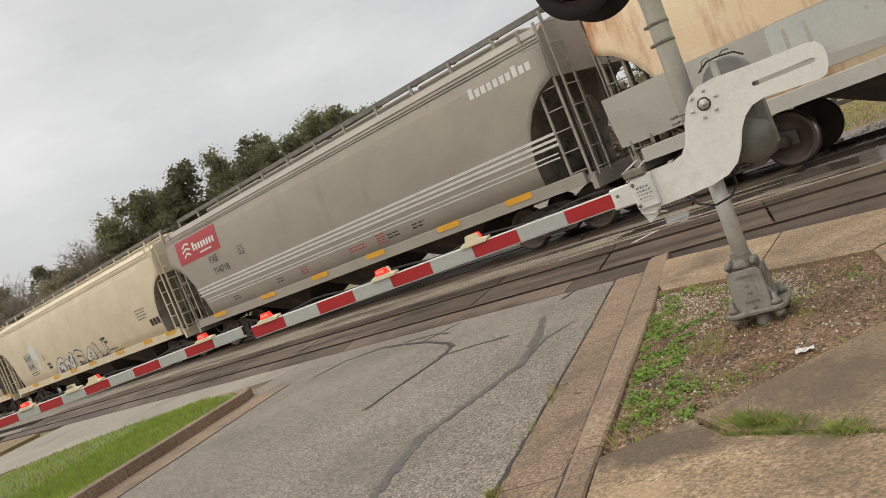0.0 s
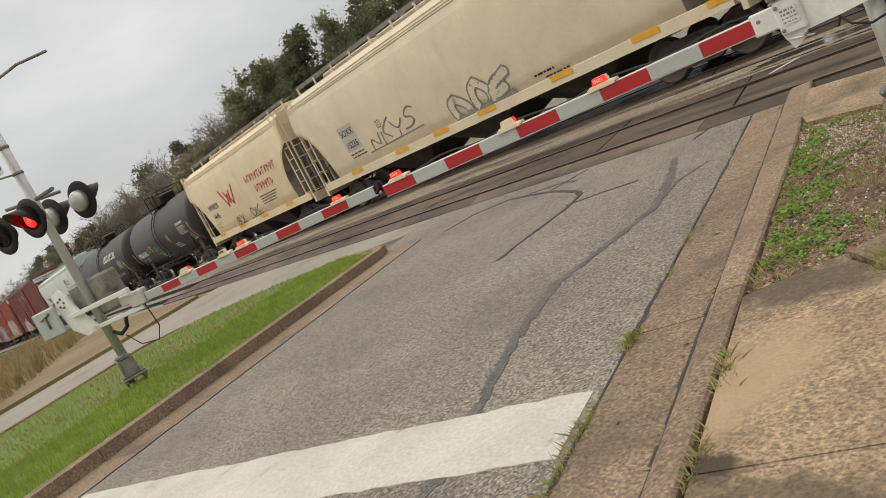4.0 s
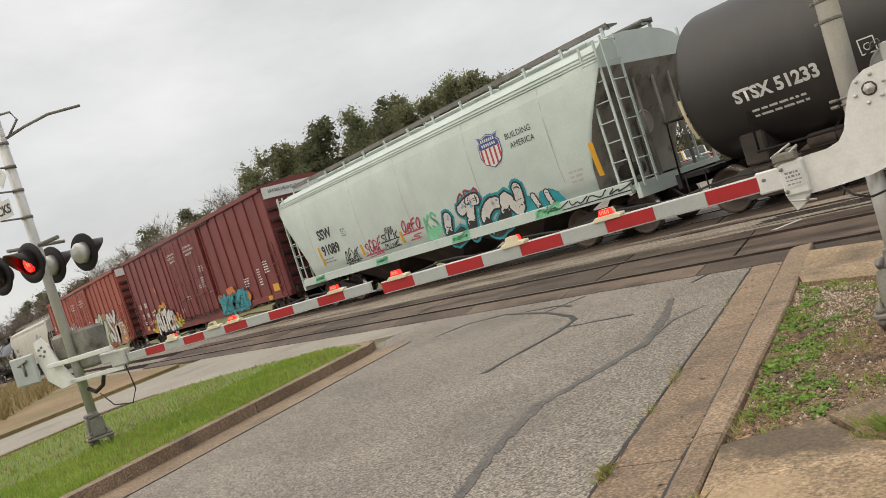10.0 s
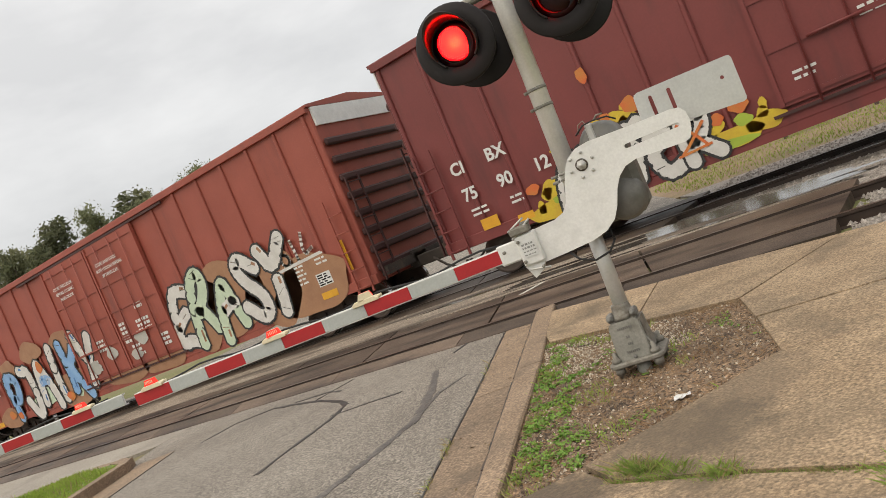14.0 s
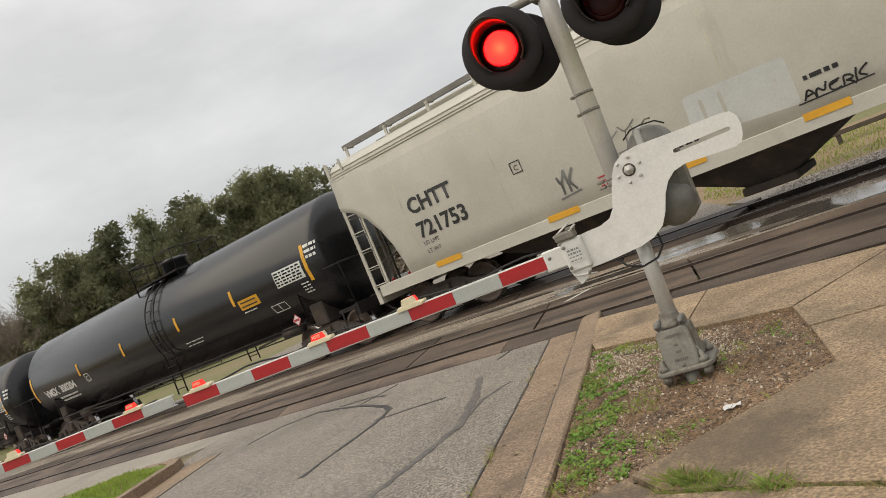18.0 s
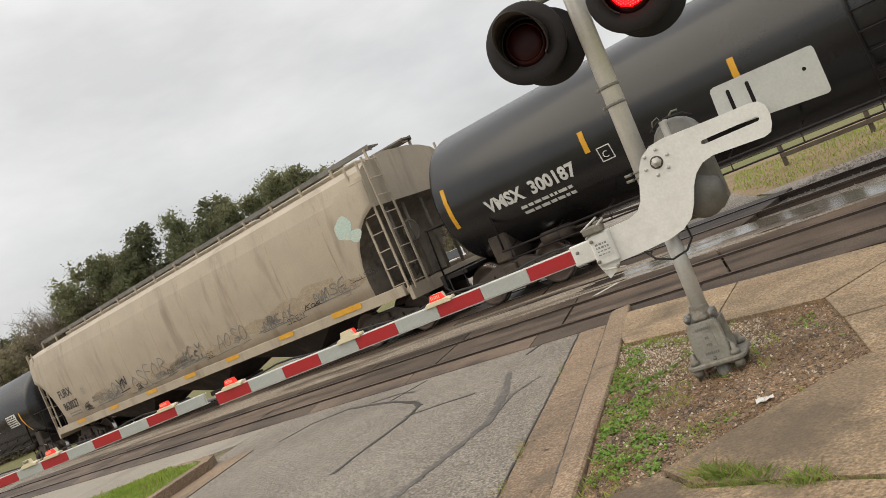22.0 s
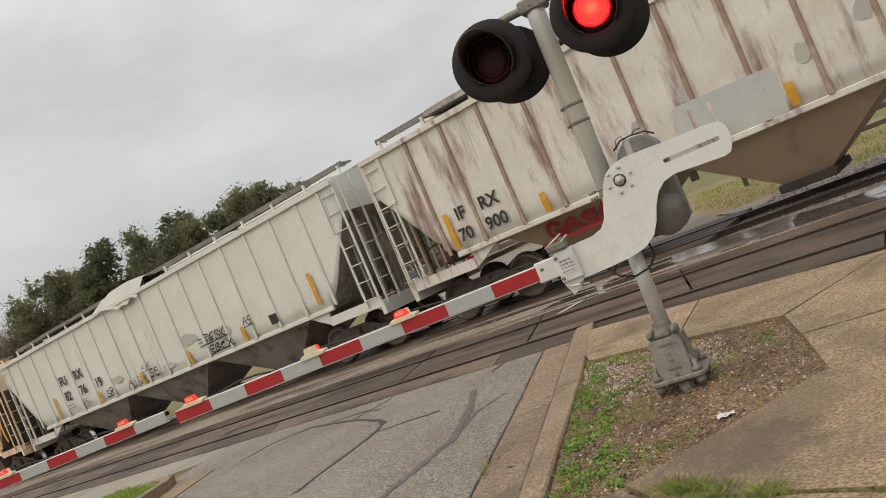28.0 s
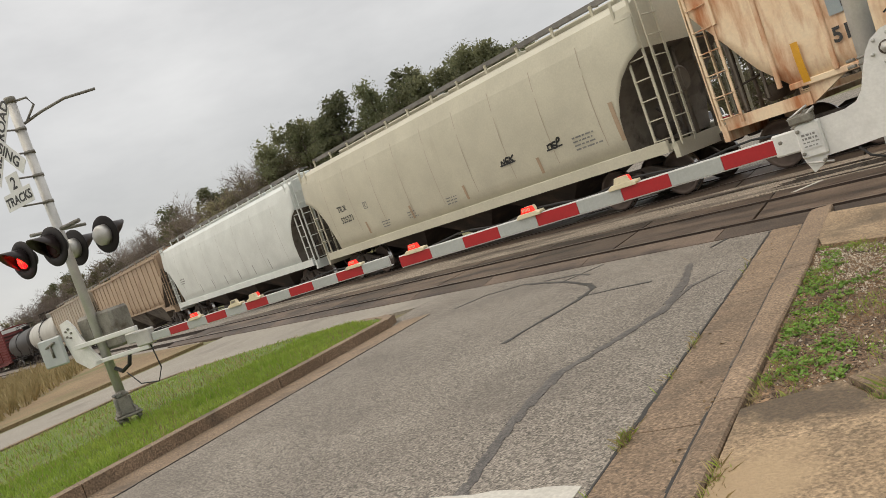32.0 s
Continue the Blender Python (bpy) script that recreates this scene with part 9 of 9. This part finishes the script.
script(r, "OR", c - 7.9, 2.35, 0.9, 0.42, "g_beige", f2, 0.07, 12, 0.05)
text_on(r, "WF", c - 8.75, 2.35, 0.36, "decal_white", f2, 0.01)
text_on(r, "RX", c - 7.95, 2.35, 0.36, "decal_white", lambda z: -1.552, 0.01)
text_on(r, "603", c - 8.75, 1.85, 0.36, "decal_white", f2, 0.01)
text_on(r, "734", c - 7.9, 1.85, 0.36, "decal_white", lambda z: -1.552, 0.01)
bars(r, c - 8.7, 3.1, 0.45, 2, "decal_white", f2, 71, 0.18, 0.1)
for i, (x, z, t) in enumerate(((-1.8, 4.02, "CLOSE THIS DOOR"), (-1.75, 3.85, "BEFORE CLOSING"), (-1.6, 3.68, "MAIN DOOR"), (0.6, 4.05, "CLOSE AND LOCK"), (0.55, 3.88, "BOTH DOORS BEFORE"), (0.75, 3.71, "MOVING CAR"))):
    text_on(r, t, c + x, z, 0.125, "decal_white", lambda z: -1.64, 0.002)
for i, (x, z, w, n) in enumerate(((-1.0, 2.1, 0.5, 3), (0.4, 2.3, 0.3, 5), (1.2, 2.2, 0.6, 3), (1.4, 2.7, 0.4, 2), (-1.8, 1.6, 0.7, 3), (2.0, 1.6, 0.4, 3), (0.6, 1.6, 0.5, 3))):
    bars(r, c + x, z, w, n, "decal_white", fd, 60 + i, 0.13, 0.08)
smudge(r, [(c - 1.5, 1.5, 0.35, 0.2), (c - 0.4, 1.7, 0.25, 0.2), (c + 1.2, 1.8, 0.3, 0.2), (c + 0.7, 1.4, 0.25, 0.15)], "silver", lambda z: -1.585, "primer_patch")
for i, (x, z, w, n) in enumerate(((7.5, 1.9, 0.3, 6), (8.2, 1.9, 0.4, 3))):
    bars(r, c + x, z, w, n, "decal_white", f2, 80 + i, 0.1, 0.045)
marks(r, [(c + 9.05, 1.3, 0.14, 0.7), (c - 9.25, 1.3, 0.14, 0.7), (c + 8.0, 0.9, 0.5, 0.16), (c - 8.4, 0.85, 0.45, 0.16)], "yellow", f2)
white_table(r, c + 8.05, 1.2, 0.45, 0.3, f2, 6)
text_on(r, "EXCESS HEIGHT CAR", 0, 0, 0.15, "g_grey", lambda z: 0, 0.004).matrix_basis = pose(c + 9.54, -1.2, 4.66, 0, 0, 90)

# bone-white hopper with a shield
u, L = mid(-13.2, -31.35)
r, sf = hopper(u, L, "bone", "dirty", "bone-white hopper car with a small shield emblem", light="bone")
text_on(r, "CHTT", -6.75, 2.38, 0.46, "decal_black", sf, 0.014)
text_on(r, "721753", -6.75, 1.84, 0.46, "decal_black", sf, 0.014)
text_on(r, "LD LMT", -6.75, 1.66, 0.13, "decal_black", sf)
text_on(r, "LT WT", -6.75, 1.48, 0.13, "decal_black", sf)
box_c(r, -4.05, 2.25, 0.22, sf, "decal_black")
shield(r, 4.05, 2.88, sf)
bars(r, 6.0, 2.05, 1.0, 3, "g_grey", sf, 6)
bm = bm_new()
patch(bm, 5.1, 1.5, 5.55, 1.76, sf, 0.006, 1)
for i in range(2):
    patch(bm, 5.14 + 0.2 * i, 1.53, 5.31 + 0.2 * i, 1.73, sf, 0.012, 0)
patch(bm, 5.3, 1.8, 5.48, 1.96, sf, 0.01, 0)
part("data_plate", bm, ["decal_black", "decal_white"], r)
bars(r, 2.5, 1.62, 0.6, 4, "decal_red", sf, 14, 0.08, 0.03)
bars(r, 1.25, 1.72, 0.5, 1, "decal_black", sf, 15, 0.16, 0.07)
script(r, "ANERK", 1.15, 1.42, 0.95, 0.17, "decal_black", sf, 0.03, 9, 0.15)
script(r, "YK", -3.3, 1.5, 0.4, 0.4, "g_grey", sf, 0.05, 14)
script(r, "YY", -2.2, 1.85, 0.7, 0.35, "g_grey", sf, 0.025, 15)
bars(r, -1.3, 1.5, 0.9, 1, "decal_black", sf, 16, 0.1, 0.08)
bars(r, -2.5, 1.55, 0.35, 3, "decal_red", sf, 17, 0.08, 0.03)
marks(r, [(x - 0.35, 1.13, 0.7, 0.12) for x in (-6.3, -3.4, -0.9, 1.4, 3.9)], "yellow", lambda z: -1.55)
marks(r, [(5.6, 1.12, 1.3, 0.13)], "yellow", lambda z: -1.55)
seams(r, (-6.9, -4.4, -2.2, 0.2, 2.6, 5.0, 7.0), 1.5, 3.8, "putty", sf, 0.03)

# black tank cars
for k, (a, b, num) in enumerate(((-31.3, -49.4, "300204"), (-49.35, -67.3, "300187"))):
    u, L = mid(a, b)
    q = 0.22 * k
    r, sf = tank(u, L, 1.49, 2.39, "tank_black", "glossy black tank car with yellow reflectors and railed platform", [(x, 2.14, 0.42) for x in (-4.35 + q, -1.4 + q, 1.75 - 0.6 * q, 4.5 - q)], platform=True, at=0.75 + 0.8 * q, tick_w=0.11)
    marks(r, [(-7.85 + q, 1.85, 0.11, 0.9), (7.6 - q, 1.95, 0.12, 0.9)], "yellow", sf)
    text_on(r, "VMSX  " + num, -7.1 + 1.9 * q, 1.88, 0.36, "decal_white", sf, 0.014)
    bars(r, -6.4 + 1.9 * q, 1.68, 1.6, 2, "decal_white", sf, 3, 0.12, 0.06)
    box_c(r, -4.12 + q, 1.88, 0.26, sf, "decal_white")
    bm = bm_new()
    patch(bm, 4.72 - q, 1.95, 5.55 - q, 2.22, sf, 0.009, 0)
    for zz in (2.12, 2.01):
        patch(bm, 4.8 - q, zz, 5.45 - q, zz + 0.035, sf, 0.013, 1)
    part("warning_panel", bm, ["yellow", "decal_black"], r, "yellow panel with black lines")
    bars(r, 4.75, 1.86, 0.7, 1, "decal_white", sf, 8, 0.1, 0.03)
    bars(r, 1.7, 1.72, 1.0, 2, "decal_white", sf, 9, 0.1, 0.03)
    white_table(r, 6.4, 2.1, 1.1, 0.42, sf, 7)
    bars(r, 7.2, 1.95, 0.35, 4, "decal_white", sf, 18, 0.08, 0.03)
    bm = bm_new()
    for p in (((5.75, 1.55), (6.3, 1.55)), ((6.3, 1.55), (6.3, 1.75)), ((6.3, 1.75), (5.75, 1.75)), ((5.75, 1.75), (5.75, 1.55)), ((6.02, 1.55), (6.02, 1.75))):
        stroke(bm, p, 0.02, sf, 0.008, 0)
    part("stencil_frame", bm, "decal_white", r)
    bars(r, 7.75, 2.75, 0.5, 3, "decal_white", sf, 19, 0.13, 0.07)
    bm = bm_new()
    ring(bm, [(0, -1), (1, 0), (0, 1), (-1, 0)], 6.6, 1.2, 0.16, 0.16, lambda z: -1.46, 0.01, 1)
    ring(bm, [(0, -1), (1, 0), (0, 1), (-1, 0)], 6.6, 1.2, 0.13, 0.13, lambda z: -1.46, 0.014, 0)
    patch(bm, 6.5, 1.17, 6.7, 1.23, lambda z: -1.46, 0.018, 1)
    part("placard", bm, ["decal_white", "decal_red"], r, "white diamond placard with red edge")

# tan hopper with long scrawls
u, L = mid(-67.3, -87.9)
r, sf = hopper(u, L, "tan", "dirty", "dirty tan hopper car with dark scrawls along its side", light="tan", bands=False)
text_on(r, "FURX", -8.35, 2.18, 0.42, "decal_black", sf, 0.01)
text_on(r, "863027", -8.35, 1.7, 0.4, "decal_black", sf, 0.01)
bars(r, -8.2, 1.52, 1.2, 2, "g_grey", sf, 3, 0.1, 0.04)
box_c(r, -6.55, 2.02, 0.2, sf, "g_grey")
smudge(r, [(-5.3, 1.7, 0.6, 0.2), (-1.2, 1.6, 0.8, 0.22), (0.6, 1.75, 0.7, 0.25), (5.6, 1.75, 0.9, 0.25), (3.0, 1.6, 0.6, 0.2), (4.2, 1.7, 0.7, 0.16), (6.9, 1.9, 0.8, 0.22), (-3.0, 1.5, 0.7, 0.15), (1.8, 1.55, 0.5, 0.15), (8.0, 1.7, 0.6, 0.16)], "g_haze", sf, "sprayed_smear")
script(r, "NHOON", -5.8, 1.45, 2.0, 0.42, "g_grey", sf, 0.035, 30)
script(r, "YN", -4.05, 1.55, 0.6, 0.42, "decal_black", sf, 0.045, 51)
script(r, "OSEOB", -3.2, 1.4, 2.4, 0.65, "g_grey", sf, 0.03, 31)
script(r, "NKESY", 0.0, 1.5, 1.3, 0.38, "g_grey", sf, 0.06, 32)
script(r, "AOSO", 2.1, 1.45, 1.5, 0.45, "g_grey", sf, 0.022, 33)
script(r, "NREAK", 4.4, 1.5, 1.4, 0.28, "g_grey", sf, 0.03, 34)
script(r, "MSE", 7.0, 1.6, 1.0, 0.3, "g_grey", sf, 0.03, 35)
soot = random.Random(63)
for k in range(34):
    x, z = soot.uniform(-7.5, 8.3), soot.uniform(1.32, 1.62) + 0.25 * (soot.random() ** 3)
    script(r, "".join(soot.choice("AEKNORSUWXG") for _ in range(soot.randint(2, 5))), x, z, soot.uniform(0.35, 0.95), soot.uniform(0.1, 0.24), soot.choice(("g_grey", "g_grey", "g_haze", "decal_black")), sf, soot.uniform(0.012, 0.03), 100 + k, soot.uniform(-0.2, 0.5))
smudge(r, [(8.7, 2.95, 0.3, 0.28), (9.0, 2.7, 0.2, 0.15)], "spray_sky", sf, "spray_cloud")
marks(r, [(x - 0.32, 1.1, 0.64, 0.12) for x in (-7.5, -4.9, -2.2, 0.2, 2.55, 5.15)], "yellow", lambda z: -1.55)
marks(r, [(7.1, 1.09, 1.1, 0.14)], "yellow", lambda z: -1.55)
seams(r, (-7.4, -5.2, -3.0, -0.8, 1.4, 3.6, 5.8, 8.0), 1.5, 3.8, "brown_tan", sf, 0.028)

# black tank car
u, L = mid(-88.1, -106.85)
r, sf = tank(u, L, 1.47, 2.43, "tank_black", "black tank car with short yellow reflectors", [(x, 1.97, 0.36) for x in (-4.2, -1.1, 1.72, 4.6)], at=0.1, tick_w=0.1)
marks(r, [(-7.35, 1.55, 0.11, 0.85), (7.25, 1.55, 0.11, 0.85)], "yellow", sf)
text_on(r, "GBRX  715237", -6.9, 1.88, 0.3, "decal_white", sf, 0.013)
bars(r, -6.4, 1.68, 1.4, 2, "decal_white", sf, 3, 0.12, 0.06)
bars(r, -3.7, 1.85, 0.4, 2, "decal_white", sf, 21, 0.1, 0.04)
bars(r, -2.7, 1.98, 0.75, 6, "decal_white", sf, 22, 0.09, 0.04)
bars(r, 0.75, 2.12, 0.7, 5, "decal_white", sf, 5, 0.1, 0.05)
bars(r, 0.8, 2.6, 0.5, 2, "decal_white", sf, 23, 0.09, 0.03)
bars(r, 0.8, 1.55, 0.6, 3, "decal_white", sf, 24, 0.09, 0.03)
bars(r, 2.3, 1.85, 0.6, 4, "decal_white", sf, 25, 0.09, 0.04)
bars(r, 2.3, 1.45, 0.45, 3, "decal_white", sf, 26, 0.08, 0.03)
white_table(r, 5.9, 1.95, 1.0, 0.5, sf, 9)

# ribbed hoppers
u, L = mid(-106.5, -123.5)
r, sf = ribbed(u, L, "rust_white", "brown_tan", "dirty white ribbed hopper car streaked with rust", step=0.9, rib="rib_rust")
marks(r, [(-6.5, 1.52, 0.13, 0.75)] + [(x, 1.5, 0.13, 0.38) for x in (-4.25, -1.9, 0.4, 2.8, 5.1)] + [(6.3, 1.5, 0.13, 0.75)], "yellow", sf)
fr = lambda z: -1.53
text_on(r, "IF", -6.2, 2.05, 0.36, "decal_black", fr, 0.01)
text_on(r, "RX", -5.58, 2.05, 0.36, "decal_black", fr, 0.01)
text_on(r, "70", -6.3, 1.62, 0.36, "decal_black", fr, 0.01)
text_on(r, "900", -5.6, 1.62, 0.36, "decal_black", fr, 0.01)
script(r, "GASC", -4.6, 0.95, 1.6, 0.35, "decal_red", lambda z: -1.0 - 0.4 * (z - 0.42), 0.09, 9)
bm = bm_new()
patch(bm, 5.3, 1.75, 5.9, 1.95, sf)
part("data_plate", bm, "g_grey", r)
smudge(r, [(-2.9 + 0.93 * i, 2.0 + 0.2 * (i % 3), 0.13, 0.16) for i in range(7)], "silver", lambda z: -1.512, "painted_over_patch")
bm = bm_new()
for a, b, z in ((-6.4, -0.9, 4.34), (-0.5, 6.2, 4.40)):
    pts = [(-0.95, 0.0), (-0.8, 0.14), (-0.4, 0.24), (0.4, 0.24), (0.8, 0.14), (0.95, 0.0)]
    prism(bm, pts, b - a, pose(a, 0, z) @ pose(0, 0, 0, 0, 0, -90))
part("roof_cover", bm, "dirty_pale", r, "long arched grey roof cover")

u, L = mid(-123.5, -142.55)
r, sf = ribbed(u, L, "white_ribbed", "dirty_pale", "white ribbed hopper car with a loose roof tarpaulin", step=1.02)
marks(r, [(-6.3, 1.5, 0.13, 0.75), (7.2, 1.6, 0.13, 0.8)] + [(x, 1.48, 0.13, 0.4) for x in (-3.5, -0.9, 1.65, 4.2)], "yellow", sf)
text_on(r, "FU", -5.5, 2.5, 0.42, "decal_black", fr, 0.012)
text_on(r, "RX", -4.5, 2.5, 0.42, "decal_black", fr, 0.012)
for i, t in enumerate(("82", "76", "19")):
    text_on(r, t, -5.5 + 1.03 * i, 1.98, 0.42, "decal_black", fr, 0.012)
bars(r, -5.5, 1.8, 0.5, 2, "g_grey", fr, 3, 0.1, 0.04)
bars(r, -4.6, 1.8, 0.5, 4, "g_grey", fr, 4, 0.08, 0.03)
bars(r, 2.3, 2.0, 0.7, 3, "g_grey", fr, 5, 0.1, 0.04)
script(r, "SR", -3.0, 1.58, 0.45, 0.22, "decal_black", sf, 0.032, 3)
script(r, "AIOY", -1.7, 1.55, 1.1, 0.2, "decal_black", sf, 0.02, 5)
script(r, "NIE", -0.7, 1.85, 0.5, 0.2, "decal_black", sf, 0.02, 6)
script(r, "SE", -0.4, 1.62, 0.5, 0.25, "decal_black", sf, 0.03, 7)
script(r, "TESK", 2.6, 1.85, 1.0, 0.22, "decal_black", sf, 0.035, 8)
script(r, "EBEX", 2.7, 1.55, 1.0, 0.22, "decal_black", sf, 0.035, 9)
script(r, "AS", 4.4, 1.85, 0.36, 0.26, "decal_black", sf, 0.026, 10)
smudge(r, [(-2.2, 1.95, 0.34, 0.11), (1.9, 2.15, 0.4, 0.16), (3.4, 1.95, 0.36, 0.18), (0.6, 1.7, 0.3, 0.1)], "silver", lambda z: -1.512, "painted_over_patch")
bm = bm_new()
patch(bm, 5.4, 1.6, 5.7, 1.85, sf)
part("data_plate", bm, "decal_black", r)
bm = bm_new()
rr = random.Random(5)
g = [[bm.verts.new((-1.9 + 0.28 * i, -1.2 + 0.28 * j + 0.05 * rr.random(), 4.34 + 0.17 * math.sin(math.pi * i / 9) * (1 - abs(j - 2) / 5.5) + 0.06 * rr.random())) for j in range(8)] for i in range(10)]
for i in range(9):
    for j in range(7):
        bm.faces.new((g[i][j], g[i + 1][j], g[i + 1][j + 1], g[i][j + 1])).smooth = True
hem = [bm.verts.new((v.co.x, -1.64, 4.05 - 0.3 * rr.random() * (1 if k > 3 else 0.4))) for k, v in enumerate(row[0] for row in g)]
for i in range(9):
    bm.faces.new((g[i][0], hem[i], hem[i + 1], g[i + 1][0])).smooth = True
part("tarpaulin", bm, "silver", r, "loose grey tarpaulin on the roof")
bm = bm_new()
prism(bm, [(-0.9, 0.0), (-0.6, 0.16), (0.6, 0.16), (0.9, 0.0)], 5.2, pose(-7.4, 0, 4.36) @ pose(0, 0, 0, 0, 0, -90))
part("roof_cover", bm, "dirty", r, "long dark roof cover")

u, L = mid(-142.5, -159.45)
r, sf = ribbed(u, L, "rust_orange", "dirty", "cream ribbed hopper car covered in orange rust", light="rust_orange", step=1.0)
marks(r, [(-6.25, 1.4, 0.13, 0.7), (7.25, 1.5, 0.13, 0.75)] + [(x, 1.42, 0.13, 0.36) for x in (-2.6, 1.05, 4.45)], "yellow", sf)
bm = bm_new()
for x in (-5.5, -4.55):
    patch(bm, x, 2.28, x + 0.52, 2.68, fr, 0.004, 0)
part("number_panel", bm, "g_slate", r, "two grey-blue panels")
text_on(r, "TI", -5.35, 2.36, 0.34, "decal_black", lambda z: -1.536, 0.008)
text_on(r, "LX", -4.5, 2.36, 0.34, "decal_black", lambda z: -1.536, 0.008)
for i, t in enumerate(("51", "21", "37")):
    text_on(r, t, -5.55 + 0.98 * i, 1.85, 0.34, "decal_black", fr, 0.01)
bars(r, -4.7, 1.72, 0.5, 2, "g_grey", fr, 5, 0.09, 0.04)
bars(r, 0.0, 1.6, 0.7, 2, "g_grey", fr, 6, 0.09, 0.04)
script(r, "AES", 0.35, 1.62, 0.6, 0.34, "decal_black", sf, 0.035, 61)
script(r, "WEB", 3.0, 1.42, 0.65, 0.2, "decal_black", sf, 0.028, 62)
script(r, "NEG", 3.8, 1.68, 0.65, 0.28, "decal_black", sf, 0.025, 63)
bm = bm_new()
patch(bm, 5.3, 1.6, 5.75, 1.82, fr)
part("data_plate", bm, "g_grey", r)

# putty hopper, ice-white hopper and the tail
u, L = mid(-159.6, -176.0)
r, sf = hopper(u, L, "putty", "dirty", "putty-coloured hopper car with two small black tags", light="putty", bands=False)
text_on(r, "TILX", -5.75, 2.38, 0.28, "decal_black", sf, 0.004)
text_on(r, "525271", -5.75, 2.0, 0.28, "decal_black", sf, 0.004)
box_c(r, -4.1, 2.2, 0.2, sf, "g_grey")
marks(r, [(x, 1.4, 0.1, 0.4) for x in (-4.4, -1.8, 0.9, 3.9)], "brown_tan", sf)
marks(r, [(6.5, 1.5, 0.12, 0.85)], "brown_tan", sf)
script(r, "NEK", 2.7, 1.92, 0.5, 0.13, "decal_black", sf, 0.045, 3)
script(r, "HEP", 4.4, 1.88, 0.45, 0.14, "decal_black", sf, 0.045, 4)
for i, x in enumerate((-3.5, -2.0, 0.0)):
    bars(r, x, 1.6, 0.5, 3, "g_grey", sf, i, 0.08, 0.03)
bars(r, 5.2, 1.9, 0.8, 4, "g_grey", sf, 7, 0.09, 0.035)
seams(r, [-6.3 + 1.55 * i for i in range(9)], 1.5, 3.7, "tan", sf)
u, L = mid(-176.0, -193.6)
r, sf = hopper(u, L, "ice", "dirty", "clean icy white hopper car", light="ice", bands=False)
bars(r, -L / 2 + 2.3, 2.3, 0.7, 3, "g_grey", sf, 2)
bm = bm_new()
for i in range(6):
    patch(bm, -4 + 1.7 * i, 1.35, -3.95 + 1.7 * i, 1.8, sf)
part("reflector_row", bm, "g_grey", r)
seams(r, [-6.3 + 2.1 * i for i in range(7)], 1.5, 3.7, "silver", sf)
u, L = mid(-193.6, -211.0)
ribbed(u, L, "brown_tan", "dirty", "brown ribbed hopper car")
u, L = mid(-211.0, -228.4)
ribbed(u, L, "tan", "dirty", "tan ribbed hopper car")
u, L = mid(-228.4, -245.0)
tank(u, L, 1.47, 2.43, "silver", "pale grey tank car")
u, L = mid(-245.0, -262.0)
tank(u, L, 1.47, 2.43, "tank_brown", "dark tank car near the end of the train")
u, L = mid(-262.0, -282.0)
boxcar(u, L, "oxide", "oxide_end", "brown boxcar near the end of the train")
u, L = mid(-282.0, -299.5)
hopper(u, L, "cream", "dirty", "cream hopper car far down the track")



def flashes(first):
    """Rows of time and turn for a lens that shows its lit face for every other 0.6 s; first: whether it is lit at the start."""
    rows, t, on, a = [(0.0, 0.0 if first else 180.0)], 0.155, first, 0.0 if first else 180.0
    while t < 31.95:
        a2 = a + 180
        rows += [(t - 0.07, a), (t - 0.045, a + 72), (t - 0.02, a + 144), (t + 0.005, a2)]
        a, on = a2, not on
        t += 0.5988
    return rows + [(32.0, a)]


def motions():
    for unit, m, first in FLASH:
        walk(unit, [(t, m @ pose(0, 0, 0, 0, 0, a % 360)) for t, a in flashes(first)])
    for root, u in CARS:
        walk(root, [(t, pose(u + travel(t), FAR_Y, RAIL_Z)) for t in range(0, 33, 4)])
    # the wheels roll while their car is near the crossing
    turn = math.degrees(0.075 * 9.16 / WHEEL_R)
    for ob, w, root in AXLES:
        u = dict((r, v) for r, v in CARS)[root]
        rows, t, k = [(0.0, pose(w, 0, WHEEL_R))], 0.0, 0
        t0 = max(0.05, 16 + (-42 - u) / 9.16)
        t1 = min(31.9, 16 + (7 - u) / 9.16)
        while t0 + 0.075 * k < t1:
            k += 1
            rows.append((t0 + 0.075 * k - 0.04, pose(w, 0, WHEEL_R, 0, (k * turn) % 360, 0)))
        rows.append((32.0, pose(w, 0, WHEEL_R, 0, (k * turn) % 360, 0)))
        walk(ob, rows)


motions()
